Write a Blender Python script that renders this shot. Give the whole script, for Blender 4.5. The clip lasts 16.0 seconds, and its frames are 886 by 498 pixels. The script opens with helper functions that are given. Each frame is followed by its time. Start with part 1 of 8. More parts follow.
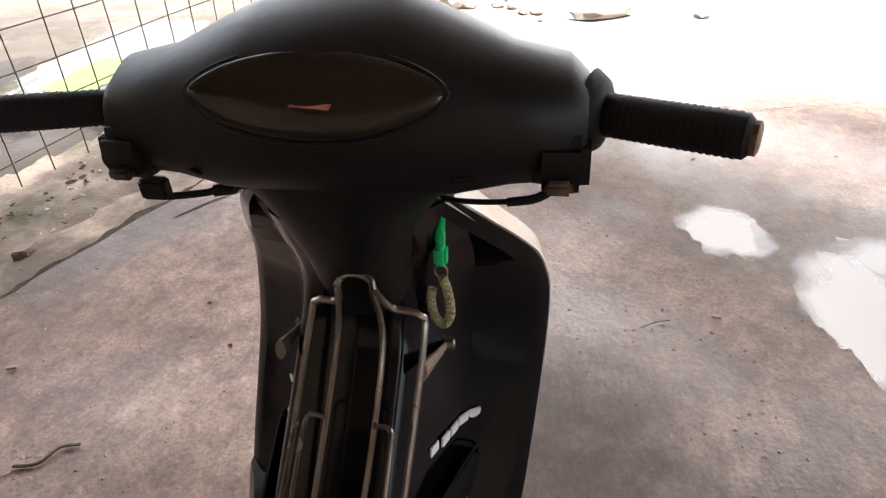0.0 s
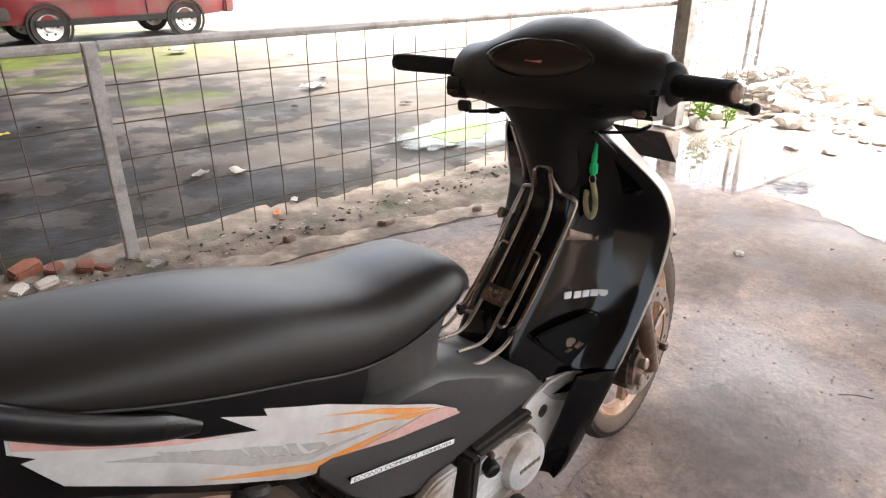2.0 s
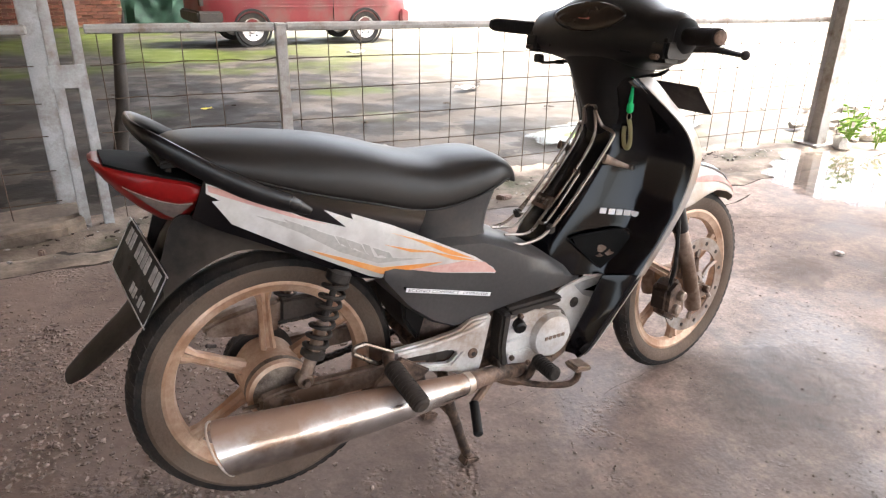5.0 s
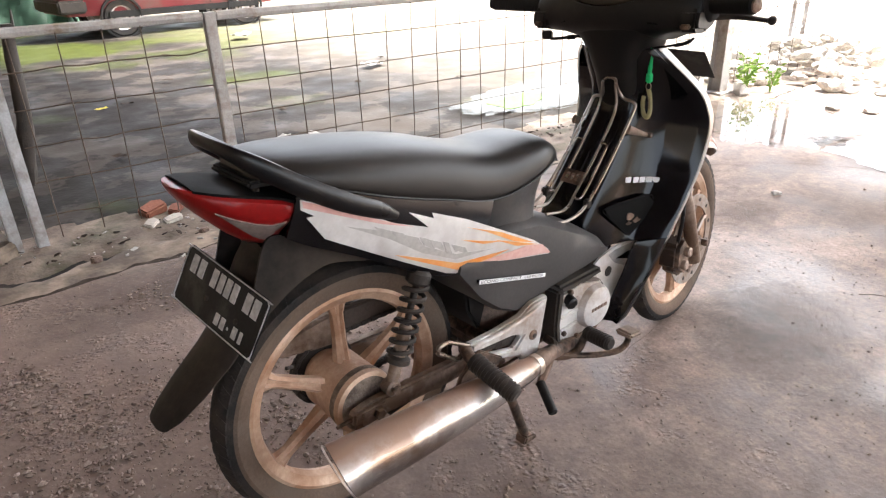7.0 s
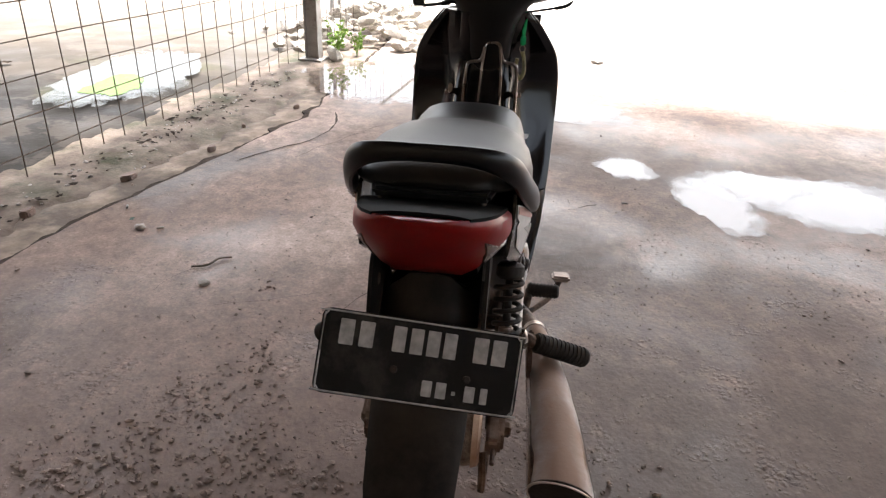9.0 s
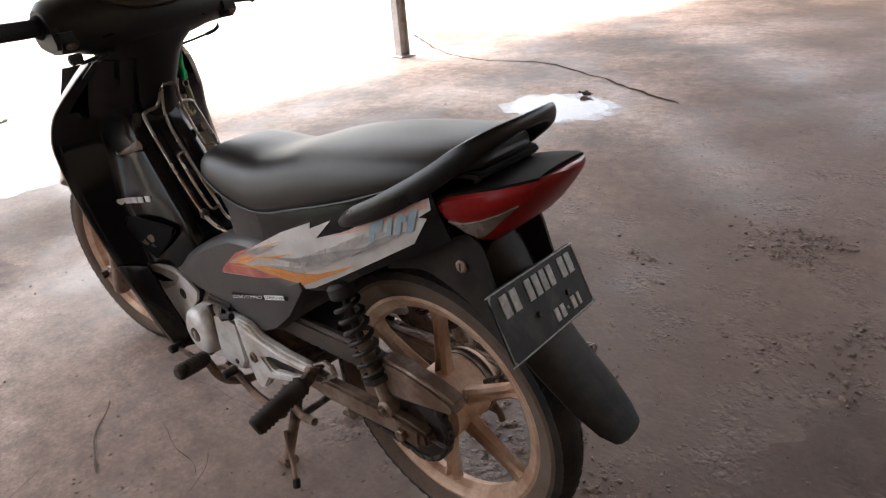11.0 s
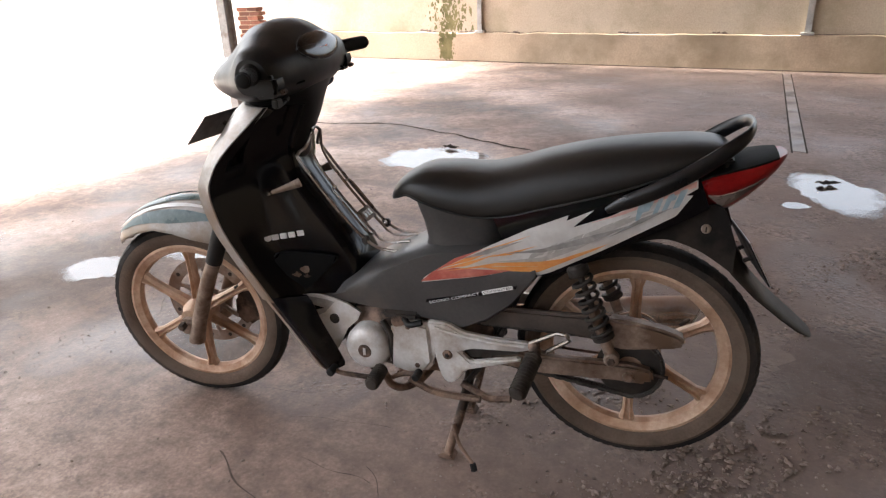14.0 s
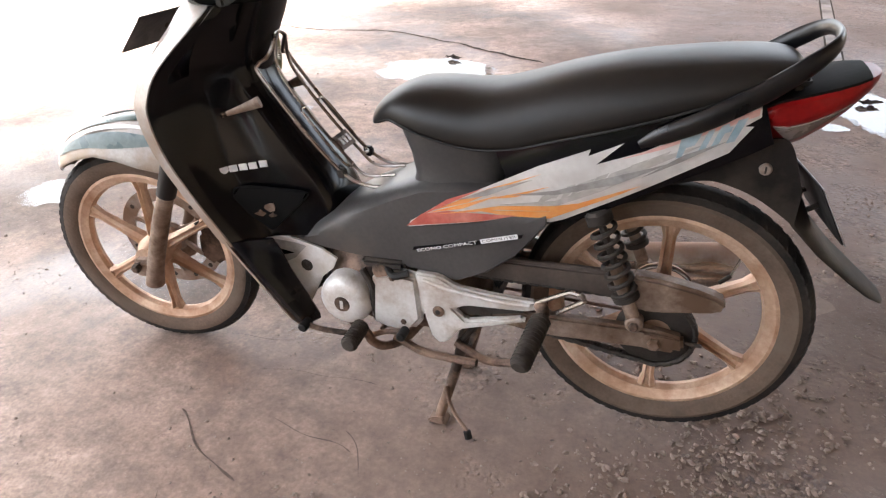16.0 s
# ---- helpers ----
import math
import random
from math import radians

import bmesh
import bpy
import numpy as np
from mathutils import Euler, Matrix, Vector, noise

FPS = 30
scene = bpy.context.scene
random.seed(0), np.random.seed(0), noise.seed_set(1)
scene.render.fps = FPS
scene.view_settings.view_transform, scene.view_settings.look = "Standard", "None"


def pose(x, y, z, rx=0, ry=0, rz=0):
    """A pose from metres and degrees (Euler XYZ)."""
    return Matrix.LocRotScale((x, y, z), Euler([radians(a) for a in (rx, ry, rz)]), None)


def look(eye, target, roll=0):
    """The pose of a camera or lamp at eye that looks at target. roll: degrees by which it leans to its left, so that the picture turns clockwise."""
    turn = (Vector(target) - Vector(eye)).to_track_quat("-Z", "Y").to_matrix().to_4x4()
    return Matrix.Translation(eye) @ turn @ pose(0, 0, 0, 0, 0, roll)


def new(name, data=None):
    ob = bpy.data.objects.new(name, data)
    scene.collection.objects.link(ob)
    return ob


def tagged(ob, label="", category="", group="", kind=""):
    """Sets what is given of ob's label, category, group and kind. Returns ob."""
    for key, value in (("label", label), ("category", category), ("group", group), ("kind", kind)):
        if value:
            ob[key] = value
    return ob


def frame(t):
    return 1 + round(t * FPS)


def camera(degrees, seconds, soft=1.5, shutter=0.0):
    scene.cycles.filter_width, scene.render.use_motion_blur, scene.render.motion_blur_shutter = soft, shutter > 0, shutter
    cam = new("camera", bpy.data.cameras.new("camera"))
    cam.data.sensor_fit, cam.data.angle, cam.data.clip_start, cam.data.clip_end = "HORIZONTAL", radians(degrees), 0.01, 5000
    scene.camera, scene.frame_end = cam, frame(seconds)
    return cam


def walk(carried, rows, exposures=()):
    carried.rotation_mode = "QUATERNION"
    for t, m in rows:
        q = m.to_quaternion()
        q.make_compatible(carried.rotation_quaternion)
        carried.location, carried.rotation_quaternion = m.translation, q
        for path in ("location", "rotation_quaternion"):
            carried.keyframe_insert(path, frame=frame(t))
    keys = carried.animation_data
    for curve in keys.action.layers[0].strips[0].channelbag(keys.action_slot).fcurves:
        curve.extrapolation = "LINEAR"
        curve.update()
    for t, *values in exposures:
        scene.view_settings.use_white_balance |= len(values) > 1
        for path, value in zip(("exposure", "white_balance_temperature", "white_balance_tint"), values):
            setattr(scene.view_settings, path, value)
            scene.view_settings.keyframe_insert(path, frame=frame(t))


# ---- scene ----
cam = camera(67.8, 16.0, soft=1.25, shutter=0.0)
PATH = [
    (0, (0.325, -0.249, 1.231), (1.931, 0.174, 0.117), -1.8),
    (0.5, (0.27, -0.364, 1.245), (1.75, 0.523, 0.233), -4.5),
    (1, (0.167, -0.52, 1.247), (1.517, 0.598, 0.282), -4.4),
    (1.5, (-0.019, -0.62, 1.229), (1.339, 0.556, 0.35), -2.1),
    (2, (-0.157, -0.736, 1.204), (1.135, 0.559, 0.395), -0.4),
    (2.5, (-0.252, -0.832, 1.129), (0.92, 0.619, 0.406), 0.5),
    (3, (-0.297, -0.814, 1.043), (0.813, 0.65, 0.253), 2.1),
    (3.2, (-0.318, -0.817, 1.024), (0.817, 0.622, 0.224), 2.7),
    (5.3, (-0.302, -1.251, 1.13), (0.622, 0.361, 0.387), -0.2),
    (5.5, (-0.286, -1.259, 1.134), (0.638, 0.356, 0.401), -1.2),
    (6, (-0.304, -1.248, 1.137), (0.647, 0.353, 0.409), -0.5),
    (6.5, (-0.415, -1.163, 1.149), (0.638, 0.348, 0.369), -0.8),
    (7, (-0.573, -0.98, 1.151), (0.62, 0.391, 0.316), -2.1),
    (7.5, (-0.638, -0.704, 1.126), (0.636, 0.547, 0.225), -1.4),
    (8, (-0.715, -0.495, 1.122), (0.74, 0.494, 0.171), 0.1),
    (8.5, (-0.882, -0.327, 1.151), (0.791, 0.208, 0.195), 0.1),
    (9, (-0.882, -0.079, 1.124), (0.895, 0.083, 0.22), 2.3),
    (9.5, (-0.801, 0.171, 1.123), (0.915, -0.311, 0.216), 2.3),
    (9.7, (-0.809, 0.243, 1.14), (0.816, -0.451, 0.202), 1.2),
    (11.8, (-0.366, 0.961, 1.119), (0.657, -0.543, 0.286), -4.1),
    (12, (-0.262, 1.007, 1.086), (0.705, -0.535, 0.257), -2.9),
    (12.5, (-0.085, 1.097, 1.104), (0.78, -0.496, 0.259), -2.1),
    (13, (-0.025, 1.274, 1.123), (0.584, -0.391, 0.197), -1.5),
    (13.5, (-0.044, 1.422, 1.179), (0.612, -0.319, 0.443), -3.0),
    (14, (-0.029, 1.447, 1.175), (0.579, -0.304, 0.424), -2.1),
    (14.5, (-0.017, 1.44, 1.171), (0.565, -0.309, 0.396), -2.3),
    (15, (-0.018, 1.433, 1.175), (0.541, -0.325, 0.403), -2.8),
    (15.5, (-0.019, 1.356, 1.159), (0.481, -0.363, 0.267), -2.9),
    (16, (0.033, 1.18, 1.113), (0.625, -0.457, 0.129), -1.8),
]
EXPOSURES = [(0, 2.55), (0.5, 2.9), (1, 2.7), (2.5, 2.8), (3, 3.0), (5.5, 2.95), (7, 2.95), (8, 2.9), (8.5, 2.52), (9, 2.25), (9.5, 2.1), (12, 2.55), (13, 2.62), (14, 2.38), (15, 2.32), (15.5, 2.55), (16, 3.15)]
walk(cam, [(t, look(eye, target, roll)) for t, eye, target, roll in PATH], EXPOSURES)

# ---- light ----
SUN_EL, SUN_AZ = 62, -12          # degrees; azimuth from +x
world = bpy.data.worlds.new("world")
scene.world = world
world.use_nodes = True
wn = world.node_tree
sky = wn.nodes.new("ShaderNodeTexSky")
sky.sky_type = "NISHITA"
sky.sun_disc = False
sky.sun_elevation = radians(SUN_EL)
sky.sun_rotation = radians(90 - SUN_AZ)
sky.air_density, sky.dust_density, sky.ozone_density = 1.0, 6.0, 0.6
haze = wn.nodes.new("ShaderNodeHueSaturation")
haze.inputs["Saturation"].default_value = 0.5
wn.links.new(sky.outputs[0], haze.inputs["Color"])
wn.links.new(haze.outputs[0], wn.nodes["Background"].inputs[0])
wn.nodes["Background"].inputs[1].default_value = 0.18
sun = new("sun", bpy.data.lights.new("sun", "SUN"))
sun.data.energy, sun.data.angle, sun.data.color = 2.4, radians(6), (1.0, 0.955, 0.89)
_d = Vector((math.cos(radians(SUN_AZ)) * math.cos(radians(SUN_EL)), math.sin(radians(SUN_AZ)) * math.cos(radians(SUN_EL)), math.sin(radians(SUN_EL))))
sun.matrix_world = look(_d * 30, (0, 0, 0))


# ---- materials ----
def mat(name, col, col2=None, rough=0.6, rough2=None, metal=0.0, scale=8.0, fine=120.0, bump=0.15, dirt=None, dirt_amount=0.0, spec=0.5, coat=0.0, detail=6.0, dirt_soft=0.09):
    """Two-scale noise colour, roughness and relief; dirt is a third colour in soft patches."""
    m = bpy.data.materials.new(name)
    m.use_nodes = True
    nt = m.node_tree
    b = nt.nodes["Principled BSDF"]
    N, L = nt.nodes.new, nt.links.new
    tc = N("ShaderNodeTexCoord")
    n1, n2 = N("ShaderNodeTexNoise"), N("ShaderNodeTexNoise")
    n1.inputs["Scale"].default_value, n1.inputs["Detail"].default_value = scale, detail
    n2.inputs["Scale"].default_value, n2.inputs["Detail"].default_value = fine, 3.0
    for n in (n1, n2):
        L(tc.outputs["Object"], n.inputs["Vector"])
    r1 = N("ShaderNodeValToRGB")
    r1.color_ramp.elements[0].position, r1.color_ramp.elements[1].position = 0.32, 0.68
    r1.color_ramp.elements[0].color = (*col, 1)
    r1.color_ramp.elements[1].color = (*(col2 or [c * 1.25 for c in col]), 1)
    L(n1.outputs["Fac"], r1.inputs["Fac"])
    out = r1.outputs["Color"]
    mx = N("ShaderNodeMixRGB")
    mx.blend_type = "OVERLAY"
    mx.inputs["Fac"].default_value = 0.25
    L(out, mx.inputs[1])
    L(n2.outputs["Fac"], mx.inputs[2])
    out = mx.outputs[0]
    if dirt:
        n3 = N("ShaderNodeTexNoise")
        n3.inputs["Scale"].default_value, n3.inputs["Detail"].default_value, n3.inputs["Roughness"].default_value = scale * 0.6, 8.0, 0.65
        L(tc.outputs["Object"], n3.inputs["Vector"])
        r3 = N("ShaderNodeValToRGB")
        c = 0.62 - 0.3 * dirt_amount
        r3.color_ramp.elements[0].position, r3.color_ramp.elements[1].position = c - dirt_soft, c + dirt_soft
        L(n3.outputs["Fac"], r3.inputs["Fac"])
        m3 = N("ShaderNodeMixRGB")
        m3.inputs[2].default_value = (*dirt, 1)
        L(r3.outputs["Color"], m3.inputs["Fac"])
        L(out, m3.inputs[1])
        out = m3.outputs[0]
    L(out, b.inputs["Base Color"])
    mr = N("ShaderNodeMapRange")
    mr.inputs["To Min"].default_value, mr.inputs["To Max"].default_value = rough, rough if rough2 is None else rough2
    mr.inputs["From Min"].default_value, mr.inputs["From Max"].default_value = 0.35, 0.65
    L(n1.outputs["Fac"], mr.inputs["Value"])
    L(mr.outputs[0], b.inputs["Roughness"])
    b.inputs["Metallic"].default_value = metal
    b.inputs["Specular IOR Level"].default_value = spec
    b.inputs["Coat Weight"].default_value = coat
    if bump:
        bp = N("ShaderNodeBump")
        bp.inputs["Strength"].default_value, bp.inputs["Distance"].default_value = bump, 0.004
        L(n2.outputs["Fac"], bp.inputs["Height"])
        L(bp.outputs[0], b.inputs["Normal"])
    return m


def concrete():
    """Worn workshop concrete: pinkish grey-brown with pale worn areas, dark damp stains and damp gloss, paler towards
    +x.
    """
    m = mat("worn_concrete", (0.30, 0.212, 0.178), (0.44, 0.33, 0.28), 0.88, 0.58, scale=0.9, fine=60, bump=0.34, detail=10, dirt=(0.13, 0.092, 0.074), dirt_amount=0.38)
    nt = m.node_tree
    b = nt.nodes["Principled BSDF"]
    N, L = nt.nodes.new, nt.links.new
    base = b.inputs["Base Color"].links[0].from_socket
    tc = N("ShaderNodeTexCoord")
    specks = N("ShaderNodeTexNoise")
    specks.inputs["Scale"].default_value, specks.inputs["Detail"].default_value = 14.0, 9.0
    specks.inputs["Roughness"].default_value = 0.75
    L(tc.outputs["Object"], specks.inputs["Vector"])
    ramp = N("ShaderNodeValToRGB")
    ramp.color_ramp.elements[0].position, ramp.color_ramp.elements[1].position = 0.36, 0.62
    ramp.color_ramp.elements[0].color, ramp.color_ramp.elements[1].color = (0.50, 0.48, 0.46, 1), (1.15, 1.13, 1.1, 1)
    L(specks.outputs["Fac"], ramp.inputs["Fac"])
    mx = N("ShaderNodeMixRGB")
    mx.blend_type, mx.inputs["Fac"].default_value = "MULTIPLY", 0.9
    # sandy grain: dark and pale specks of a few millimetres
    grain = N("ShaderNodeTexNoise")
    grain.inputs["Scale"].default_value, grain.inputs["Detail"].default_value, grain.inputs["Roughness"].default_value = 95.0, 5.0, 0.75
    L(tc.outputs["Object"], grain.inputs["Vector"])
    gr = N("ShaderNodeValToRGB")
    gr.color_ramp.elements[0].position, gr.color_ramp.elements[1].position = 0.34, 0.66
    gr.color_ramp.elements[0].color, gr.color_ramp.elements[1].color = (0.44, 0.42, 0.41, 1), (1.42, 1.40, 1.37, 1)
    L(grain.outputs["Fac"], gr.inputs["Fac"])
    mg = N("ShaderNodeMixRGB")
    mg.blend_type, mg.inputs["Fac"].default_value = "MULTIPLY", 0.5
    L(base, mg.inputs[1])
    L(gr.outputs["Color"], mg.inputs[2])
    base = mg.outputs[0]
    L(base, mx.inputs[1])
    L(ramp.outputs["Color"], mx.inputs[2])
    # lumps and hollows of a few centimetres under the grain
    lump_ = N("ShaderNodeTexNoise")
    lump_.inputs["Scale"].default_value, lump_.inputs["Detail"].default_value, lump_.inputs["Roughness"].default_value = 26.0, 6.0, 0.62
    L(tc.outputs["Object"], lump_.inputs["Vector"])
    bp2 = N("ShaderNodeBump")
    bp2.inputs["Strength"].default_value, bp2.inputs["Distance"].default_value = 0.22, 0.008
    L(lump_.outputs["Fac"], bp2.inputs["Height"])
    first = b.inputs["Normal"].links[0].from_node
    L(bp2.outputs[0], first.inputs["Normal"])
    # damp stains: soft-edged dark patches that are smoother than the dry floor
    damp = N("ShaderNodeTexNoise")
    damp.inputs["Scale"].default_value, damp.inputs["Detail"].default_value, damp.inputs["Roughness"].default_value = 1.7, 7.0, 0.6
    damp.inputs["Distortion"].default_value = 0.6
    L(tc.outputs["Object"], damp.inputs["Vector"])
    dr = N("ShaderNodeValToRGB")
    dr.color_ramp.elements[0].position, dr.color_ramp.elements[1].position = 0.51, 0.60
    L(damp.outputs["Fac"], dr.inputs["Fac"])
    md = N("ShaderNodeMixRGB")
    md.blend_type = "MULTIPLY"
    md.inputs[2].default_value = (0.56, 0.50, 0.47, 1)
    L(dr.outputs["Color"], md.inputs["Fac"])
    rough_in = b.inputs["Roughness"].links[0].from_socket
    rs = N("ShaderNodeMath")
    rs.operation = "MULTIPLY_ADD"
    rs.inputs[1].default_value = -0.17
    L(dr.outputs["Color"], rs.inputs[0])
    L(rough_in, rs.inputs[2])
    L(rs.outputs[0], b.inputs["Roughness"])
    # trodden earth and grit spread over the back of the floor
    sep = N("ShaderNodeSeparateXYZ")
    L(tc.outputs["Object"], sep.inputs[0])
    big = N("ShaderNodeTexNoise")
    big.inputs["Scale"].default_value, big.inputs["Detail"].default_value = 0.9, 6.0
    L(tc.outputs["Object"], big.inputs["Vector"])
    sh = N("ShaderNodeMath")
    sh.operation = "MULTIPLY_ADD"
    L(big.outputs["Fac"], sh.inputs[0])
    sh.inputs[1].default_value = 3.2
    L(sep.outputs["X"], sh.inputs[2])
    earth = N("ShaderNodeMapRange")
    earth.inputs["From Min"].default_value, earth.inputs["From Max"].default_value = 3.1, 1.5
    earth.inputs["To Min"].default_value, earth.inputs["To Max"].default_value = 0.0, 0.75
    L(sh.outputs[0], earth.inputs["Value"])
    # paler tone blended in towards the front, growing with x
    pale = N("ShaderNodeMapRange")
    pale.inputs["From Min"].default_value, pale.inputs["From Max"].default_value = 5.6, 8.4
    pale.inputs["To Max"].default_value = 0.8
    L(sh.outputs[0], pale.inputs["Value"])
    # worn-out patches where the stones of the mix stand bare, mostly towards the back
    cell = N("ShaderNodeTexVoronoi")
    cell.inputs["Scale"].default_value, cell.inputs["Randomness"].default_value = 62.0, 1.0
    bent = N("ShaderNodeMixRGB")
    bent.inputs["Fac"].default_value = 0.03
    L(tc.outputs["Object"], bent.inputs[1])
    L(lump_.outputs["Color"], bent.inputs[2])
    L(bent.outputs[0], cell.inputs["Vector"])
    bare = N("ShaderNodeTexNoise")
    bare.inputs["Scale"].default_value, bare.inputs["Detail"].default_value, bare.inputs["Roughness"].default_value = 3.4, 8.0, 0.68
    L(tc.outputs["Object"], bare.inputs["Vector"])
    shift = N("ShaderNodeMath")
    shift.operation = "MULTIPLY_ADD"
    shift.inputs[1].default_value = -0.075
    L(sep.outputs["X"], shift.inputs[0])
    L(bare.outputs["Fac"], shift.inputs[2])
    mask = N("ShaderNodeMapRange")
    mask.inputs["From Min"].default_value, mask.inputs["From Max"].default_value = 0.50, 0.64
    L(shift.outputs[0], mask.inputs["Value"])
    tone = N("ShaderNodeSeparateColor")
    L(cell.outputs["Color"], tone.inputs[0])
    tr = N("ShaderNodeMapRange")
    tr.inputs["To Min"].default_value, tr.inputs["To Max"].default_value = 0.62, 1.36
    L(tone.outputs[0], tr.inputs["Value"])
    stones = N("ShaderNodeMixRGB")
    stones.blend_type = "MULTIPLY"
    L(mask.outputs[0], stones.inputs["Fac"])
    L(tr.outputs[0], stones.inputs[2])
    dome = N("ShaderNodeMapRange")
    dome.inputs["From Min"].default_value, dome.inputs["From Max"].default_value = 0.62, 0.0
    L(cell.outputs["Distance"], dome.inputs["Value"])
    high = N("ShaderNodeMath")
    high.operation = "MULTIPLY"
    L(dome.outputs[0], high.inputs[0])
    L(mask.outputs[0], high.inputs[1])
    bp3 = N("ShaderNodeBump")
    bp3.inputs["Strength"].default_value, bp3.inputs["Distance"].default_value = 0.8, 0.008
    L(high.outputs[0], bp3.inputs["Height"])
    L(bp3.outputs[0], bp2.inputs["Normal"])
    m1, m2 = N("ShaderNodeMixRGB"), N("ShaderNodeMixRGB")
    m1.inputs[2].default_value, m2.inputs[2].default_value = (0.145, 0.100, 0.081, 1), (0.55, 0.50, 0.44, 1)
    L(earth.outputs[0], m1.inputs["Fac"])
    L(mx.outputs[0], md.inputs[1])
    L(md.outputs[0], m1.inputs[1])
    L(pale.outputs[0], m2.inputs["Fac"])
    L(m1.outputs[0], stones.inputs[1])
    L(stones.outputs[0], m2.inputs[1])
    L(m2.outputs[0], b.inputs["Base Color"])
    return m


def yard_surface():
    """Wet dark yard with moss in patches."""
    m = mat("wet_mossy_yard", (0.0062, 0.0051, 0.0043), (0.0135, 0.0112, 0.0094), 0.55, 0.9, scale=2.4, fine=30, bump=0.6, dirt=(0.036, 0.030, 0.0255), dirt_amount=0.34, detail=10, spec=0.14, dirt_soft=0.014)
    nt = m.node_tree
    b = nt.nodes["Principled BSDF"]
    N, L = nt.nodes.new, nt.links.new
    base = b.inputs["Base Color"].links[0].from_socket
    tc = N("ShaderNodeTexCoord")
    sep = N("ShaderNodeSeparateXYZ")
    L(tc.outputs["Object"], sep.inputs[0])
    band = N("ShaderNodeMapRange")
    band.interpolation_type = "SMOOTHSTEP"
    band.inputs["From Min"].default_value, band.inputs["From Max"].default_value = 6.3, 9.5
    L(sep.outputs["Y"], band.inputs["Value"])
    n = N("ShaderNodeTexNoise")
    n.inputs["Scale"].default_value, n.inputs["Detail"].default_value = 0.55, 7.0
    L(tc.outputs["Object"], n.inputs["Vector"])
    add = N("ShaderNodeMath")
    add.operation = "MULTIPLY_ADD"
    L(band.outputs[0], add.inputs[0])
    add.inputs[1].default_value = 0.16
    L(n.outputs["Fac"], add.inputs[2])
    ramp = N("ShaderNodeValToRGB")
    ramp.color_ramp.elements[0].position, ramp.color_ramp.elements[1].position = 0.585, 0.69
    L(add.outputs[0], ramp.inputs["Fac"])
    mx = N("ShaderNodeMixRGB")
    mx.inputs[2].default_value = (0.028, 0.036, 0.0035, 1)
    L(ramp.outputs["Color"], mx.inputs["Fac"])
    L(base, mx.inputs[1])
    # paler tone mixed in from x = 3, strongest at x = 10
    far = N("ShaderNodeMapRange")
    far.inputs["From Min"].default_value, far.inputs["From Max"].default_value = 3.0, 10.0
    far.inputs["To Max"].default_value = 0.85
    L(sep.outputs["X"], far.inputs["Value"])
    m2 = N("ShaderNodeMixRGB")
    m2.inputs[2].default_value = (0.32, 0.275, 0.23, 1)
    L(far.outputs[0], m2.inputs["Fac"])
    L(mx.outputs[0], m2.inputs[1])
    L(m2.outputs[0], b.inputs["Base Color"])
    return m


def water(name, tint, full=0.85, outer=1.90, inner=1.48):
    m = bpy.data.materials.new(name)
    m.use_nodes = True
    b = m.node_tree.nodes["Principled BSDF"]
    n = m.node_tree.nodes.new("ShaderNodeTexNoise")
    n.inputs["Scale"].default_value, n.inputs["Detail"].default_value = 3.0, 4.0
    bp = m.node_tree.nodes.new("ShaderNodeBump")
    bp.inputs["Strength"].default_value, bp.inputs["Distance"].default_value = 0.05, 0.002
    m.node_tree.links.new(n.outputs["Fac"], bp.inputs["Height"])
    m.node_tree.links.new(bp.outputs[0], b.inputs["Normal"])
    b.inputs["Base Color"].default_value = (*tint, 1)
    b.inputs["Roughness"].default_value = 0.04
    b.inputs["IOR"].default_value = 1.4
    # the film of water thins out towards its rim, broken by the grain of the floor
    N, L = m.node_tree.nodes.new, m.node_tree.links.new
    tc = N("ShaderNodeTexCoord")
    mp = N("ShaderNodeMapping")
    mp.inputs["Location"].default_value, mp.inputs["Scale"].default_value = (-1, -1, 0), (2, 2, 0)
    L(tc.outputs["Generated"], mp.inputs["Vector"])
    ln = N("ShaderNodeVectorMath")
    ln.operation = "LENGTH"
    L(mp.outputs[0], ln.inputs[0])
    n2 = N("ShaderNodeTexNoise")
    n2.inputs["Scale"].default_value, n2.inputs["Detail"].default_value, n2.inputs["Roughness"].default_value = 9.0, 10.0, 0.78
    L(tc.outputs["Object"], n2.inputs["Vector"])
    ad = N("ShaderNodeMath")
    ad.operation = "MULTIPLY_ADD"
    ad.inputs[1].default_value = 1.6
    L(n2.outputs["Fac"], ad.inputs[0])
    L(ln.outputs["Value"], ad.inputs[2])
    al = N("ShaderNodeMapRange")
    al.inputs["From Min"].default_value, al.inputs["From Max"].default_value = outer, inner
    L(ad.outputs[0], al.inputs["Value"])
    al.inputs["To Max"].default_value = full
    L(al.outputs[0], b.inputs["Alpha"])
    b.inputs["Specular IOR Level"].default_value = 0.85
    return m


def plain(name, col, rough=0.5, metal=0.0, **k):
    return mat(name, col, [min(1, c * 1.15) for c in col], rough, min(1, rough + 0.12), metal, **k)


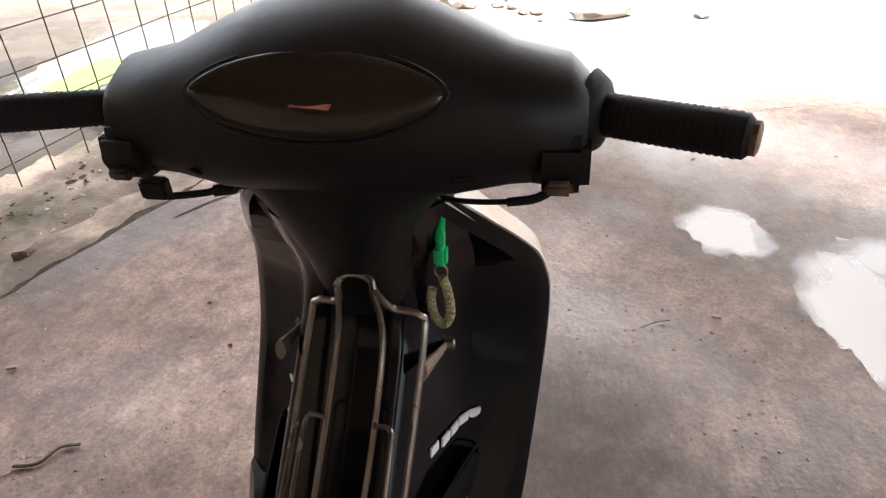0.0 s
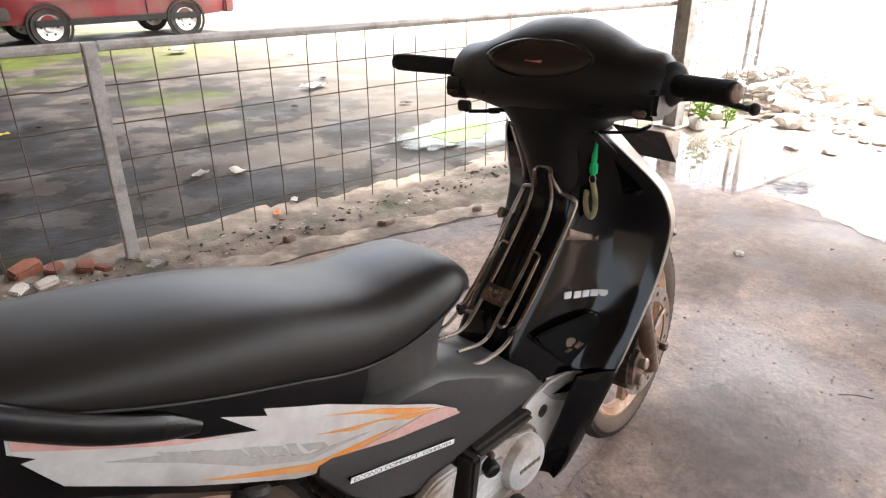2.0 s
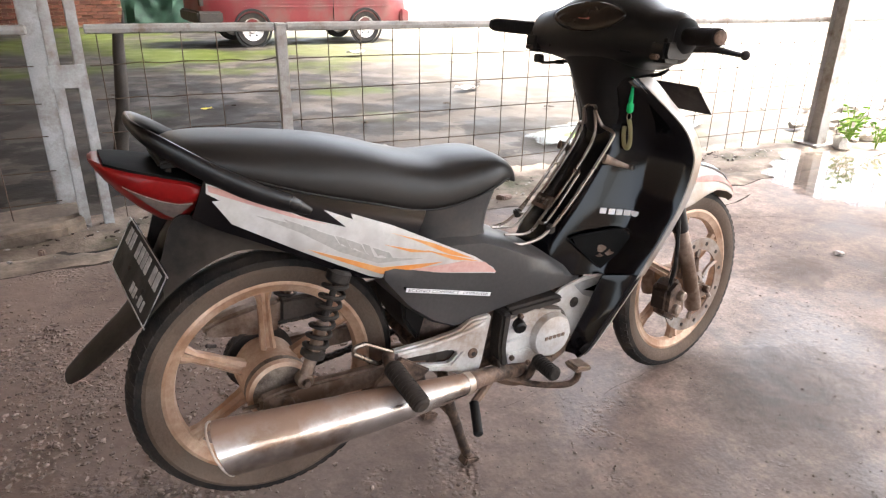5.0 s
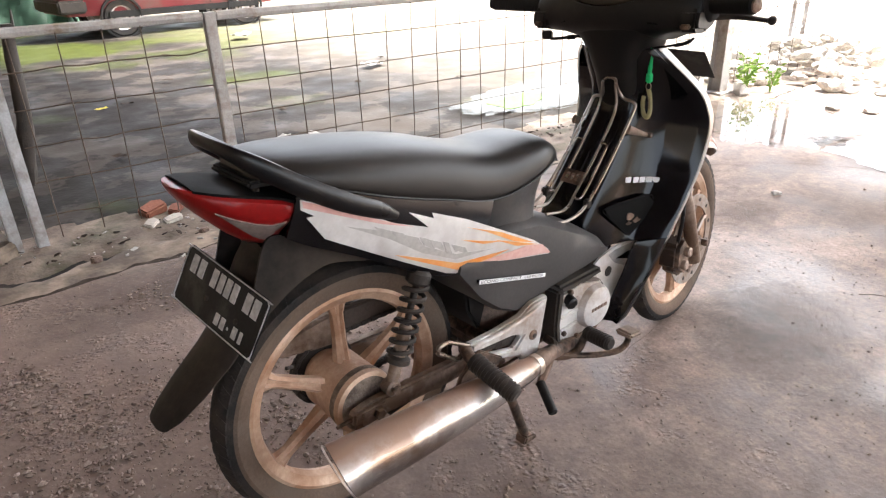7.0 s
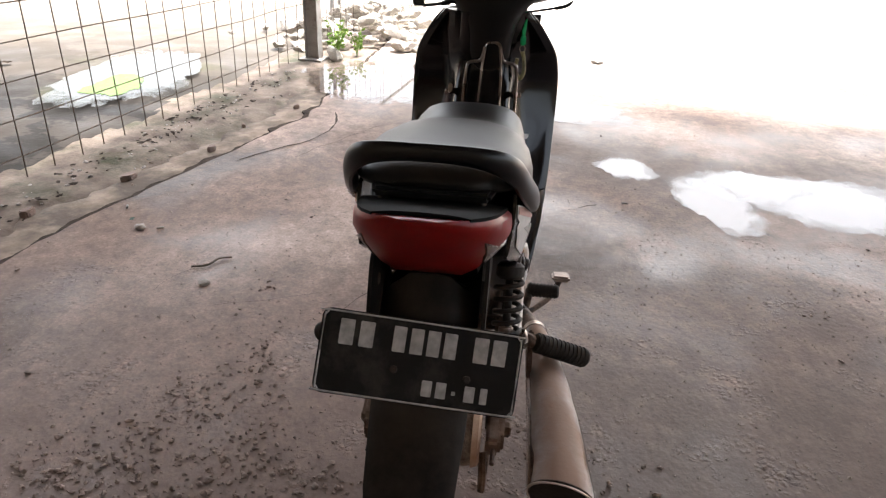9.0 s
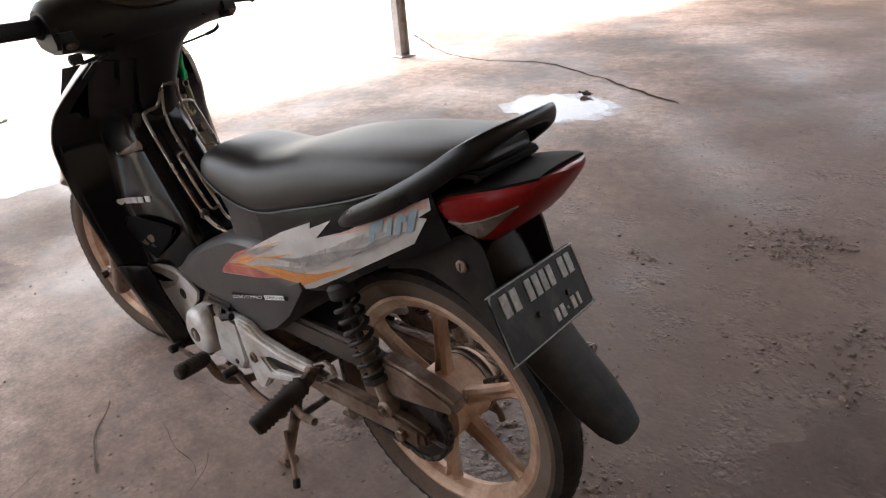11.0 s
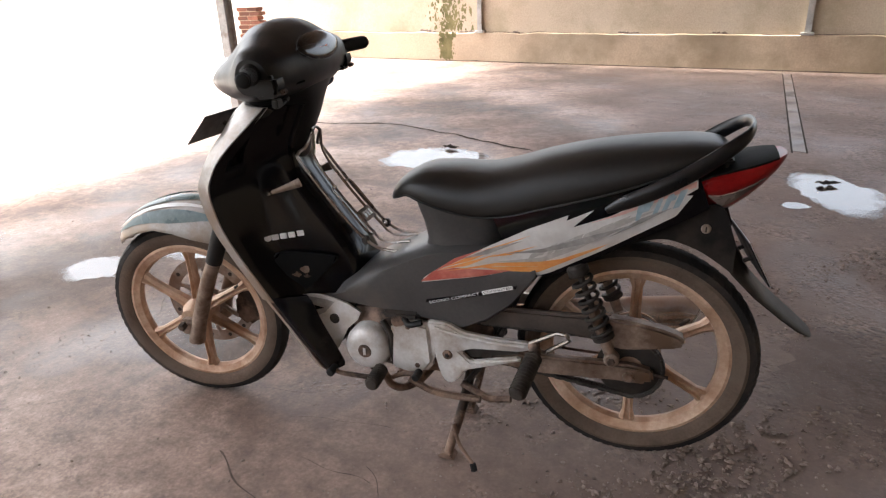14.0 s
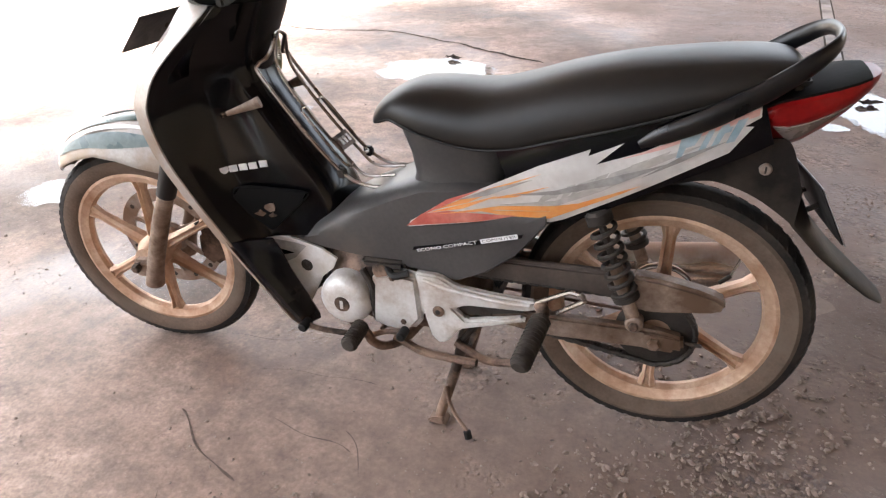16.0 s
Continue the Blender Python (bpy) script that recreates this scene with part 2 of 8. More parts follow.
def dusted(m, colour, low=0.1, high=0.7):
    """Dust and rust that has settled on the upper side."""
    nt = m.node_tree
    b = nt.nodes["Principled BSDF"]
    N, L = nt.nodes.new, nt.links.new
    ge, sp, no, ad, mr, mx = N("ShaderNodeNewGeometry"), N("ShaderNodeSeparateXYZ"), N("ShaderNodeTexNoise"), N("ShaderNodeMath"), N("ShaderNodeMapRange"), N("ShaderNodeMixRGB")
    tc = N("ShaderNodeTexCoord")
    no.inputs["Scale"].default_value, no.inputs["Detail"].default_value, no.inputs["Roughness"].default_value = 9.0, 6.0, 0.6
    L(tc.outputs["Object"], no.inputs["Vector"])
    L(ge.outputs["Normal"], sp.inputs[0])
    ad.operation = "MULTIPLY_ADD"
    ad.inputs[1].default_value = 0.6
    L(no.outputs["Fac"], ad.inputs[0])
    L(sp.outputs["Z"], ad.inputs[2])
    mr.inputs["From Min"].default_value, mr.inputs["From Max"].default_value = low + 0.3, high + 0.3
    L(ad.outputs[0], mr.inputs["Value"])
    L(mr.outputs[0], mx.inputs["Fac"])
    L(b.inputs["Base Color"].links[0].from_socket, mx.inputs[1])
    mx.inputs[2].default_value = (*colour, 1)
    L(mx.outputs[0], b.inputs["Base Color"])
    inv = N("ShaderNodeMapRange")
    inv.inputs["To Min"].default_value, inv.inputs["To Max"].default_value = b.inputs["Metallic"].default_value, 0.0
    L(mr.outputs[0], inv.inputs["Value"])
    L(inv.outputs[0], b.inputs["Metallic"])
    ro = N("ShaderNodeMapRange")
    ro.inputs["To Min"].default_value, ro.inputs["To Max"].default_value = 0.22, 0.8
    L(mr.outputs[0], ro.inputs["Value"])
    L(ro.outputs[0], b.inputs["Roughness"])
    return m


DUST = (0.30, 0.22, 0.16)
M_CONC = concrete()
M_YARD = yard_surface()
M_DIRT = mat("broken_dirt", (0.085, 0.064, 0.050), (0.22, 0.172, 0.137), 0.95, 0.8, scale=6, fine=60, bump=0.9, detail=10, dirt=(0.052, 0.052, 0.026), dirt_amount=0.14)
M_MORTAR = mat("old_mortar_edge", (0.17, 0.13, 0.10), (0.32, 0.255, 0.20), 0.95, 0.85, scale=7, fine=40, bump=0.8, detail=10, dirt=(0.10, 0.077, 0.06), dirt_amount=0.42)
M_PUD = water("puddle_water", (0.13, 0.105, 0.09))
M_DAMP = water("damp_stain", (0.10, 0.072, 0.058), 0.42, 1.85, 1.0)
M_DAMP.node_tree.nodes["Principled BSDF"].inputs["Roughness"].default_value = 0.6
M_DAMP.node_tree.nodes["Principled BSDF"].inputs["Specular IOR Level"].default_value = 0.4
M_PUDY = water("yard_water", (0.05, 0.05, 0.035))
M_BLACK = plain("black_plastic", (0.004, 0.004, 0.005), 0.26, bump=0.02, spec=0.4, dirt=(0.02, 0.017, 0.014), dirt_amount=0.1)
M_GLOSS = plain("gloss_black_panel", (0.002, 0.002, 0.0033), 0.07, bump=0.0, spec=0.3, scale=5, dirt=(0.012, 0.010, 0.009), dirt_amount=0.1)
M_MATT = plain("matt_black_plastic", (0.0085, 0.008, 0.008), 0.38, bump=0.05, spec=0.3, dirt=(0.026, 0.022, 0.019), dirt_amount=0.1)
M_GREY = mat("grey_body_plastic", (0.042, 0.040, 0.040), (0.062, 0.058, 0.056), 0.34, 0.46, scale=5, bump=0.05, spec=0.4, dirt=(0.095, 0.078, 0.064), dirt_amount=0.12)
M_SEAT = mat("seat_vinyl", (0.0055, 0.0049, 0.0047), (0.0105, 0.009, 0.0082), 0.38, 0.46, scale=4, fine=500, bump=0.04, spec=0.34, dirt=(0.024, 0.0195, 0.0165), dirt_amount=0.12, dirt_soft=0.2)
M_SILVER = mat("silver_panel_paint", (0.27, 0.25, 0.235), (0.36, 0.335, 0.315), 0.30, 0.44, metal=0.4, bump=0.02, dirt=(0.25, 0.185, 0.135), dirt_amount=0.36)
M_WHITE = mat("white_panel_paint", (0.60, 0.58, 0.56), (0.68, 0.66, 0.64), 0.35, 0.45, bump=0.02, dirt=(0.42, 0.36, 0.30), dirt_amount=0.2)
M_DECW = mat("decal_silver_white", (0.60, 0.585, 0.565), (0.74, 0.725, 0.71), 0.33, 0.46, metal=0.2, scale=25, bump=0.02, dirt=(0.54, 0.51, 0.49), dirt_amount=0.12)
M_DECG = mat("decal_grey", (0.24, 0.23, 0.22), (0.38, 0.37, 0.36), 0.4, scale=40, bump=0.0)
M_DECO = mat("decal_orange", (0.76, 0.27, 0.05), (0.78, 0.40, 0.16), 0.4, scale=26, bump=0.0)
M_DECR = mat("decal_red", (0.42, 0.075, 0.055), (0.62, 0.24, 0.19), 0.4, scale=26, bump=0.0)
M_DECP = mat("decal_pink", (0.66, 0.36, 0.31), (0.70, 0.46, 0.42), 0.4, scale=26, bump=0.0)
M_DECB = mat("decal_blue", (0.22, 0.34, 0.42), (0.45, 0.55, 0.60), 0.4, scale=24, bump=0.0)
M_DECS = mat("decal_pale_grey", (0.40, 0.385, 0.365), (0.52, 0.50, 0.48), 0.4, scale=40, bump=0.0)
M_LETTER = plain("white_lettering", (0.75, 0.75, 0.75), 0.4, bump=0.0)
M_RED = mat("red_lens", (0.17, 0.004, 0.005), (0.23, 0.006, 0.006), 0.26, 0.34, bump=0.0, spec=0.3)
M_CLEAR = mat("clear_lens", (0.15, 0.118, 0.108), (0.27, 0.225, 0.205), 0.2, 0.3, scale=20, bump=0.0)
M_HEAD = mat("headlight_glass", (0.45, 0.47, 0.48), (0.65, 0.66, 0.66), 0.08, 0.15, metal=0.5, bump=0.0, coat=0.8)
M_LENS = mat("smoked_lens", (0.018, 0.013, 0.0095), (0.026, 0.019, 0.014), 0.08, 0.14, bump=0.0, spec=0.4)
M_TEAL = mat("decal_teal", (0.085, 0.13, 0.135), (0.16, 0.21, 0.21), 0.25, 0.4, scale=20, bump=0.0)
M_RUBBER = mat("tyre_rubber", (0.010, 0.009, 0.009), (0.018, 0.016, 0.015), 0.7, 0.85, scale=10, fine=200, bump=0.3, spec=0.3, dirt=(0.05, 0.038, 0.030), dirt_amount=0.2)
M_WALL = mat("dusty_sidewall", (0.082, 0.057, 0.042), (0.148, 0.104, 0.078), 0.8, 0.95, scale=10, fine=160, bump=0.3, spec=0.3, dirt=(0.13, 0.098, 0.075), dirt_amount=0.25)
M_GRIP = mat("grip_rubber", (0.006, 0.006, 0.006), (0.011, 0.010, 0.010), 0.6, 0.75, bump=0.1, spec=0.3)
M_PEG = mat("dusty_peg_rubber", (0.022, 0.018, 0.016), (0.060, 0.049, 0.041), 0.7, 0.85, scale=20, bump=0.2, spec=0.3)
M_MUD = mat("dusty_black_mudguard", (0.008, 0.007, 0.0068), (0.016, 0.013, 0.012), 0.42, 0.6, scale=6, bump=0.08, spec=0.2, dirt=(0.050, 0.040, 0.032), dirt_amount=0.3)
M_SPECK = mat("speckled_drum", (0.30, 0.235, 0.18), (0.44, 0.37, 0.31), 0.5, 0.7, metal=0.3, scale=16, fine=260, bump=0.4, dirt=(0.08, 0.055, 0.04), dirt_amount=0.42)
M_GOLD = mat("dusty_gold_rim", (0.50, 0.335, 0.225), (0.68, 0.50, 0.375), 0.40, 0.62, metal=0.3, scale=12, bump=0.2, dirt=(0.36, 0.20, 0.12), dirt_amount=0.32)
M_CAST = mat("cast_alloy", (0.56, 0.545, 0.53), (0.70, 0.685, 0.665), 0.40, 0.58, metal=0.3, scale=14, bump=0.2, dirt=(0.38, 0.30, 0.24), dirt_amount=0.22)
M_DISC = mat("dull_brake_steel", (0.30, 0.265, 0.24), (0.42, 0.38, 0.35), 0.4, 0.6, metal=0.5, scale=16, bump=0.2, dirt=(0.22, 0.15, 0.11), dirt_amount=0.35)
M_RUSTY = mat("grimy_steel", (0.15, 0.095, 0.068), (0.32, 0.215, 0.16), 0.5, 0.8, metal=0.35, scale=18, bump=0.5, dirt=(0.035, 0.023, 0.017), dirt_amount=0.42)
M_DARKM = mat("dark_grimy_metal", (0.022, 0.018, 0.016), (0.05, 0.04, 0.033), 0.6, 0.8, metal=0.3, scale=20, bump=0.4)
M_CHROME = mat("worn_chrome", (0.62, 0.60, 0.575), (0.74, 0.72, 0.70), 0.32, 0.48, metal=0.7, scale=7, bump=0.1, dirt=(0.46, 0.35, 0.27), dirt_amount=0.36)
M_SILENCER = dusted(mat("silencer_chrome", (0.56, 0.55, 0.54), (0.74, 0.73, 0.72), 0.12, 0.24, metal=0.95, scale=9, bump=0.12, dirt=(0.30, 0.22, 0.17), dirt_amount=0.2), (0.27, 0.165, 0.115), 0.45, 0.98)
M_COWL = plain("dusty_black_cowl", (0.006, 0.006, 0.006), 0.62, bump=0.05, spec=0.1)
M_STEEL = mat("rack_steel", (0.26, 0.225, 0.195), (0.38, 0.34, 0.31), 0.22, 0.34, metal=0.9, scale=9, bump=0.03, dirt=(0.15, 0.10, 0.075), dirt_amount=0.2)
M_GUARD = mat("grimy_chain_guard", (0.035, 0.027, 0.023), (0.11, 0.085, 0.07), 0.5, 0.75, metal=0.3, scale=12, bump=0.25)
M_FORK = mat("dusty_fork_alloy", (0.25, 0.185, 0.145), (0.40, 0.315, 0.26), 0.42, 0.65, metal=0.45, scale=16, bump=0.25, dirt=(0.13, 0.08, 0.052), dirt_amount=0.4)
M_PLATE = mat("number_plate_black", (0.005, 0.005, 0.006), (0.010, 0.010, 0.011), 0.4, 0.55, scale=20, bump=0.1, spec=0.25, dirt=(0.05, 0.048, 0.045), dirt_amount=0.1)
M_PLATEW = mat("number_plate_white", (0.38, 0.38, 0.38), (0.55, 0.55, 0.55), 0.5, scale=60, bump=0.05)
M_GREEN = plain("green_strap", (0.01, 0.55, 0.18), 0.5, bump=0.1)
M_COIL = plain("olive_coil_cord", (0.36, 0.33, 0.17), 0.35, bump=0.0)
M_POST = mat("weathered_painted_steel", (0.35, 0.34, 0.325), (0.48, 0.465, 0.45), 0.55, 0.75, scale=12, bump=0.35, dirt=(0.22, 0.17, 0.13), dirt_amount=0.12)
M_GATE = mat("pale_blue_grey_steel", (0.38, 0.39, 0.40), (0.50, 0.51, 0.52), 0.5, 0.65, scale=8, bump=0.15, dirt=(0.20, 0.16, 0.13), dirt_amount=0.2)
M_WIRE = mat("rusty_fence_wire", (0.06, 0.042, 0.032), (0.125, 0.09, 0.07), 0.7, 0.9, scale=20, bump=0.3, metal=0.2)
M_PLASTER = mat("stained_wall_plaster", (0.50, 0.41, 0.31), (0.60, 0.51, 0.40), 0.85, 0.95, scale=1.2, fine=60, bump=0.3, detail=9, dirt=(0.36, 0.30, 0.20), dirt_amount=0.16)
M_PLINTH = mat("stained_wall_plinth", (0.44, 0.34, 0.245), (0.54, 0.43, 0.32), 0.85, 0.95, scale=1.4, fine=50, bump=0.4, detail=9, dirt=(0.30, 0.235, 0.16), dirt_amount=0.2)
M_GRIT = mat("floor_grit", (0.16, 0.125, 0.105), (0.30, 0.24, 0.20), 0.9, 0.95, scale=60, bump=0.0)
M_STONE = mat("rubble_stone", (0.30, 0.275, 0.25), (0.46, 0.43, 0.40), 0.9, 0.95, scale=6, fine=60, bump=0.7)
M_RUBBLE = mat("pale_rubble", (0.42, 0.39, 0.35), (0.62, 0.58, 0.53), 0.9, 0.95, scale=6, fine=60, bump=0.7)
M_PEBBLE = mat("floor_pebble", (0.12, 0.088, 0.072), (0.33, 0.255, 0.215), 0.9, 0.95, scale=38, fine=60, bump=0.5)
M_WETCONC = mat("damp_drain_mud", (0.16, 0.12, 0.10), (0.27, 0.22, 0.19), 0.35, 0.75, scale=4, fine=60, bump=0.5, dirt=(0.09, 0.07, 0.06), dirt_amount=0.3)
M_BRICK = mat("red_brick", (0.15, 0.050, 0.030), (0.25, 0.095, 0.058), 0.9, 0.95, scale=9, fine=80, bump=0.5)


def uneven(m, low, high):
    """Each piece of this material gets a tone of its own."""
    nt = m.node_tree
    b = nt.nodes["Principled BSDF"]
    oi, mr, mx = nt.nodes.new("ShaderNodeObjectInfo"), nt.nodes.new("ShaderNodeMapRange"), nt.nodes.new("ShaderNodeMixRGB")
    mr.inputs["To Min"].default_value, mr.inputs["To Max"].default_value = low, high
    mx.blend_type, mx.inputs["Fac"].default_value = "MULTIPLY", 1.0
    nt.links.new(oi.outputs["Random"], mr.inputs["Value"])
    nt.links.new(b.inputs["Base Color"].links[0].from_socket, mx.inputs[1])
    nt.links.new(mr.outputs[0], mx.inputs[2])
    nt.links.new(mx.outputs[0], b.inputs["Base Color"])


uneven(M_BRICK, 0.45, 1.25)
M_WEED = mat("pond_weed", (0.05, 0.12, 0.015), (0.11, 0.20, 0.03), 0.6, 0.8, scale=30, bump=0.8)
M_LEAF = mat("weed_leaf", (0.10, 0.22, 0.02), (0.22, 0.36, 0.05), 0.5, 0.6, bump=0.1)
M_VAN = mat("faded_red_van_paint", (0.15, 0.014, 0.02), (0.20, 0.024, 0.028), 0.35, 0.5, scale=2, bump=0.02, dirt=(0.15, 0.07, 0.06), dirt_amount=0.2)
M_TARPG = mat("green_tarpaulin", (0.008, 0.036, 0.022), (0.025, 0.075, 0.045), 0.6, 0.75, scale=5, bump=0.5)
M_TARPW = mat("pale_tarpaulin", (0.35, 0.36, 0.34), (0.55, 0.55, 0.52), 0.6, 0.75, scale=5, bump=0.5)
M_ROOF = mat("roof_sheet", (0.20, 0.185, 0.17), (0.29, 0.27, 0.25), 0.6, 0.75, metal=0.3, scale=2, bump=0.2, dirt=(0.2, 0.11, 0.06), dirt_amount=0.3)
M_PAPER = plain("litter_white", (0.34, 0.33, 0.31), 0.8, bump=0.2)
M_LITTERO = plain("litter_orange", (0.75, 0.24, 0.04), 0.6, bump=0.1)
M_LITTERY = plain("litter_yellow", (0.6, 0.5, 0.06), 0.6, bump=0.1)
M_CRACKF = mat("floor_crack", (0.075, 0.058, 0.048), (0.13, 0.10, 0.085), 0.95, scale=20, bump=0.5, spec=0.05)
M_CRACK = mat("crack_soil", (0.03, 0.024, 0.02), (0.07, 0.055, 0.045), 0.95, scale=20, bump=0.5, spec=0.05)


# ---- shape helpers ----
def link(name, bm, material, parent=None, label="", smooth=38):
    me = bpy.data.meshes.new(name)
    bmesh.ops.recalc_face_normals(bm, faces=bm.faces[:])
    bm.to_mesh(me)
    bm.free()
    me.materials.append(material)
    if smooth:
        for p in me.polygons:
            p.use_smooth = True
        me.set_sharp_from_angle(angle=radians(smooth))
    ob = new(name, me)
    ob.parent = parent
    if label:
        ob["label"] = label
    return ob


def part(name, bm, material, parent, label="", smooth=38):
    return link(name, bm, material, parent, label, smooth)


def thing(name, label, category, at=(0, 0, 0), group="", kind=""):
    ob = new(name)
    ob.empty_display_size = 0.1
    ob.location = at
    return tagged(ob, label, category, group, kind)


def sub(name, parent, label=""):
    ob = new(name)
    ob.parent = parent
    if label:
        ob["label"] = label
    return ob


def spline(pts, n=6, closed=False):
    """Catmull-Rom through the points, n steps a piece."""
    P = [Vector(p) for p in pts]
    k = len(P)
    out = []
    for i in range(k if closed else k - 1):
        a = P[(i - 1) % k] if closed or i else P[0] * 2 - P[1]
        b, c = P[i], P[(i + 1) % k]
        d = P[(i + 2) % k] if closed or i + 2 < k else P[-1] * 2 - P[-2]
        for j in range(n):
            t = j / n
            out.append(0.5 * (2 * b + (c - a) * t + (2 * a - 5 * b + 4 * c - d) * t * t + (3 * b - a - 3 * c + d) * t ** 3))
    if not closed:
        out.append(P[-1])
    return out


def rings(bm, rows, closed=False, caps=True, around=True):
    """Skin rows of points, all of one length."""
    vs = [[bm.verts.new(p) for p in r] for r in rows]
    m = len(vs[0])
    for i in range(len(vs) if closed else len(vs) - 1):
        a, b = vs[i], vs[(i + 1) % len(vs)]
        for j in range(m if around else m - 1):
            try:
                bm.faces.new((a[j], a[(j + 1) % m], b[(j + 1) % m], b[j]))
            except ValueError:
                pass
    if caps and not closed and around:
        bm.faces.new(vs[0][::-1])
        bm.faces.new(vs[-1])
    return bm


def tube(pts, r, n=6, seg=10, closed=False, flat=1.0, bm=None, up=(0, 0, 1)):
    """A round or flattened bar along a smooth line; r may be a list."""
    bm = bm or bmesh.new()
    line = spline(pts, n, closed) if n > 1 else [Vector(p) for p in pts]
    k = len(line)
    rows = []
    for i, p in enumerate(line):
        a = line[(i - 1) % k] if closed or i else line[0]
        b = line[(i + 1) % k] if closed or i + 1 < k else line[-1]
        d = (b - a).normalized()
        s = d.cross(Vector(up))
        if s.length < 1e-3:
            s = d.cross(Vector((1, 0, 0)))
        s.normalize()
        u = s.cross(d)
        if isinstance(r, (list, tuple)):
            f = i / (k - 1) * (len(r) - 1)
            g = min(int(f), len(r) - 2)
            rr = r[g] + (r[g + 1] - r[g]) * (f - g)
        else:
            rr = r
        rows.append([p + s * (rr * flat * math.cos(w)) + u * (rr * math.sin(w)) for w in [2 * math.pi * q / seg for q in range(seg)]])
    return rings(bm, rows, closed)


def lathe(profile, centre=(0, 0, 0), axis="y", seg=48, bm=None):
    """Turn a closed profile of (radius, along) round an axis."""
    bm = bm or bmesh.new()
    c = Vector(centre)
    rows = []
    for i in range(seg):
        w = 2 * math.pi * i / seg
        row = []
        for r, y in profile:
            if axis == "y":
                row.append(c + Vector((r * math.cos(w), y, r * math.sin(w))))
            elif axis == "x":
                row.append(c + Vector((y, r * math.cos(w), r * math.sin(w))))
            else:
                row.append(c + Vector((r * math.cos(w), r * math.sin(w), y)))
        rows.append(row)
    return rings(bm, rows, closed=True)


def rod(a, b, r, seg=12, bm=None, r2=None, bevel=True):
    """A straight round bar with slightly rounded ends."""
    a, b = Vector(a), Vector(b)
    d = (b - a)
    r2 = r if r2 is None else r2
    e = min(0.25 * min(r, r2) / max(d.length, 1e-6), 0.2)
    pts = [a, a + d * e, b - d * e, b] if bevel else [a, b]
    rad = [r * 0.75, r, r2, r2 * 0.75] if bevel else [r, r2]
    bm = bm or bmesh.new()
    s = d.cross(Vector((0, 0, 1)))
    if s.length < 1e-5:
        s = Vector((1, 0, 0))
    s.normalize()
    u = s.cross(d.normalized())
    rows = [[p + s * q * math.cos(w) + u * q * math.sin(w) for w in [2 * math.pi * k / seg for k in range(seg)]] for p, q in zip(pts, rad)]
    return rings(bm, rows)


def slab(poly, y0, y1, bevel=0.003, axis="y", bm=None, seg=2):
    """A plate: a polygon in (x, z) (or (x, y) for axis z, (y, z) for axis x) from y0 to y1, with rounded edges."""
    own = bmesh.new()
    put = {"y": lambda p, v: (p[0], v, p[1]), "z": lambda p, v: (p[0], p[1], v), "x": lambda p, v: (v, p[0], p[1])}[axis]
    a = [own.verts.new(put(p, y0)) for p in poly]
    b = [own.verts.new(put(p, y1)) for p in poly]
    k = len(poly)
    own.faces.new(a)
    own.faces.new(b[::-1])
    for i in range(k):
        own.faces.new((a[i], b[i], b[(i + 1) % k], a[(i + 1) % k]))
    bmesh.ops.recalc_face_normals(own, faces=own.faces[:])
    if bevel:
        bmesh.ops.bevel(own, geom=own.edges[:], offset=bevel, segments=seg, affect="EDGES", clamp_overlap=True)
    if bm is None:
        return own
    join(bm, own)
    return bm


def join(bm, other):
    me = bpy.data.meshes.new("tmp")
    other.to_mesh(me)
    other.free()
    bm.from_mesh(me)
    bpy.data.meshes.remove(me)
    return bm


def box(x0, x1, y0, y1, z0, z1, bevel=0.004, bm=None):
    return slab([(x0, z0), (x1, z0), (x1, z1), (x0, z1)], y0, y1, bevel, bm=bm)


def resample(line, n):
    P = [Vector((*p, 0)) if len(p) == 2 else Vector(p) for p in line]
    d = [0.0]
    for a, b in zip(P, P[1:]):
        d.append(d[-1] + (b - a).length)
    out = []
    for i in range(n):
        s = d[-1] * i / (n - 1)
        k = 0
        while k < len(d) - 2 and d[k + 1] < s:
            k += 1
        f = (s - d[k]) / max(d[k + 1] - d[k], 1e-9)
        out.append(P[k].lerp(P[k + 1], f))
    return out


def sheet(top, bot, yfun, side=1, n=24, m=8, th=0.003, lift=0.0, curve=True):
    """A thin shell between two lines in (x, z); yfun(x, z) gives how far out it lies; side mirrors it."""
    bm = bmesh.new()
    a = resample([tuple(p) for p in spline([(*p, 0) for p in top], 5)] if curve else top, n)
    b = resample([tuple(p) for p in spline([(*p, 0) for p in bot], 5)] if curve else bot, n)
    def grid(off):
        rows = []
        for i in range(n):
            row = []
            for j in range(m + 1):
                p = a[i].lerp(b[i], j / m)
                row.append((p.x, side * (yfun(p.x, p.y) + off), p.y))
            rows.append(row)
        return rows
    o, q = grid(lift + th), grid(lift)
    return rings(bm, [r + s[::-1] for r, s in zip(o, q)])


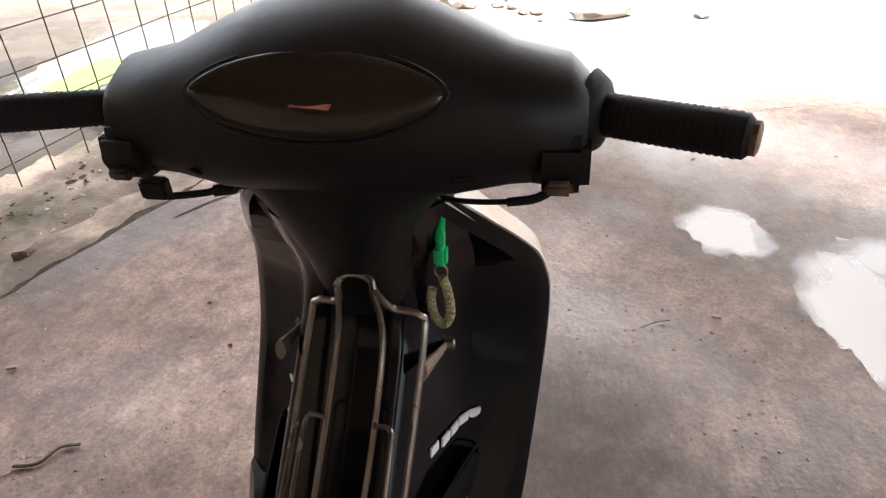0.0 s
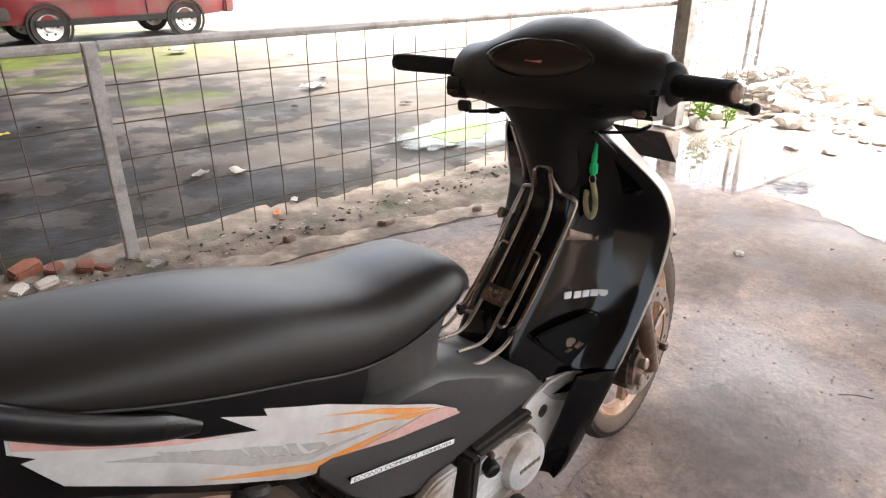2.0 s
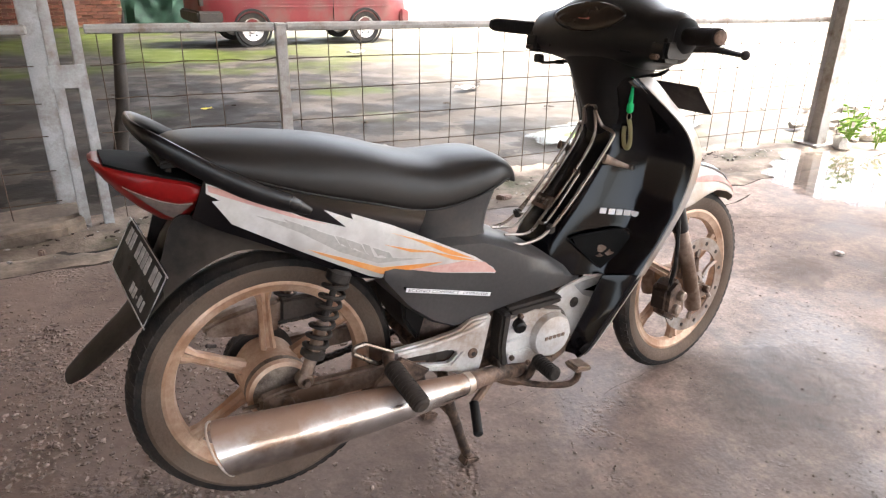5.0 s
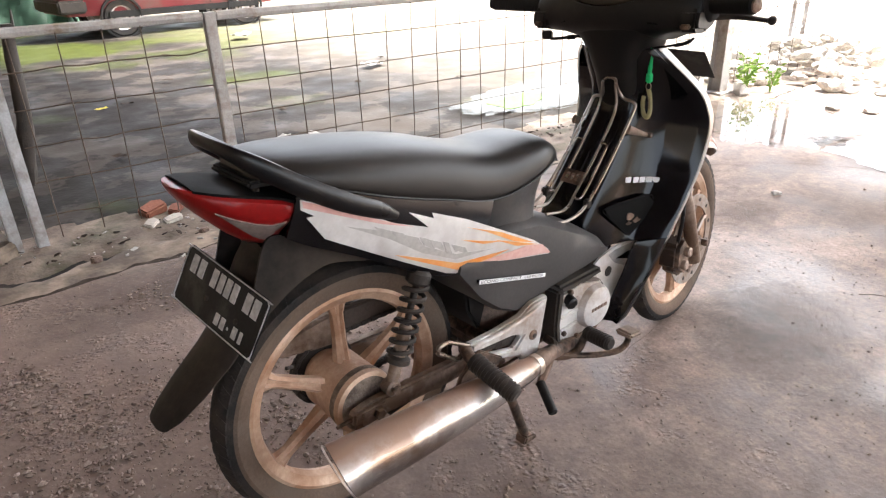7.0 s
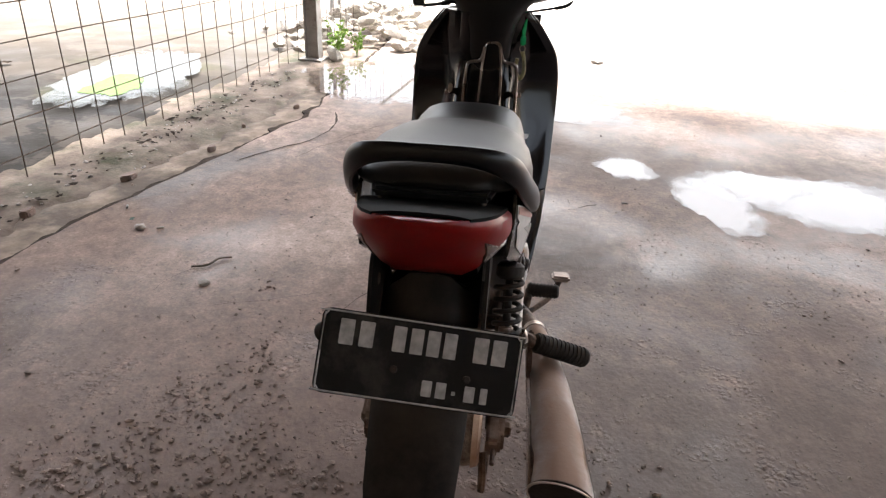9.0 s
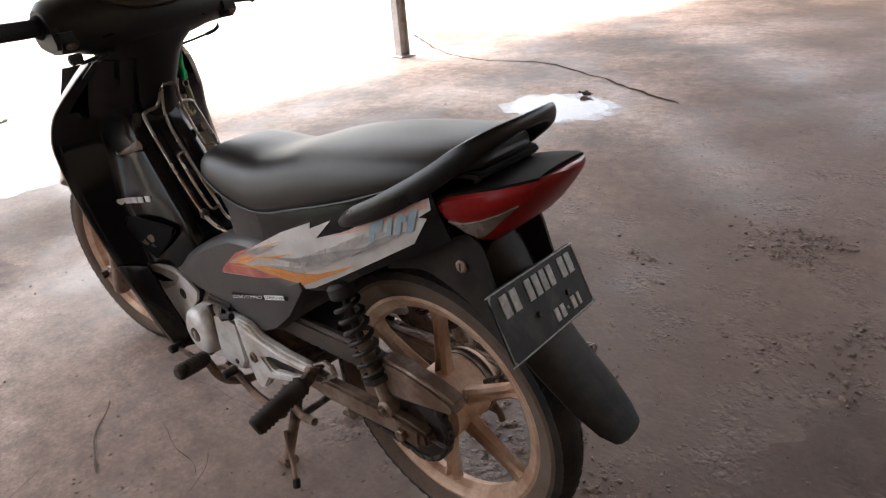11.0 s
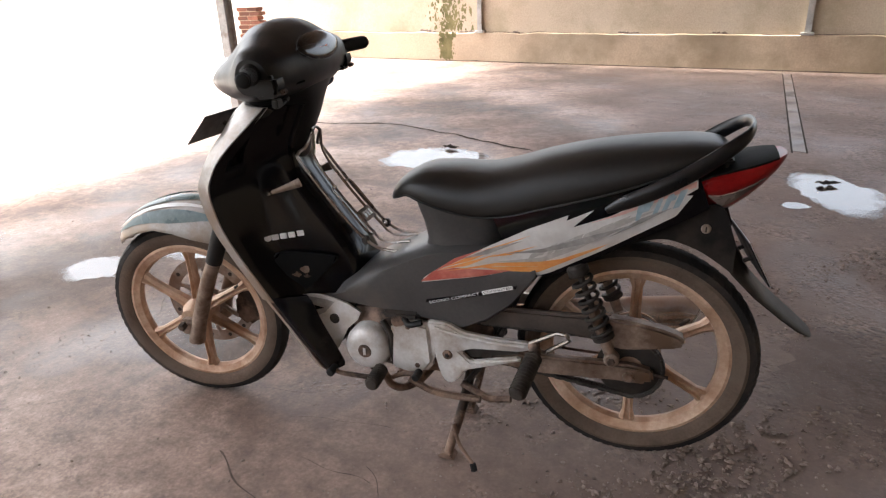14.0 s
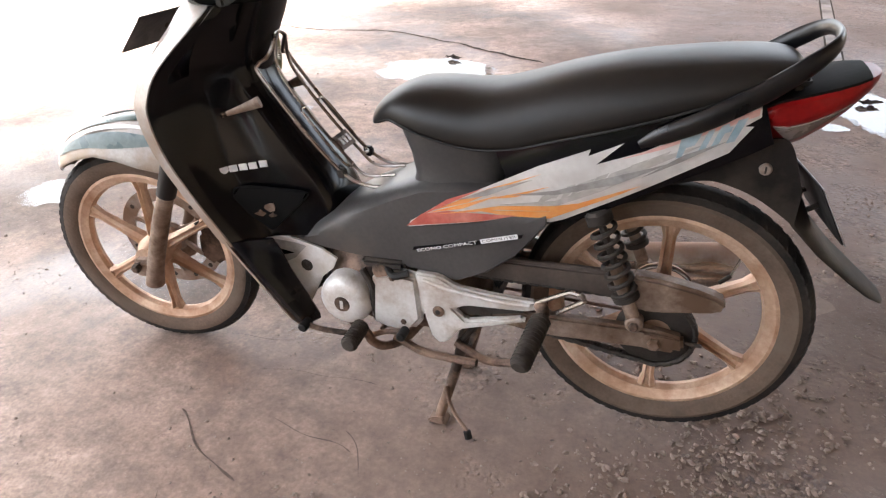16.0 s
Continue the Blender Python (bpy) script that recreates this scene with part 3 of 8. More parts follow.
def film_cut(poly, yfun, side=1, lift=0.0, th=0.0008):
    """A thin film of any outline in (x, z), laid on the surface that yfun gives."""
    bm = bmesh.new()
    bm.faces.new([bm.verts.new((x, 0, z)) for x, z in poly])
    bmesh.ops.triangulate(bm, faces=bm.faces[:])
    for _ in range(3):
        long = [e for e in bm.edges if e.calc_length() > 0.018]
        if long:
            bmesh.ops.subdivide_edges(bm, edges=long, cuts=1)
            bmesh.ops.triangulate(bm, faces=[f for f in bm.faces if len(f.verts) > 3])
    flat = bm.faces[:]
    new_ = bmesh.ops.extrude_face_region(bm, geom=flat)["geom"]
    top = {v for v in new_ if isinstance(v, bmesh.types.BMVert)}
    for v in bm.verts:
        v.co.y = side * (yfun(v.co.x, v.co.z) + lift + (th if v in top else 0))
    return bm


def decal(name, poly, material, s, lift, parent, label, yfun):
    """A thin film cut to a polygon in (x, z) and laid on the curved side."""
    return part(name, film_cut(poly, yfun, s, lift), material, parent, label, smooth=60)


def lettering(text, width):
    """Flat raised words of the given width, centred, in the plane x y."""
    cu = bpy.data.curves.new("words", "FONT")
    cu.body, cu.align_x, cu.align_y, cu.extrude = text, "CENTER", "CENTER", 0.02
    ob = bpy.data.objects.new("words", cu)
    scene.collection.objects.link(ob)
    bpy.context.view_layer.update()
    me = bpy.data.meshes.new_from_object(ob)
    bpy.data.objects.remove(ob)
    bm = bmesh.new()
    bm.from_mesh(me)
    xs = [v.co.x for v in bm.verts]
    k = width / (max(xs) - min(xs))
    for v in bm.verts:
        v.co = Vector((v.co.x * k, v.co.y * k, v.co.z * k * 0.3))
    bpy.data.meshes.remove(me)
    return bm


def ramp(x, table):
    """Straight lines through (x, value) pairs in rising x."""
    if x <= table[0][0]:
        return table[0][1]
    for (a, u), (b, v) in zip(table, table[1:]):
        if x <= b:
            return u + (v - u) * (x - a) / (b - a)
    return table[-1][1]


def mirror_y(bm):
    bmesh.ops.transform(bm, matrix=Matrix.Diagonal((1, -1, 1, 1)), verts=bm.verts[:])
    return bm


# ---- setting ----
FX, FY, FA = 0.755, 2.126, radians(-6.85)      # fence line: a point and its heading


def on_fence(u, v=0.0, z=0.0):
    """A place u metres along the fence from its middle post and v metres beyond it."""
    return Vector((FX + u * math.cos(FA) - v * math.sin(FA), FY + u * math.sin(FA) + v * math.cos(FA), z))


def wall_y(x):
    return -8.17 - 0.225 * x


def rough_sheet(x0, x1, y0, y1, step, height, inside=None):
    """A finely uneven ground sheet."""
    bm = bmesh.new()
    nx, ny = int((x1 - x0) / step), int((y1 - y0) / step)
    vs = {}
    for i in range(nx + 1):
        for j in range(ny + 1):
            x, y = x0 + (x1 - x0) * i / nx, y0 + (y1 - y0) * j / ny
            if inside is None or inside(x, y):
                vs[i, j] = bm.verts.new((x, y, height(x, y)))
    for i in range(nx):
        for j in range(ny):
            k = [(i, j), (i + 1, j), (i + 1, j + 1), (i, j + 1)]
            if all(q in vs for q in k):
                bm.faces.new([vs[q] for q in k])
    return bm


def slab_edge(x):
    """Where the broken edge of the concrete floor runs, on the fence side."""
    base = 1.68 - 0.06 * min(x, 1.2) - 0.27 * (min(max(x, 1.2), 2.95) - 1.2)
    return base + 0.035 * noise.noise((x * 1.3, 3.1, 0)) + 0.04 * noise.noise((x * 6, 1.1, 0)) + 0.015 * noise.noise((x * 17, 2.1, 0))


bm = bmesh.new()
vs = [bm.verts.new(p) for p in ((-300, -300, -0.06), (300, -300, -0.06), (300, 300, -0.06), (-300, 300, -0.06))]
bm.faces.new(vs)
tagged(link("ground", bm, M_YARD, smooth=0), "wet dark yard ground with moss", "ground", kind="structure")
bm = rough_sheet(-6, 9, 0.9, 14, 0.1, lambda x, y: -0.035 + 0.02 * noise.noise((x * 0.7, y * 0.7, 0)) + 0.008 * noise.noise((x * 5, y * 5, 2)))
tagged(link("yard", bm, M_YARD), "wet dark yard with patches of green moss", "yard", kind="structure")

# concrete floor under the roof, running out in front
FLOOR_X0, FLOOR_X1 = -9.0, 30.0
bm = bmesh.new()
xs = [-9 + 0.35 * i for i in range(21)] + [-1.6 + 0.08 * i for i in range(90)] + [5.6 + 0.6 * i for i in range(41)]
rows = []
for x in xs:
    top = slab_edge(x)
    row = []
    for j in range(101):
        f = (j / 100) ** 1.6
        y = top + (-12.5 - top) * f
        row.append((x, y, 0.0012 * noise.noise((x * 2.2, y * 2.2, 0)) + 0.0009 * noise.noise((x * 9, y * 9, 4)) - 0.0022))
    row.insert(0, (x, top + 0.012, -0.07))
    rows.append(row)
rings(bm, rows, around=False)
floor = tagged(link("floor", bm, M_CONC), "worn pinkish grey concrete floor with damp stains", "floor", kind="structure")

# loose dirt between the slab's broken edge and the fence
bm = rough_sheet(-5, 9, 0.7, 2.75, 0.045, lambda x, y: -0.030 + 0.025 * min(1, max(0, (y - slab_edge(x) - 0.16) / 0.2)) + 0.012 * noise.noise((x * 4, y * 4, 7)) + 0.012 * noise.noise((x * 13, y * 13, 1)),
                 inside=lambda x, y: slab_edge(x) - 0.05 < y < FY + math.tan(FA) * (x - FX) + 0.22 + 0.12 * noise.noise((x * 1.7, 9, 0)))
tagged(link("dirt_strip", bm, M_DIRT), "broken dirt and grit along the fence", "dirt", kind="structure")


# smooth old mortar, slightly lower, between the slab's edge and the dirt
bm = bmesh.new()
rows = []
for i in range(220):
    x = -4.0 + 11.0 * i / 219
    a = slab_edge(x) - 0.03
    w = 0.30 + 0.10 * noise.noise((x * 1.9, 4, 4)) + 0.09 * noise.noise((x * 8, 4, 1)) + 0.04 * noise.noise((x * 25, 4, 1))
    rows.append([(x, a + w * k / 6, -0.020 + 0.010 * math.sin(math.pi * k / 6) + 0.004 * noise.noise((x * 9, a * 9 + k, 2)) - (0.03 if k == 6 else 0)) for k in range(7)])
rings(bm, rows, around=False)
# dark strip for the gap, also painting the shadow of the slab's step
edge_strip = bmesh.new()
srows = []
for i in range(500):
    x = -4.0 + 10.0 * i / 499
    a, w = slab_edge(x), 0.012 + 0.05 * max(0, 0.25 + noise.noise((x * 3.1, 7, 2)) + 0.5 * noise.noise((x * 14, 7, 5)))
    srows.append([(x, a - 0.004, -0.006), (x, a + w, -0.004), (x, a + w + 0.004, -0.03)])
rings(edge_strip, srows, around=False)
tagged(link("edge_gap_shadow", edge_strip, M_CRACK), "dark gap along the slab's broken edge with the step's shadow drawn in", "gap", kind="structure")
tagged(link("mortar_edge", bm, M_MORTAR), "worn beige mortar strip along the slab's edge", "mortar", kind="structure")


def crack(pts, w):
    bm = bmesh.new()
    line = spline([(*p, 0) for p in pts], 14)
    rows = []
    for i, p in enumerate(line):
        d = (line[min(i + 1, len(line) - 1)] - line[max(i - 1, 0)]).normalized()
        s = Vector((-d.y, d.x, 0))
        j = 0.03 * noise.noise((p.x * 7, p.y * 7, 5))
        k = 0.55 * w * (0.3 + 1.1 * abs(noise.noise((p.x * 11, p.y * 11, 3)))) * (1 if 0 < i < len(line) - 1 else 0.2)
        q = p + s * j
        rows.append([(q.x + s.x * k, q.y + s.y * k, 0.0006), (q.x - s.x * k, q.y - s.y * k, 0.0006)])
    rings(bm, rows, around=False)
    return part("crack", bm, M_CRACK if w > 0.01 else M_CRACKF, floor, smooth=0)


for pts, w in (([(1.06, 0.257), (0.93, 0.337), (0.81, 0.415)], 0.007), ([(0.833, 0.229), (0.72, 0.245), (0.602, 0.271)], 0.003), ([(0.647, 0.21), (0.60, 0.25), (0.55, 0.306)], 0.003), ([(0.953, 0.076), (0.80, 0.035), (0.633, 0.044)], 0.0025), ([(1.135, -0.035), (0.934, -0.08)], 0.0025),
               ([(4.6, -4.9), (3.6, -4.2), (2.95, -3.98), (2.37, -4.05), (1.7, -3.75), (1.3, -3.5), (0.88, -3.27)], 0.040),
               ([(2.37, -4.05), (2.0, -4.6), (1.5, -5.6)], 0.005),
               ([(2.2, 1.0), (2.9, 0.62), (3.3, 0.1), (3.4, -0.6), (3.7, -1.4), (3.9, -2.2)], 0.007),
               ([(2.1, 1.25), (2.6, 0.95), (3.1, 0.98)], 0.016),
               ([(0.86, 1.02), (0.98, 0.98), (1.04, 0.90)], 0.003),
               ([(0.95, 0.48), (0.86, 0.66), (0.80, 0.80)], 0.004)):
    crack(pts, w)


def puddle(name, cx, cy, rx, ry, turn, seed, material, z=0.0003, label=""):
    bm = bmesh.new()
    pts = []
    for i in range(160):
        w = 2 * math.pi * i / 160
        f = 1 + 0.12 * noise.noise((math.cos(w) * 11, math.sin(w) * 11, seed + 3)) + 0.34 * noise.noise((math.cos(w) * 1.6, math.sin(w) * 1.6, seed)) + 0.16 * noise.noise((math.cos(w) * 5, math.sin(w) * 5, seed))
        x, y = 1.25 * rx * f * math.cos(w), 1.25 * ry * f * math.sin(w)
        pts.append((cx + x * math.cos(turn) - y * math.sin(turn), cy + x * math.sin(turn) + y * math.cos(turn), z))
    bm.faces.new([bm.verts.new(p) for p in pts])
    return tagged(link(name, bm, material, smooth=0), label or "shallow rain puddle on the concrete floor", "puddle", kind="structure")


for k, (sx, sy_, ra, rb, tw_) in enumerate(((2.24, 0.20, 0.20, 0.13, 0.4), (1.45, -0.35, 0.34, 0.2, -0.5), (0.15, 1.42, 0.5, 0.2, -0.2), (-0.9, -0.6, 0.45, 0.3, 0.5))):
    puddle("damp_stain", sx, sy_, ra, rb, tw_, 20 + 1.7 * k, M_DAMP, z=0.0002 + 0.00002 * k, label="dark damp stain on the worn concrete")
puddle("puddle", 2.41, -0.70, 0.15, 0.11, 0.5, 1.0, M_PUD)
puddle("puddle", 2.00, -1.04, 0.31, 0.12, 0.25, 3.1, M_PUD, z=0.0005)
puddle("puddle", 2.12, -1.58, 0.26, 0.30, 0.3, 2.7, M_PUD, z=0.0001)
puddle("puddle", 2.28, -1.26, 0.20, 0.20, 0.3, 5.7, M_PUD, z=0.0003)
puddle("puddle", 1.50, -2.95, 0.30, 0.30, 0.6, 4.4, M_PUD)
puddle("puddle", -0.97, -2.62, 0.18, 0.34, 0.25, 6.1, M_PUD)
puddle("puddle", -0.72, -2.32, 0.06, 0.05, 0.3, 6.9, M_PUD)
puddle("puddle", -1.25, -1.25, 0.16, 0.14, 0.6, 7.1, M_PUD)
puddle("puddle", 4.05, 0.86, 0.62, 0.42, 0.75, 8.3, M_PUD, label="muddy rain puddle at the edge of the floor")
puddle("puddle", 3.55, -0.25, 0.62, 0.24, 1.2, 9.3, M_PUD)
puddle("yard_puddle", 3.75, 2.72, 0.78, 0.36, 0.25, 11.2, M_PUDY, z=-0.010, label="yard puddle with green weed in it")

# drain channel across the floor towards the wall: a sunken strip between two edges
bm = bmesh.new()
slab([(-0.965, -3.55), (-0.875, -3.6), (-1.315, -7.65), (-1.405, -7.6)], -0.003, 0.0012, 0.0004, axis="z", bm=bm)
drain = tagged(link("drain_channel", bm, M_WETCONC), "narrow damp drain strip in the floor", "drain", kind="structure")
bm = bmesh.new()
for s in (-1, 1):
    slab([(-0.92 + s * 0.047 - 0.006, -3.55), (-0.92 + s * 0.047 + 0.006, -3.55), (-1.36 + s * 0.047 + 0.006, -7.6), (-1.36 + s * 0.047 - 0.006, -7.6)], -0.003, 0.002, 0.0005, axis="z", bm=bm)
part("drain_edge", bm, M_CRACK, drain)

# long wall on the far side with its plinth
WX0, WX1 = -9.5, 7.2


def wall_piece(x0, x1, thick, front, z0, z1):
    return slab([(x0, wall_y(x0) + front), (x1, wall_y(x1) + front), (x1, wall_y(x1) - thick), (x0, wall_y(x0) - thick)], z0, z1, 0.004, axis="z")


tagged(link("wall_south", wall_piece(WX0, WX1, 0.18, -0.06, 0.42, 1.28), M_PLASTER), "stained cream plaster wall", "wall", kind="structure")
bm = bmesh.new()
rows = []
for i in range(90):
    x = WX0 + (WX1 - WX0) * i / 89
    y = wall_y(x) + 0.02 * noise.noise((x * 2, 0, 5))
    h = 0.42 + 0.025 * noise.noise((x * 3, 0, 1))
    rows.append([(x, y - 0.3, -0.05), (x, y, -0.05), (x, y - 0.01, h), (x, y - 0.03, h + 0.015), (x, y - 0.3, h + 0.015)])
rings(bm, rows)
plinth = tagged(link("plinth", bm, M_PLINTH), "stained low concrete plinth along the wall", "plinth", kind="structure")
for z, w in ((0.004, 0.014), (0.428, 0.008)):
    bm = bmesh.new()
    rows = []
    for i in range(160):
        x = WX0 + (WX1 - WX0) * i / 159
        y = wall_y(x) + 0.02 * noise.noise((x * 2, 0, 5)) + 0.004 - (0.03 if z > 0.1 else 0)
        k = w * (0.5 + abs(noise.noise((x * 4, z, 2))))
        zz = z + (0.025 * noise.noise((x * 3, 0, 1)) + 0.006 if z > 0.1 else 0)
        rows.append([(x, y, zz), (x, y + 0.004, zz + k * 0.5), (x, y, zz + k)])
    rings(bm, rows, around=False)
    part("dirty_joint", bm, M_CRACKF, plinth)
pier = thing("brick_pier", "low broken red brick pier at the wall's end", "pier", (7.55, wall_y(7.5), 0))
part("mortar_core", box(-0.20, 0.20, -0.10, 0.10, -0.02, 0.86, 0.01), M_PLINTH, pier)
for r in range(11):
    for q in range(2):
        part("brick", box(-0.215 + 0.22 * q - 0.05 * (r % 2), -0.005 + 0.22 * q - 0.05 * (r % 2), -0.112, 0.112, 0.01 + 0.078 * r, 0.075 + 0.078 * r, 0.005), M_BRICK, pier)
# added wall out of view; keeps light from the back off the bike
tagged(link("wall_west", box(-7.2, -7.0, -6.7, 14.0, -0.08, 5.3), M_PLASTER), "added unseen plaster wall that blocks light from the west", "wall", kind="structure")


def steel_post(x, y, h, w=0.09, lean=0.0, z0=0.0, material=None, label="", lattice=False):
    """A channel post: web, two flanges and a foot plate; the lattice kind has two chords and rungs."""
    ob = thing("steel_post", label or "weathered grey steel roof post", "post", (x, y, z0), "steel posts")
    material = material or M_POST
    if lattice:
        for s in (-1, 1):
            part("chord", box(s * w - 0.02, s * w + 0.02, -0.02, 0.02, 0, h, 0.003), material, ob)
        for i in range(int(h / 0.3)):
            part("rung", box(-w + 0.021, w - 0.021, -0.012, 0.012, 0.2 + 0.3 * i, 0.225 + 0.3 * i, 0.002), material, ob)
    else:
        part("web", box(-0.006, 0.006, -w / 2, w / 2, 0.0, h, 0.002), material, ob)
        for s in (-1, 1):
            part("flange", box(-w * 0.45, w * 0.45, s * w / 2 - 0.004, s * w / 2 + 0.004, 0.0, h, 0.002), material, ob)
        part("foot_plate", box(-w * 0.9, w * 0.9, -w * 0.9, w * 0.9, -0.02, 0.012, 0.003), material, ob)
    ob.rotation_euler = (0, lean, FA)
    return ob


steel_post(4.66, 1.58, 3.9, 0.11)
steel_post(3.80, -3.88, 3.9, 0.10)
steel_post(2.80, wall_y(2.8) - 0.03, 3.44, 0.08, z0=0.45)
steel_post(-1.55, wall_y(-1.55) - 0.03, 3.44, 0.08, z0=0.45)
steel_post(7.4, 2.1, 3.6, 0.12, material=M_GATE, label="pale steel lattice post by the rubble", lattice=True)

# roof over the workshop, above the view
bm = bmesh.new()
rows = []
for i in range(241):
    v = i / 240
    z = 3.92 + 0.02 * math.sin(i * 1.9)
    yn, ys = lambda x: 2.1 - 0.12 * x, lambda x: wall_y(x) + 0.2
    xa = -8.5
    xb = 6.1 + 0.17 * (3.0 - 11.0 * v - 1.66)
    ya, yb = yn(xa) * (1 - v) + ys(xa) * v, yn(xb) * (1 - v) + ys(xb) * v
    rows.append([(xa, ya, z), (xb, yb, z), (xb, yb, z + 0.012), (xa, ya, z + 0.012)])
rings(bm, rows)
tagged(link("ceiling", bm, M_ROOF), "corrugated metal roof sheets", "roof", kind="structure")
bm = bmesh.new()
for x in (-8, -4.0, -1.5, 1, 3.6):
    box(x - 0.05, x + 0.05, wall_y(x) + 0.6, 1.9 - 0.12 * x, 3.70, 3.88, 0.004, bm)
tagged(link("roof_beams", bm, M_POST), "steel roof beams", "beam", kind="structure")

# added sheet out of view, higher than the roof, to shade the near yard
bm = bmesh.new()
rows = []
for i in range(161):
    y = 1.6 + 13.4 * i / 160
    z = 5.2 + 0.02 * math.sin(i * 1.9)
    xb = 4.9 - 0.12 * y
    rows.append([(-9.0, y, z), (xb, y, z), (xb, y, z + 0.012), (-9.0, y, z + 0.012)])
rings(bm, rows)
tagged(link("yard_roof", bm, M_ROOF), "added corrugated sheet out of view that shades the yard", "roof", kind="structure")

# ---- fence of welded mesh ----
RAIL = 0.895


def fence_panel(u0, u1, label):
    ob = thing("fence", label, "fence", group="fence panels")
    a, b = on_fence(u0, 0, RAIL), on_fence(u1, 0, RAIL)
    part("top_rail", rod(a, b, 0.021, 8), M_POST, ob, "grey painted angle rail")
    n = int((u1 - u0) / 0.1685)
    bm = rod((0, 0, 0.015), (0, 0, RAIL - 0.01), 0.0028, 5, bevel=False)
    first = part("upright_wire", bm, M_WIRE, ob)
    first.location = on_fence(u0 + 0.045)
    for i in range(1, n):
        w = first.copy()
        scene.collection.objects.link(w)
        w.location = on_fence(u0 + 0.045 + 0.1685 * i + random.uniform(-0.006, 0.006), random.uniform(-0.01, 0.01))
        w.rotation_euler = (random.uniform(-0.02, 0.02), random.uniform(-0.02, 0.02), 0)
    for k in range(5):
        z = 0.122 + 0.155 * k
        pts = [on_fence(u0 + (u1 - u0) * j / 8, 0.012 * noise.noise((j, k, u0)), z + 0.012 * noise.noise((j * 0.8, k * 3, u0))) for j in range(9)]
        part("cross_wire", tube(pts, 0.0028, 3, 5), M_WIRE, ob)
    return ob


fence_panel(0.03, 3.98, "rusty welded-mesh fence panel with a grey top rail")
fence_panel(-0.86, -0.03, "short rusty welded-mesh fence panel beside the gate")
fence_panel(-4.2, -1.08, "rusty welded-mesh gate panel")
fence_panel(4.05, 7.5, "rusty welded-mesh fence panel outside")


def fence_post(u, h, w, material, label, v=0.0):
    ob = thing("fence_post", label, "post", on_fence(u, v), "fence posts")
    ob.rotation_euler = (0, 0, FA)
    part("shaft", box(-w, w, -w, w, -0.05, h, 0.004), material, ob)
    part("cap", box(-w * 1.1, w * 1.1, -w * 1.1, w * 1.1, h, h + 0.012, 0.003), material, ob)
    return ob


fence_post(0.0, 0.90, 0.026, M_POST, "peeling grey square fence post")
g = thing("gate_frame", "pale grey-blue double channel gate post", "gate post")
for u in (-0.90, -1.0):
    p = on_fence(u)
    part("channel", box(p.x - 0.022, p.x + 0.022, p.y - 0.03, p.y + 0.03, -0.03, 2.6, 0.004), M_GATE, g)
for z in (0.70, 1.5, 2.3):
    p, q = on_fence(-0.88, -0.036), on_fence(-1.03, -0.036)
    part("clasp", box(q.x, p.x, p.y - 0.006, p.y + 0.006, z - 0.05, z + 0.05, 0.003), M_GATE, g, "riveted joining plate")
p = on_fence(-1.09, 0.32)
part("wide_post", box(p.x - 0.055, p.x + 0.055, p.y - 0.05, p.y + 0.05, -0.03, 2.6, 0.006), M_GATE, g)
k = thing("gate_kerb", "broken concrete footing under the gate post", "kerb")
p = on_fence(-1.15)
bm = slab([(p.x - 0.75, p.y - 0.17), (p.x - 0.3, p.y - 0.19), (p.x + 0.05, p.y - 0.16), (p.x + 0.16, p.y - 0.06), (p.x + 0.15, p.y + 0.2), (p.x - 0.75, p.y + 0.2)], -0.05, 0.055, 0.02, axis="z", seg=3)
bmesh.ops.subdivide_edges(bm, edges=[e for e in bm.edges if e.calc_length() > 0.06], cuts=5, use_grid_fill=True)
for v in bm.verts:
    v.co += Vector((noise.noise(v.co * 9), noise.noise(v.co * 9 + Vector((5, 0, 0))), noise.noise(v.co * 14))) * 0.012
part("block", bm, M_MORTAR, k)
stake = thing("burnt_stake", "short charred timber stake standing in the yard", "stake", (0.03, 3.35, -0.03))
rows = []
for k in range(15):
    z = 0.88 * k / 14
    w = 0.052 - 0.022 * k / 14
    cx, cy = 0.015 * math.sin(z * 5) + 0.16 * z, 0.012 * math.sin(z * 9 + 1)
    rows.append([(cx + w * (1 + 0.25 * noise.noise((math.cos(q) * 2, math.sin(q) * 2, z * 9))) * math.cos(q), cy + w * (0.8 + 0.3 * noise.noise((math.cos(q) * 2, math.sin(q) * 2, z * 9 + 4))) * math.sin(q), z) for q in [2 * math.pi * e / 12 for e in range(12)]])
part("shaft", rings(bmesh.new(), rows), M_DARKM, stake)
part("splinter", rod((0.15, 0, 0.84), (0.165, 0.005, 0.95), 0.012, 6, r2=0.004), M_DARKM, stake)


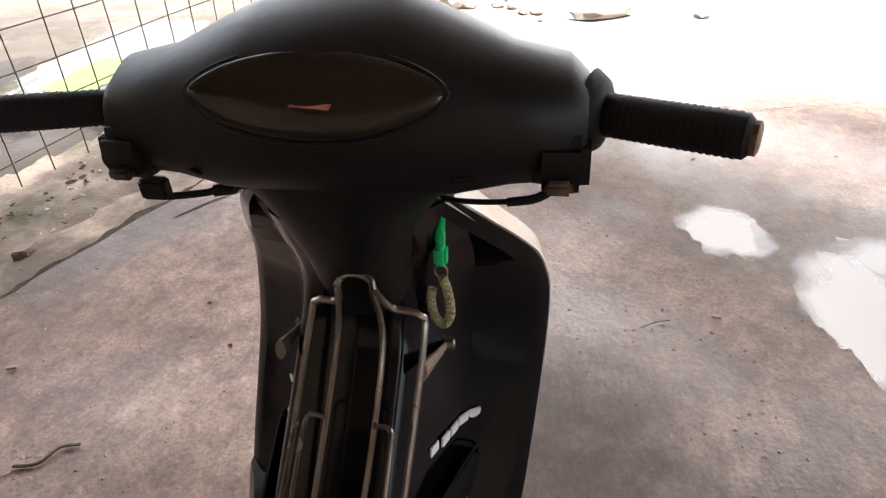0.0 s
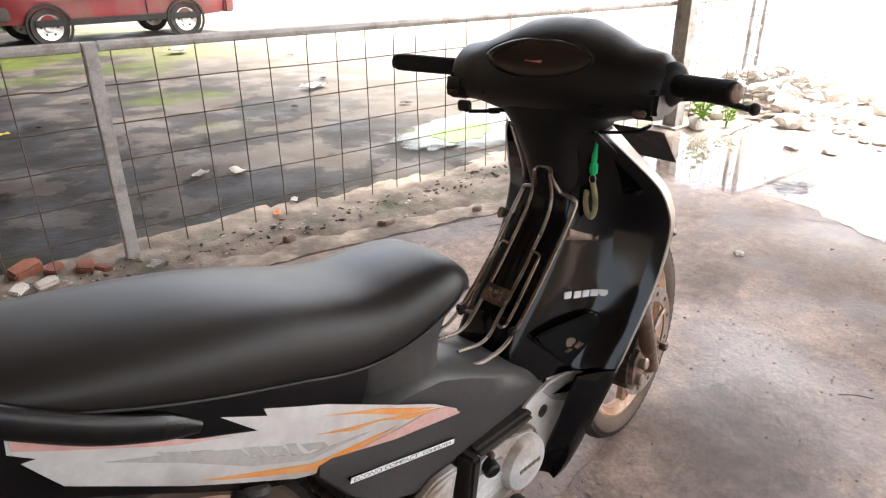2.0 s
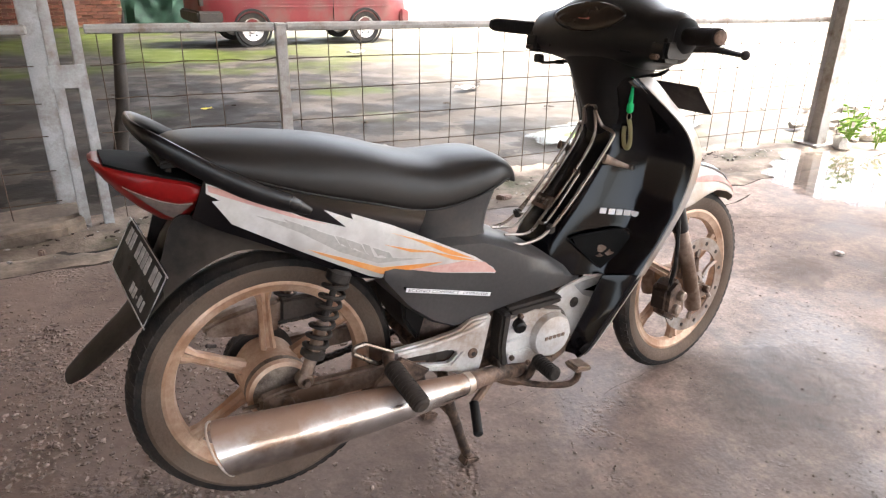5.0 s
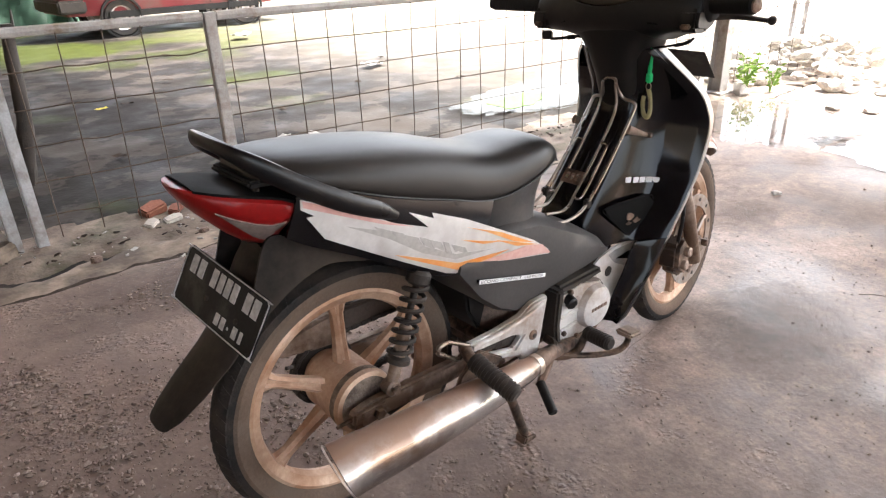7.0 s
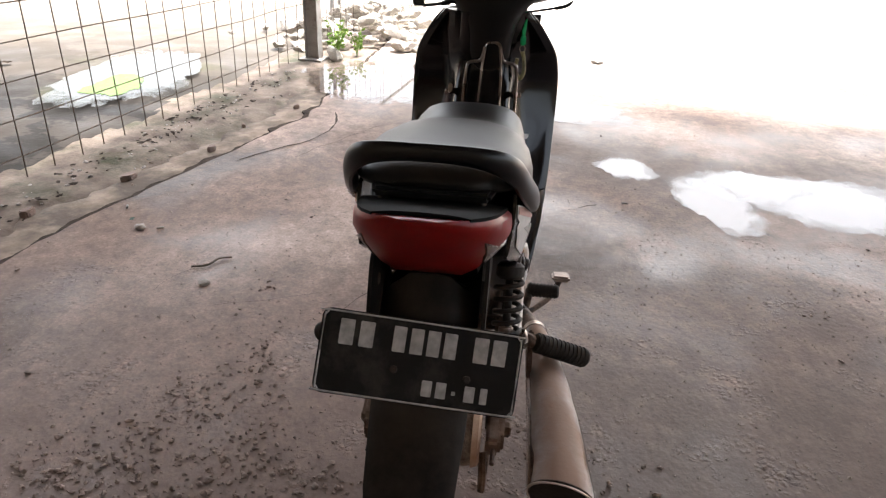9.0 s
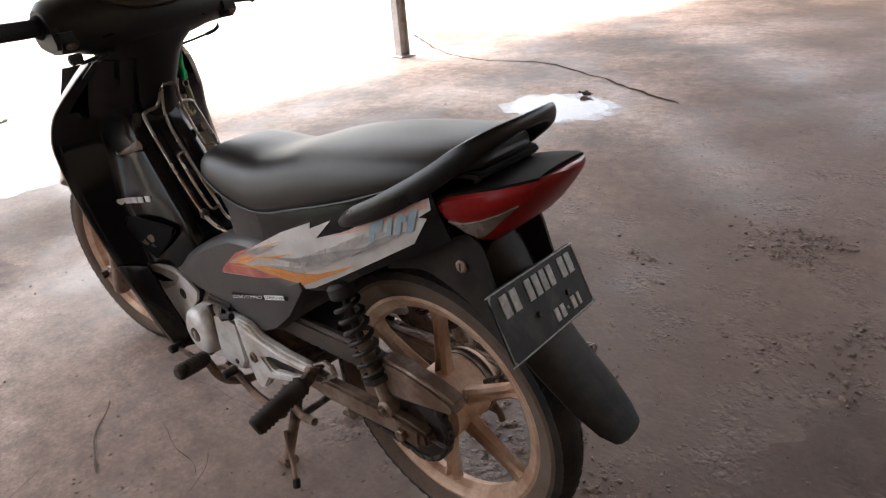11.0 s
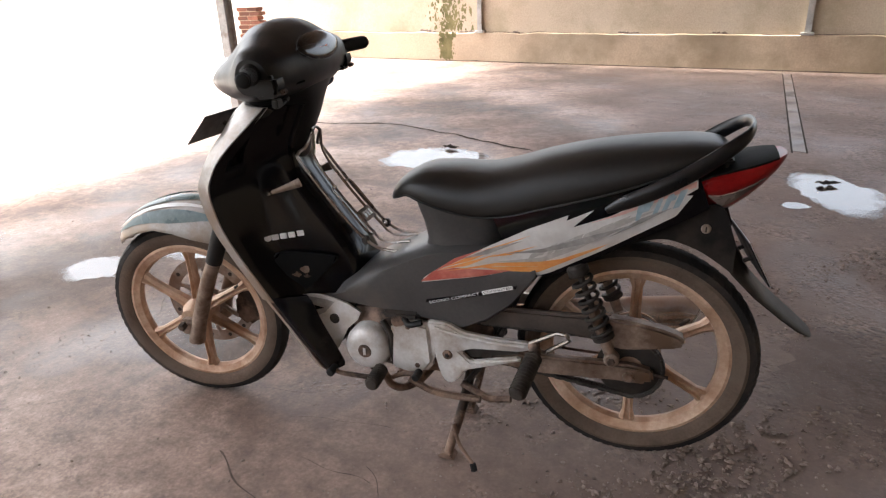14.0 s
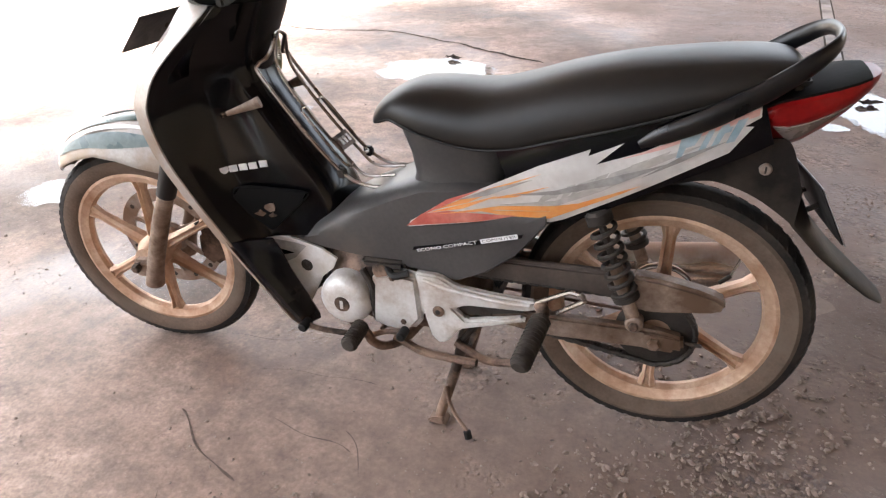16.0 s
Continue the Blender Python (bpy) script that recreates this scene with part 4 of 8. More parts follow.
# ---- yard things ----
def van():
    ob = thing("van", "faded red delivery van with steel wheels parked in the yard", "van", (4.2, 11.75, -0.03))
    L, W = 1.95, 0.74
    rows = []
    for x, z0, z1, hw in ((-L, 0.42, 1.72, 0.68), (-L + 0.05, 0.36, 1.80, 0.72), (-1.2, 0.34, 1.84, W), (0, 0.34, 1.85, W), (1.1, 0.34, 1.84, W), (1.45, 0.34, 1.76, W), (1.75, 0.36, 1.15, 0.72), (L, 0.42, 0.95, 0.66)):
        rows.append([(x, -hw * 0.97, z0), (x, -hw, z0 + 0.12), (x, -hw * 1.02, z0 + (z1 - z0) * 0.42), (x, -hw * 0.93, z1 - 0.14), (x, -hw * 0.8, z1 - 0.03), (x, 0, z1),
                     (x, hw * 0.8, z1 - 0.03), (x, hw * 0.93, z1 - 0.14), (x, hw * 1.02, z0 + (z1 - z0) * 0.42), (x, hw, z0 + 0.12), (x, hw * 0.97, z0)])
    part("body", rings(bmesh.new(), rows), M_VAN, ob, "faded red painted body")
    part("sill", box(-1.3, 1.35, -0.765, -0.735, 0.30, 0.40, 0.01), M_MATT, ob)
    for z in (0.66, 0.72, 0.78):
        part("side_groove", box(-1.25, 1.55, -0.765, -0.755, z, z + 0.022, 0.004), M_VAN, ob)
    part("rear_bumper", box(-L - 0.07, -L + 0.35, -0.77, 0.77, 0.40, 0.60, 0.03), M_DARKM, ob, "black bumper")
    part("front_bumper", box(L - 0.12, L + 0.06, -0.76, 0.76, 0.36, 0.60, 0.03), M_VAN, ob)
    part("tail_lamp", box(-L - 0.012, -L + 0.06, -0.735, -0.60, 0.68, 0.95, 0.01), M_DARKM, ob)
    part("side_window", box(-1.4, 0.35, -0.735, -0.70, 1.22, 1.62, 0.02), M_GLOSS, ob)
    part("door_window", box(0.5, 1.3, -0.735, -0.70, 1.22, 1.62, 0.02), M_GLOSS, ob)
    part("door_seam", box(0.42, 0.43, -0.762, -0.745, 0.42, 1.66, 0.001), M_MATT, ob)
    for x in (-1.10, 1.07):
        part("wheel_arch", lathe([(0.30, -0.01), (0.335, -0.01), (0.34, 0.005), (0.335, 0.02), (0.30, 0.02)], (x, -0.765, 0.30), "y", 32), M_MATT, ob)
        for s in (-1, 1):
            w = sub("wheel", ob)
            y = s * 0.68
            part("tyre", lathe([(0.19, -0.07), (0.27, -0.075), (0.29, -0.05), (0.29, 0.05), (0.27, 0.075), (0.19, 0.07)], (x, y, 0.29), "y", 36), M_RUBBER, w)
            part("rim", lathe([(0.0, -0.035), (0.06, -0.06), (0.085, -0.035), (0.15, -0.045), (0.19, -0.07), (0.19, 0.05), (0.0, 0.05)], (x, y, 0.29), "y", 28), M_CAST, w)
            for i in range(6):
                a = math.pi / 3 * i
                part("vent_hole", lathe([(0, -0.004), (0.018, -0.004), (0.018, 0.004), (0, 0.004)], (x + 0.12 * math.cos(a), y - s * 0.0 - 0.043, 0.29 + 0.12 * math.sin(a)), "y", 10), M_DARKM, w)
    return ob


van()

# brick building with its bricks, far behind the gate
bw = thing("brick_building", "unplastered red brick building across the yard", "building", (0, 17.2, 0))
part("wall", box(-9.0, 1.75, 0.05, 0.4, -0.05, 6.6, 0.01), M_PLINTH, bw, "mortar-grey wall core")
# wide eave and awning are added above the view to shade the bricks
part("roof", box(-9.2, 1.95, -1.2, 3.0, 6.6, 6.75, 0.02), M_ROOF, bw)
part("awning", box(-9.2, 1.95, -2.0, 0.05, 3.0, 3.08, 0.02), M_ROOF, bw)
bme = box(-0.108, 0.108, -0.012, 0.05, -0.034, 0.034, 0.003)
b0 = part("brick", bme, M_BRICK, bw)
b0.location = (-0.2, 0.012, 0.03)
cnt = 0
for r in range(22):
    for c in range(14):
        x = 1.62 - c * 0.226 - (0.113 if r % 2 else 0)
        z = 0.04 + r * 0.078
        q = b0.copy()
        scene.collection.objects.link(q)
        q.location = (x, 0.012 + random.uniform(-0.006, 0.004), z)
        cnt += 1
bm = bmesh.new()
for r in range(22):
    for c in range(14, 46):
        x, z = 1.62 - c * 0.226 - (0.113 if r % 2 else 0), 0.04 + r * 0.078
        box(x - 0.108, x + 0.108, 0.0, 0.06, z - 0.034, z + 0.034, 0, bm)
q = part("bricks", bm, M_BRICK, bw, smooth=0)
q["kind"] = "stuff"


def tarp(x0, x1, y, h, material, label, seed):
    ob = thing("tarpaulin", label, "tarpaulin", (0, 0, 0))
    bm = bmesh.new()
    rows = []
    for i in range(25):
        u = i / 24
        x = x0 + (x1 - x0) * u
        top = h * (0.85 + 0.3 * noise.noise((u * 4, seed, 0)))
        row = []
        for j in range(13):
            v = j / 12
            row.append((x + 0.1 * noise.noise((u * 5, v * 4, seed)), y + 0.25 * noise.noise((u * 7, v * 3, seed + 2)) - 0.3 * (1 - v), -0.04 + top * v))
        rows.append(row)
    rings(bm, rows, around=False)
    bmesh.ops.solidify(bm, geom=bm.faces[:], thickness=0.01)
    part("cloth", bm, material, ob)
    return ob


tarp(1.5, 3.5, 15.4, 1.9, M_TARPG, "crumpled dark green tarpaulin heap", 1.0)
tarp(2.2, 4.6, 16.2, 1.9, M_TARPW, "pale tarpaulin sheet hung behind the van", 5.0)
tarp(3.3, 4.4, 15.0, 0.8, M_TARPG, "crumpled green tarpaulin heap beside the van", 9.0)

tagged(link("wall_north", box(2.6, 6.5, 21.9, 22.1, -0.05, 2.2), M_PLASTER), "pale yard boundary wall", "wall", kind="structure")
# added high wall, its top out of view, cuts skylight from the north
tagged(link("wall_north_high", box(-30, 2.6, 21.9, 22.1, -0.05, 6.5), M_PLASTER), "added tall plaster wall that blocks the sky behind the yard", "wall", kind="structure")


def lump(r, seed, squash=0.7, cuts=2):
    """A broken stone."""
    bm = bmesh.new()
    bmesh.ops.create_icosphere(bm, subdivisions=cuts, radius=r)
    for v in bm.verts:
        n = v.co.normalized()
        f = 1 + 0.45 * noise.noise(n * 1.7 + Vector((seed, 0, 0))) + 0.2 * noise.noise(n * 4 + Vector((0, seed, 0)))
        v.co = Vector((n.x * r * f * 1.15, n.y * r * f, n.z * r * f * squash))
    return bm


def scatter(name, label, category, group, count, where, size, material, protos=5, kind=""):
    base = []
    rng = random.Random(len(name) * 7 + count)
    for i in range(count):
        x, y, z = where(rng)
        s = size(rng)
        if i < protos:
            ob = link(name, lump(1.0, i * 3.7 + count, 0.65, 2), material, smooth=25)
            base.append(ob)
        else:
            ob = base[i % protos].copy()
            scene.collection.objects.link(ob)
        tagged(ob, label, category, group, kind)
        ob.location, ob.scale = (x, y, z + s * 0.3), (s, s * rng.uniform(0.6, 1), s * rng.uniform(0.6, 1))
        ob.rotation_euler = (rng.uniform(-0.3, 0.3), rng.uniform(-0.3, 0.3), rng.uniform(0, 6.28))


def heap(rng):
    x, y = rng.gauss(6.1, 0.5), rng.gauss(1.35, 0.5)
    return x, y, 0.30 * math.exp(-((x - 6.1) / 0.6) ** 2 - ((y - 1.35) / 0.6) ** 2) * rng.uniform(0.4, 1)


scatter("rubble_stone", "pale broken stone in the rubble heap", "stone", "rubble heap", 260, heap, lambda r: r.choice((0.02, 0.03, 0.04, 0.05, 0.085)), M_RUBBLE, 6)
scatter("stone", "small loose stone on the dirt by the fence", "stone", "dirt stones", 260,
        lambda r: ((u := r.uniform(-1.6, 4.2)), FY + math.tan(FA) * (u - FX) - abs(r.gauss(0.08, 0.14)), -0.005), lambda r: r.choice((0.003, 0.004, 0.005, 0.006, 0.008, 0.010)), M_STONE, 5)
scatter("pebble", "small pebble lying on the concrete", "pebble", "floor pebbles", 150,
        lambda r: (r.uniform(-1.6, 1.0) if r.random() < 0.7 else r.uniform(1.0, 3.2), r.uniform(-3.0, 1.6), 0.0), lambda r: r.choice((0.0025, 0.003, 0.004, 0.005, 0.007)), M_PEBBLE, 4)
# dark bits of litter and bark on the dirt by the fence
bits = random.Random(77)
for i in range(220):
    x = bits.uniform(-0.8, 3.8)
    y = FY + math.tan(FA) * (x - FX) - abs(bits.gauss(0.12, 0.10))
    s = bits.uniform(0.006, 0.02)
    ob = tagged(link("bark_bit", slab([(-s, -0.3 * s), (0.2 * s, -0.5 * s), (s, -0.1 * s), (0.6 * s, 0.4 * s), (-0.7 * s, 0.5 * s)], 0, 0.003, 0.0008, axis="z"), M_CRACK), "dark bit of bark in the dirt", "litter", "bark bits")
    ob.location, ob.rotation_euler = (x, y, 0.0), (bits.uniform(-0.3, 0.3), bits.uniform(-0.3, 0.3), bits.uniform(0, 6.28))
# broken plates along the slab's edge
for i in range(10):
    x = -0.9 + 0.45 * i + bits.uniform(-0.04, 0.04)
    y = slab_edge(x) + bits.uniform(0.05, 0.30)
    n, r = 6, bits.uniform(0.012, 0.035)
    poly = [(r * 1.5 * bits.uniform(0.6, 1.1) * math.cos(6.283 * k / n), r * bits.uniform(0.6, 1.1) * math.sin(6.283 * k / n)) for k in range(n)]
    ob = tagged(link("concrete_piece", slab(poly, -0.02, bits.uniform(0.006, 0.016), 0.005, axis="z"), M_CONC), "broken piece of the worn concrete edge", "concrete", "broken edge")
    ob.location, ob.rotation_euler = (x, y, 0.0), (bits.uniform(-0.12, 0.05), bits.uniform(-0.08, 0.08), bits.uniform(-0.5, 0.5))
for x, y, s, w in ((4.66, 0.45, 0.06, 0.3), (4.60, 0.68, 0.05, 1.0), (5.2, -0.83, 0.05, 0.2), (5.25, 0.8, 0.06, 0.9), (5.3, 0.58, 0.05, 0.1), (2.63, 0.216, 0.022, 0.4), (0.93, 0.88, 0.018, 0), (1.296, 1.3, 0.02, 1)):
    ob = tagged(link("stone", lump(s, x * 3, 0.45), M_STONE, smooth=25), "broken piece of brick and mortar on the floor", "stone", "floor stones")
    ob.location, ob.rotation_euler = (x, y, s * 0.25), (0, 0, w)
rub = tagged(link("rubble_stone", lump(0.14, 3, 0.5), M_STONE, smooth=25), "long lump of broken mortar on the floor", "stone", "floor stones")
rub.location, rub.scale, rub.rotation_euler = (5.1, -0.15, 0.03), (1.6, 0.6, 0.6), (0, 0, radians(-62))


for x, y, s, w, mt, lb in ((0.37, 2.30, 0.075, 0.4, M_BRICK, "broken red brick end by the gate footing"), (0.56, 2.16, 0.060, 1.2, M_BRICK, "broken red brick end by the gate footing"), (0.61, 2.10, 0.04, 2.0, M_BRICK, "broken red brick end by the gate footing"), (0.46, 2.24, 0.05, 0.9, M_BRICK, "broken red brick end by the gate footing"),
                      (0.40, 2.11, 0.05, 0.2, M_RUBBLE, "pale lump of broken mortar by the gate"), (0.30, 2.13, 0.045, 0.8, M_RUBBLE, "pale lump of broken mortar by the gate"), (0.66, 1.87, 0.035, 1.4, M_STONE, "grey stone on the broken floor edge")):
    bm = slab([(-s, -0.6 * s), (0.7 * s, -0.65 * s), (s, 0.1 * s), (0.5 * s, 0.6 * s), (-0.8 * s, 0.5 * s)], 0, 0.7 * s, 0.12 * s, axis="z")
    ob = tagged(link("brick_piece", bm, mt), lb, "rubble", "gate rubble")
    ob.location, ob.rotation_euler = (x, y, -0.02), (0.12, -0.1, w)


def weed(x, y, h, n, seed):
    ob = thing("weed", "bright green leafy weed by the steel post", "plant", (x, y, 0), "weeds")
    rng = random.Random(seed)
    for i in range(n):
        a, l = rng.uniform(0, 6.28), h * rng.uniform(0.6, 1.0)
        tip = Vector((math.cos(a) * l * 0.45, math.sin(a) * l * 0.45, l))
        part("stem", tube([(0, 0, -0.01), tip * 0.5 + Vector((0, 0, 0.05)), tip], 0.004, 3, 5), M_LEAF, ob)
        for k in range(5):
            c = tip * (0.35 + 0.16 * k)
            w = rng.uniform(0, 6.28)
            d = Vector((math.cos(w), math.sin(w), rng.uniform(-0.3, 0.5))).normalized() * max(h * rng.uniform(0.16, 0.26), 0.035)
            s = d.cross(Vector((0, 0, 1))).normalized() * d.length * 0.32
            bm = bmesh.new()
            q = [c, c + d * 0.4 + s + Vector((0, 0, 0.01)), c + d, c + d * 0.4 - s + Vector((0, 0, 0.01))]
            m = c + d * 0.45 - Vector((0, 0, 0.012))
            v = [bm.verts.new(p) for p in q]
            mid = bm.verts.new(m)
            for e in range(4):
                bm.faces.new((v[e], v[(e + 1) % 4], mid))
            part("leaf", bm, M_LEAF, ob, smooth=0)
    return ob


weed(4.80, 1.42, 0.30, 9, 1)
weed(4.95, 1.28, 0.20, 6, 2)
for px, py, pr in ((3.42, 2.62, 0.16), (3.62, 2.70, 0.10), (3.30, 2.72, 0.08)):
    puddle("weed_patch", px, py, pr * 1.2, pr * 0.8, 0.2, px * 5, M_WEED, z=-0.0075 + 0.004 * (px - 3.3), label="flat bright green weed in the puddle")
weed(7.1, wall_y(7.1) + 0.35, 0.38, 9, 5)


def scrap(x, y, s, material, label, turn=0.0, z=0.004):
    """A crumpled bit of litter."""
    bm = bmesh.new()
    rows = [[((i - 3) / 3 * s, (j - 2) / 2 * s * 0.6, 0.25 * s * (1 + noise.noise((i * 0.9, j * 0.9, x * 7)))) for j in range(5)] for i in range(7)]
    rings(bm, rows, around=False)
    bmesh.ops.solidify(bm, geom=bm.faces[:], thickness=0.0006)
    ob = tagged(link("litter", bm, material), label, "litter", "litter")
    ob.location, ob.rotation_euler = (x, y, z), (0, 0, turn)
    return ob


scrap(0.78, 1.95, 0.035, M_PAPER, "crumpled white paper on the dirt", 0.4)
scrap(1.487, 2.12, 0.028, M_LITTERO, "small orange wrapper by the fence", 1.0)
scrap(0.97, 5.15, 0.05, M_LITTERY, "yellow round lid lying in the yard", 0.3, -0.02)
scrap(3.8, 5.1, 0.14, M_PAPER, "flattened white paper in the yard", 0.2, -0.02)
scrap(4.09, 8.85, 0.2, M_PAPER, "torn white paper on the moss", 0.9, -0.01)
scrap(1.55, 3.1, 0.06, M_PAPER, "white scrap lying in the yard", 0.5, -0.02)
scrap(1.75, 3.0, 0.06, M_PAPER, "white scrap lying in the yard", 1.5, -0.02)
scrap(-0.95, -2.75, 0.06, M_CRACK, "dark leaf lying in a puddle", 0.5)
scrap(1.5, -3.22, 0.06, M_CRACK, "dark curled leaf lying in a puddle", 2.5)
for x, y in ((2.0, 3.9), (1.2, 5.2), (3.1, 4.4), (4.2, 5.5), (0.3, 6.3), (2.6, 8.0), (5.0, 7.4), (1.9, 6.1), (3.9, 3.8), (0.6, 3.5)):
    scrap(x, y, 0.05, M_CRACK, "dark dead leaf lying in the yard", x * y, -0.02)
for x, y, w in ((0.43, 1.88, 0.3), (0.44, 1.71, 1.2), (0.39, 1.77, 0.8), (0.26, 1.64, 2.2), (0.637, 1.535, 0.2), (1.469, 1.448, 2.0), (1.30, 1.22, 0.5)):
    q = tagged(link("cigarette_end", rod((0, -0.013, 0.005), (0, 0.013, 0.005), 0.0045, 10), M_PAPER), "white cigarette end on the ground", "cigarette end", "cigarette ends")
    q.location, q.rotation_euler = (x, y, 0.001), (0, 0, w)
scrap(0.134, 1.859, 0.02, M_PAPER, "small curled paper by the gate", 0.6)
scrap(1.358, 1.367, 0.012, M_TARPG, "tiny green wrapper on the concrete", 0.2)
scrap(1.663, 2.228, 0.03, M_PAPER, "crumpled white paper by the fence", 0.9)
butt = tagged(link("cigarette_end", rod((0, -0.013, 0.005), (0, 0.013, 0.005), 0.0045, 10), M_PAPER), "white cigarette end on the concrete", "cigarette end")
butt.location = (1.91, -0.629, 0.001)
tw = tagged(link("twig", tube([(1.82, -0.42, 0.004), (1.85, -0.46, 0.006), (1.87, -0.5, 0.004)], 0.0018, 4, 5), M_DIRT), "short dry twig on the concrete", "twig")
tw2 = tagged(link("twig", tube([(1.12, 0.86, 0.004), (1.10, 0.90, 0.006), (1.05, 0.92, 0.004), (1.03, 0.97, 0.004)], 0.004, 4, 5), M_DIRT), "curled dark twig on the concrete", "twig")


# coarse grit lying all over the worn floor
bm = bmesh.new()
rng = random.Random(5)
verts, faces = [], []
for i in range(20000):
    x, y = rng.uniform(-1.9, 2.6), rng.uniform(-2.6, 1.75)
    d = noise.noise((x * 1.1, y * 1.1, 20)) + 0.35 * noise.noise((x * 4, y * 4, 21)) - 0.25 * (x - 0.2)
    if d < rng.uniform(-0.9, 0.5) or y > slab_edge(x):
        continue
    s = rng.choice((0.0015, 0.0018, 0.002, 0.0025, 0.003, 0.0045)) * rng.uniform(0.7, 1.4)
    w = rng.uniform(0, 6.28)
    k = len(verts)
    a, b = rng.uniform(0.6, 1.3) * s, rng.uniform(0.6, 1.3) * s
    for px, py, pz in ((a, 0, 0), (0, b, 0.1 * s), (-a, 0, 0), (0, -b, 0.1 * s), (0.2 * a, 0.1 * b, 0.8 * s)):
        verts.append((x + px * math.cos(w) - py * math.sin(w), y + px * math.sin(w) + py * math.cos(w), -0.0022 + pz))
    faces += [(k, k + 1, k + 4), (k + 1, k + 2, k + 4), (k + 2, k + 3, k + 4), (k + 3, k, k + 4)]
me = bpy.data.meshes.new("grit")
me.from_pydata(verts, [], faces)
me.materials.append(M_GRIT)
tagged(new("grit", me), "fine loose grit on the worn concrete", "grit", kind="stuff")


# coarse gravel swept up round the back wheel
rng = random.Random(11)
verts, faces = [], []
ico = bmesh.new()
bmesh.ops.create_icosphere(ico, subdivisions=1, radius=1.0)
iv = [v.co.copy() for v in ico.verts]
ifc = [tuple(v.index for v in f.verts) for f in ico.faces]
ico.free()
for i in range(64000):
    x, y = rng.uniform(-1.5, 1.6), rng.uniform(-1.8, 1.5)
    near = max(0.0, 1 - ((x + 0.15) / 0.75) ** 2 - ((y - 0.55) / 0.75) ** 2)
    d = noise.noise((x * 2.4, y * 2.4, 31)) + 0.4 * noise.noise((x * 8, y * 8, 33)) - 0.55 * max(0, x + 0.1) + 0.85 * near - 0.2
    if d < rng.uniform(-0.2, 0.9) or y > slab_edge(x) - 0.02:
        continue
    s = rng.choice((0.0025, 0.003, 0.004, 0.005, 0.006, 0.0085)) * rng.uniform(0.8, 1.25)
    k, w = len(verts), rng.uniform(0, 6.28)
    ax, ay, az = rng.uniform(0.8, 1.4), rng.uniform(0.6, 1.0), rng.uniform(0.4, 0.7)
    for v in iv:
        f = s * rng.uniform(0.55, 1.2)
        px, py = v.x * f * ax, v.y * f * ay
        verts.append((x + px * math.cos(w) - py * math.sin(w), y + px * math.sin(w) + py * math.cos(w), -0.001 + s * 0.24 + v.z * f * az))
    faces += [tuple(q + k for q in t) for t in ifc]
me = bpy.data.meshes.new("gravel")
me.from_pydata(verts, [], faces)
me.materials.append(M_PEBBLE)
tagged(new("gravel", me), "loose brown gravel on the worn concrete", "gravel", kind="stuff")


# green-black moss stains where water runs down the far wall, and dirt on its ledge
M_STAIN = mat("wall_moss", (0.10, 0.095, 0.035), (0.26, 0.23, 0.11), 0.85, 0.95, scale=6, bump=0.4)
rng = random.Random(23)
verts, faces = [], []
for i in range(620):
    if i % 2:
        x, z = rng.gauss(3.40, 0.055), rng.uniform(0.04, 0.41)
        y = wall_y(x) + 0.02 * noise.noise((x * 2, 0, 5)) + 0.0015
    else:
        x, z = rng.gauss(3.32, 0.16), 0.46 + abs(rng.gauss(0, 0.30))
        y = wall_y(x) - 0.0585
    if z > 1.24 or (z < 0.46 and i % 2 == 0):
        continue
    r, k = rng.choice((0.008, 0.012, 0.018, 0.030)) * rng.uniform(0.7, 1.2), len(verts)
    w0 = rng.uniform(0, 6.28)
    for q in range(7):
        f = r * rng.uniform(0.5, 1.25)
        verts.append((x + f * math.cos(w0 + q * 0.9), y, z + 1.5 * f * math.sin(w0 + q * 0.9)))
    verts.append((x, y + 0.002, z))
    faces += [(k + q, k + (q + 1) % 7, k + 7) for q in range(7)]
me = bpy.data.meshes.new("moss_stain")
me.from_pydata(verts, [], faces)
me.materials.append(M_STAIN)
tagged(new("moss_stain", me), "green-black moss stain running down the plaster wall", "moss", kind="stuff")
verts, faces = [], []
for cx, n in ((3.76, 16), (3.02, 12), (0.58, 18), (2.2, 5), (-0.6, 5)):
    for i in range(n):
        x, s = cx + rng.gauss(0, 0.07), rng.uniform(0.012, 0.028)
        k = len(verts)
        for v in iv:
            f = s * rng.uniform(0.6, 1.2)
            verts.append((x + v.x * f * 1.3, wall_y(x) - 0.040 + v.y * f * 0.7, 0.438 + 0.025 * noise.noise((x * 3, 0, 1)) + s * 0.4 + v.z * f * 0.8))
        faces += [tuple(q + k for q in t) for t in ifc]
me = bpy.data.meshes.new("ledge_rubble")
me.from_pydata(verts, [], faces)
me.materials.append(M_PEBBLE)
tagged(new("ledge_rubble", me), "crumbs of dirt and plaster on the wall's ledge", "rubble", kind="stuff")


# ---- the motorcycle: x forward, y to its left, rear axle over the origin ----
bike = thing("motorcycle", "black and silver underbone motorcycle with orange decals on its centre stand", "motorcycle")
bike.location, bike.rotation_euler = (0, 0.002, 0), (0, 0, radians(-0.6))
RA, FA_X, FA_Z = Vector((0, 0, 0.338)), 1.258, 0.280
FAX = Vector((FA_X, 0, FA_Z))
HEAD = Vector((0.93, 0, 0.95))
STEER = Matrix.Translation(HEAD) @ Matrix.Rotation(radians(4.5), 4, Vector((-0.40, 0, 0.92))) @ Matrix.Translation(-HEAD)
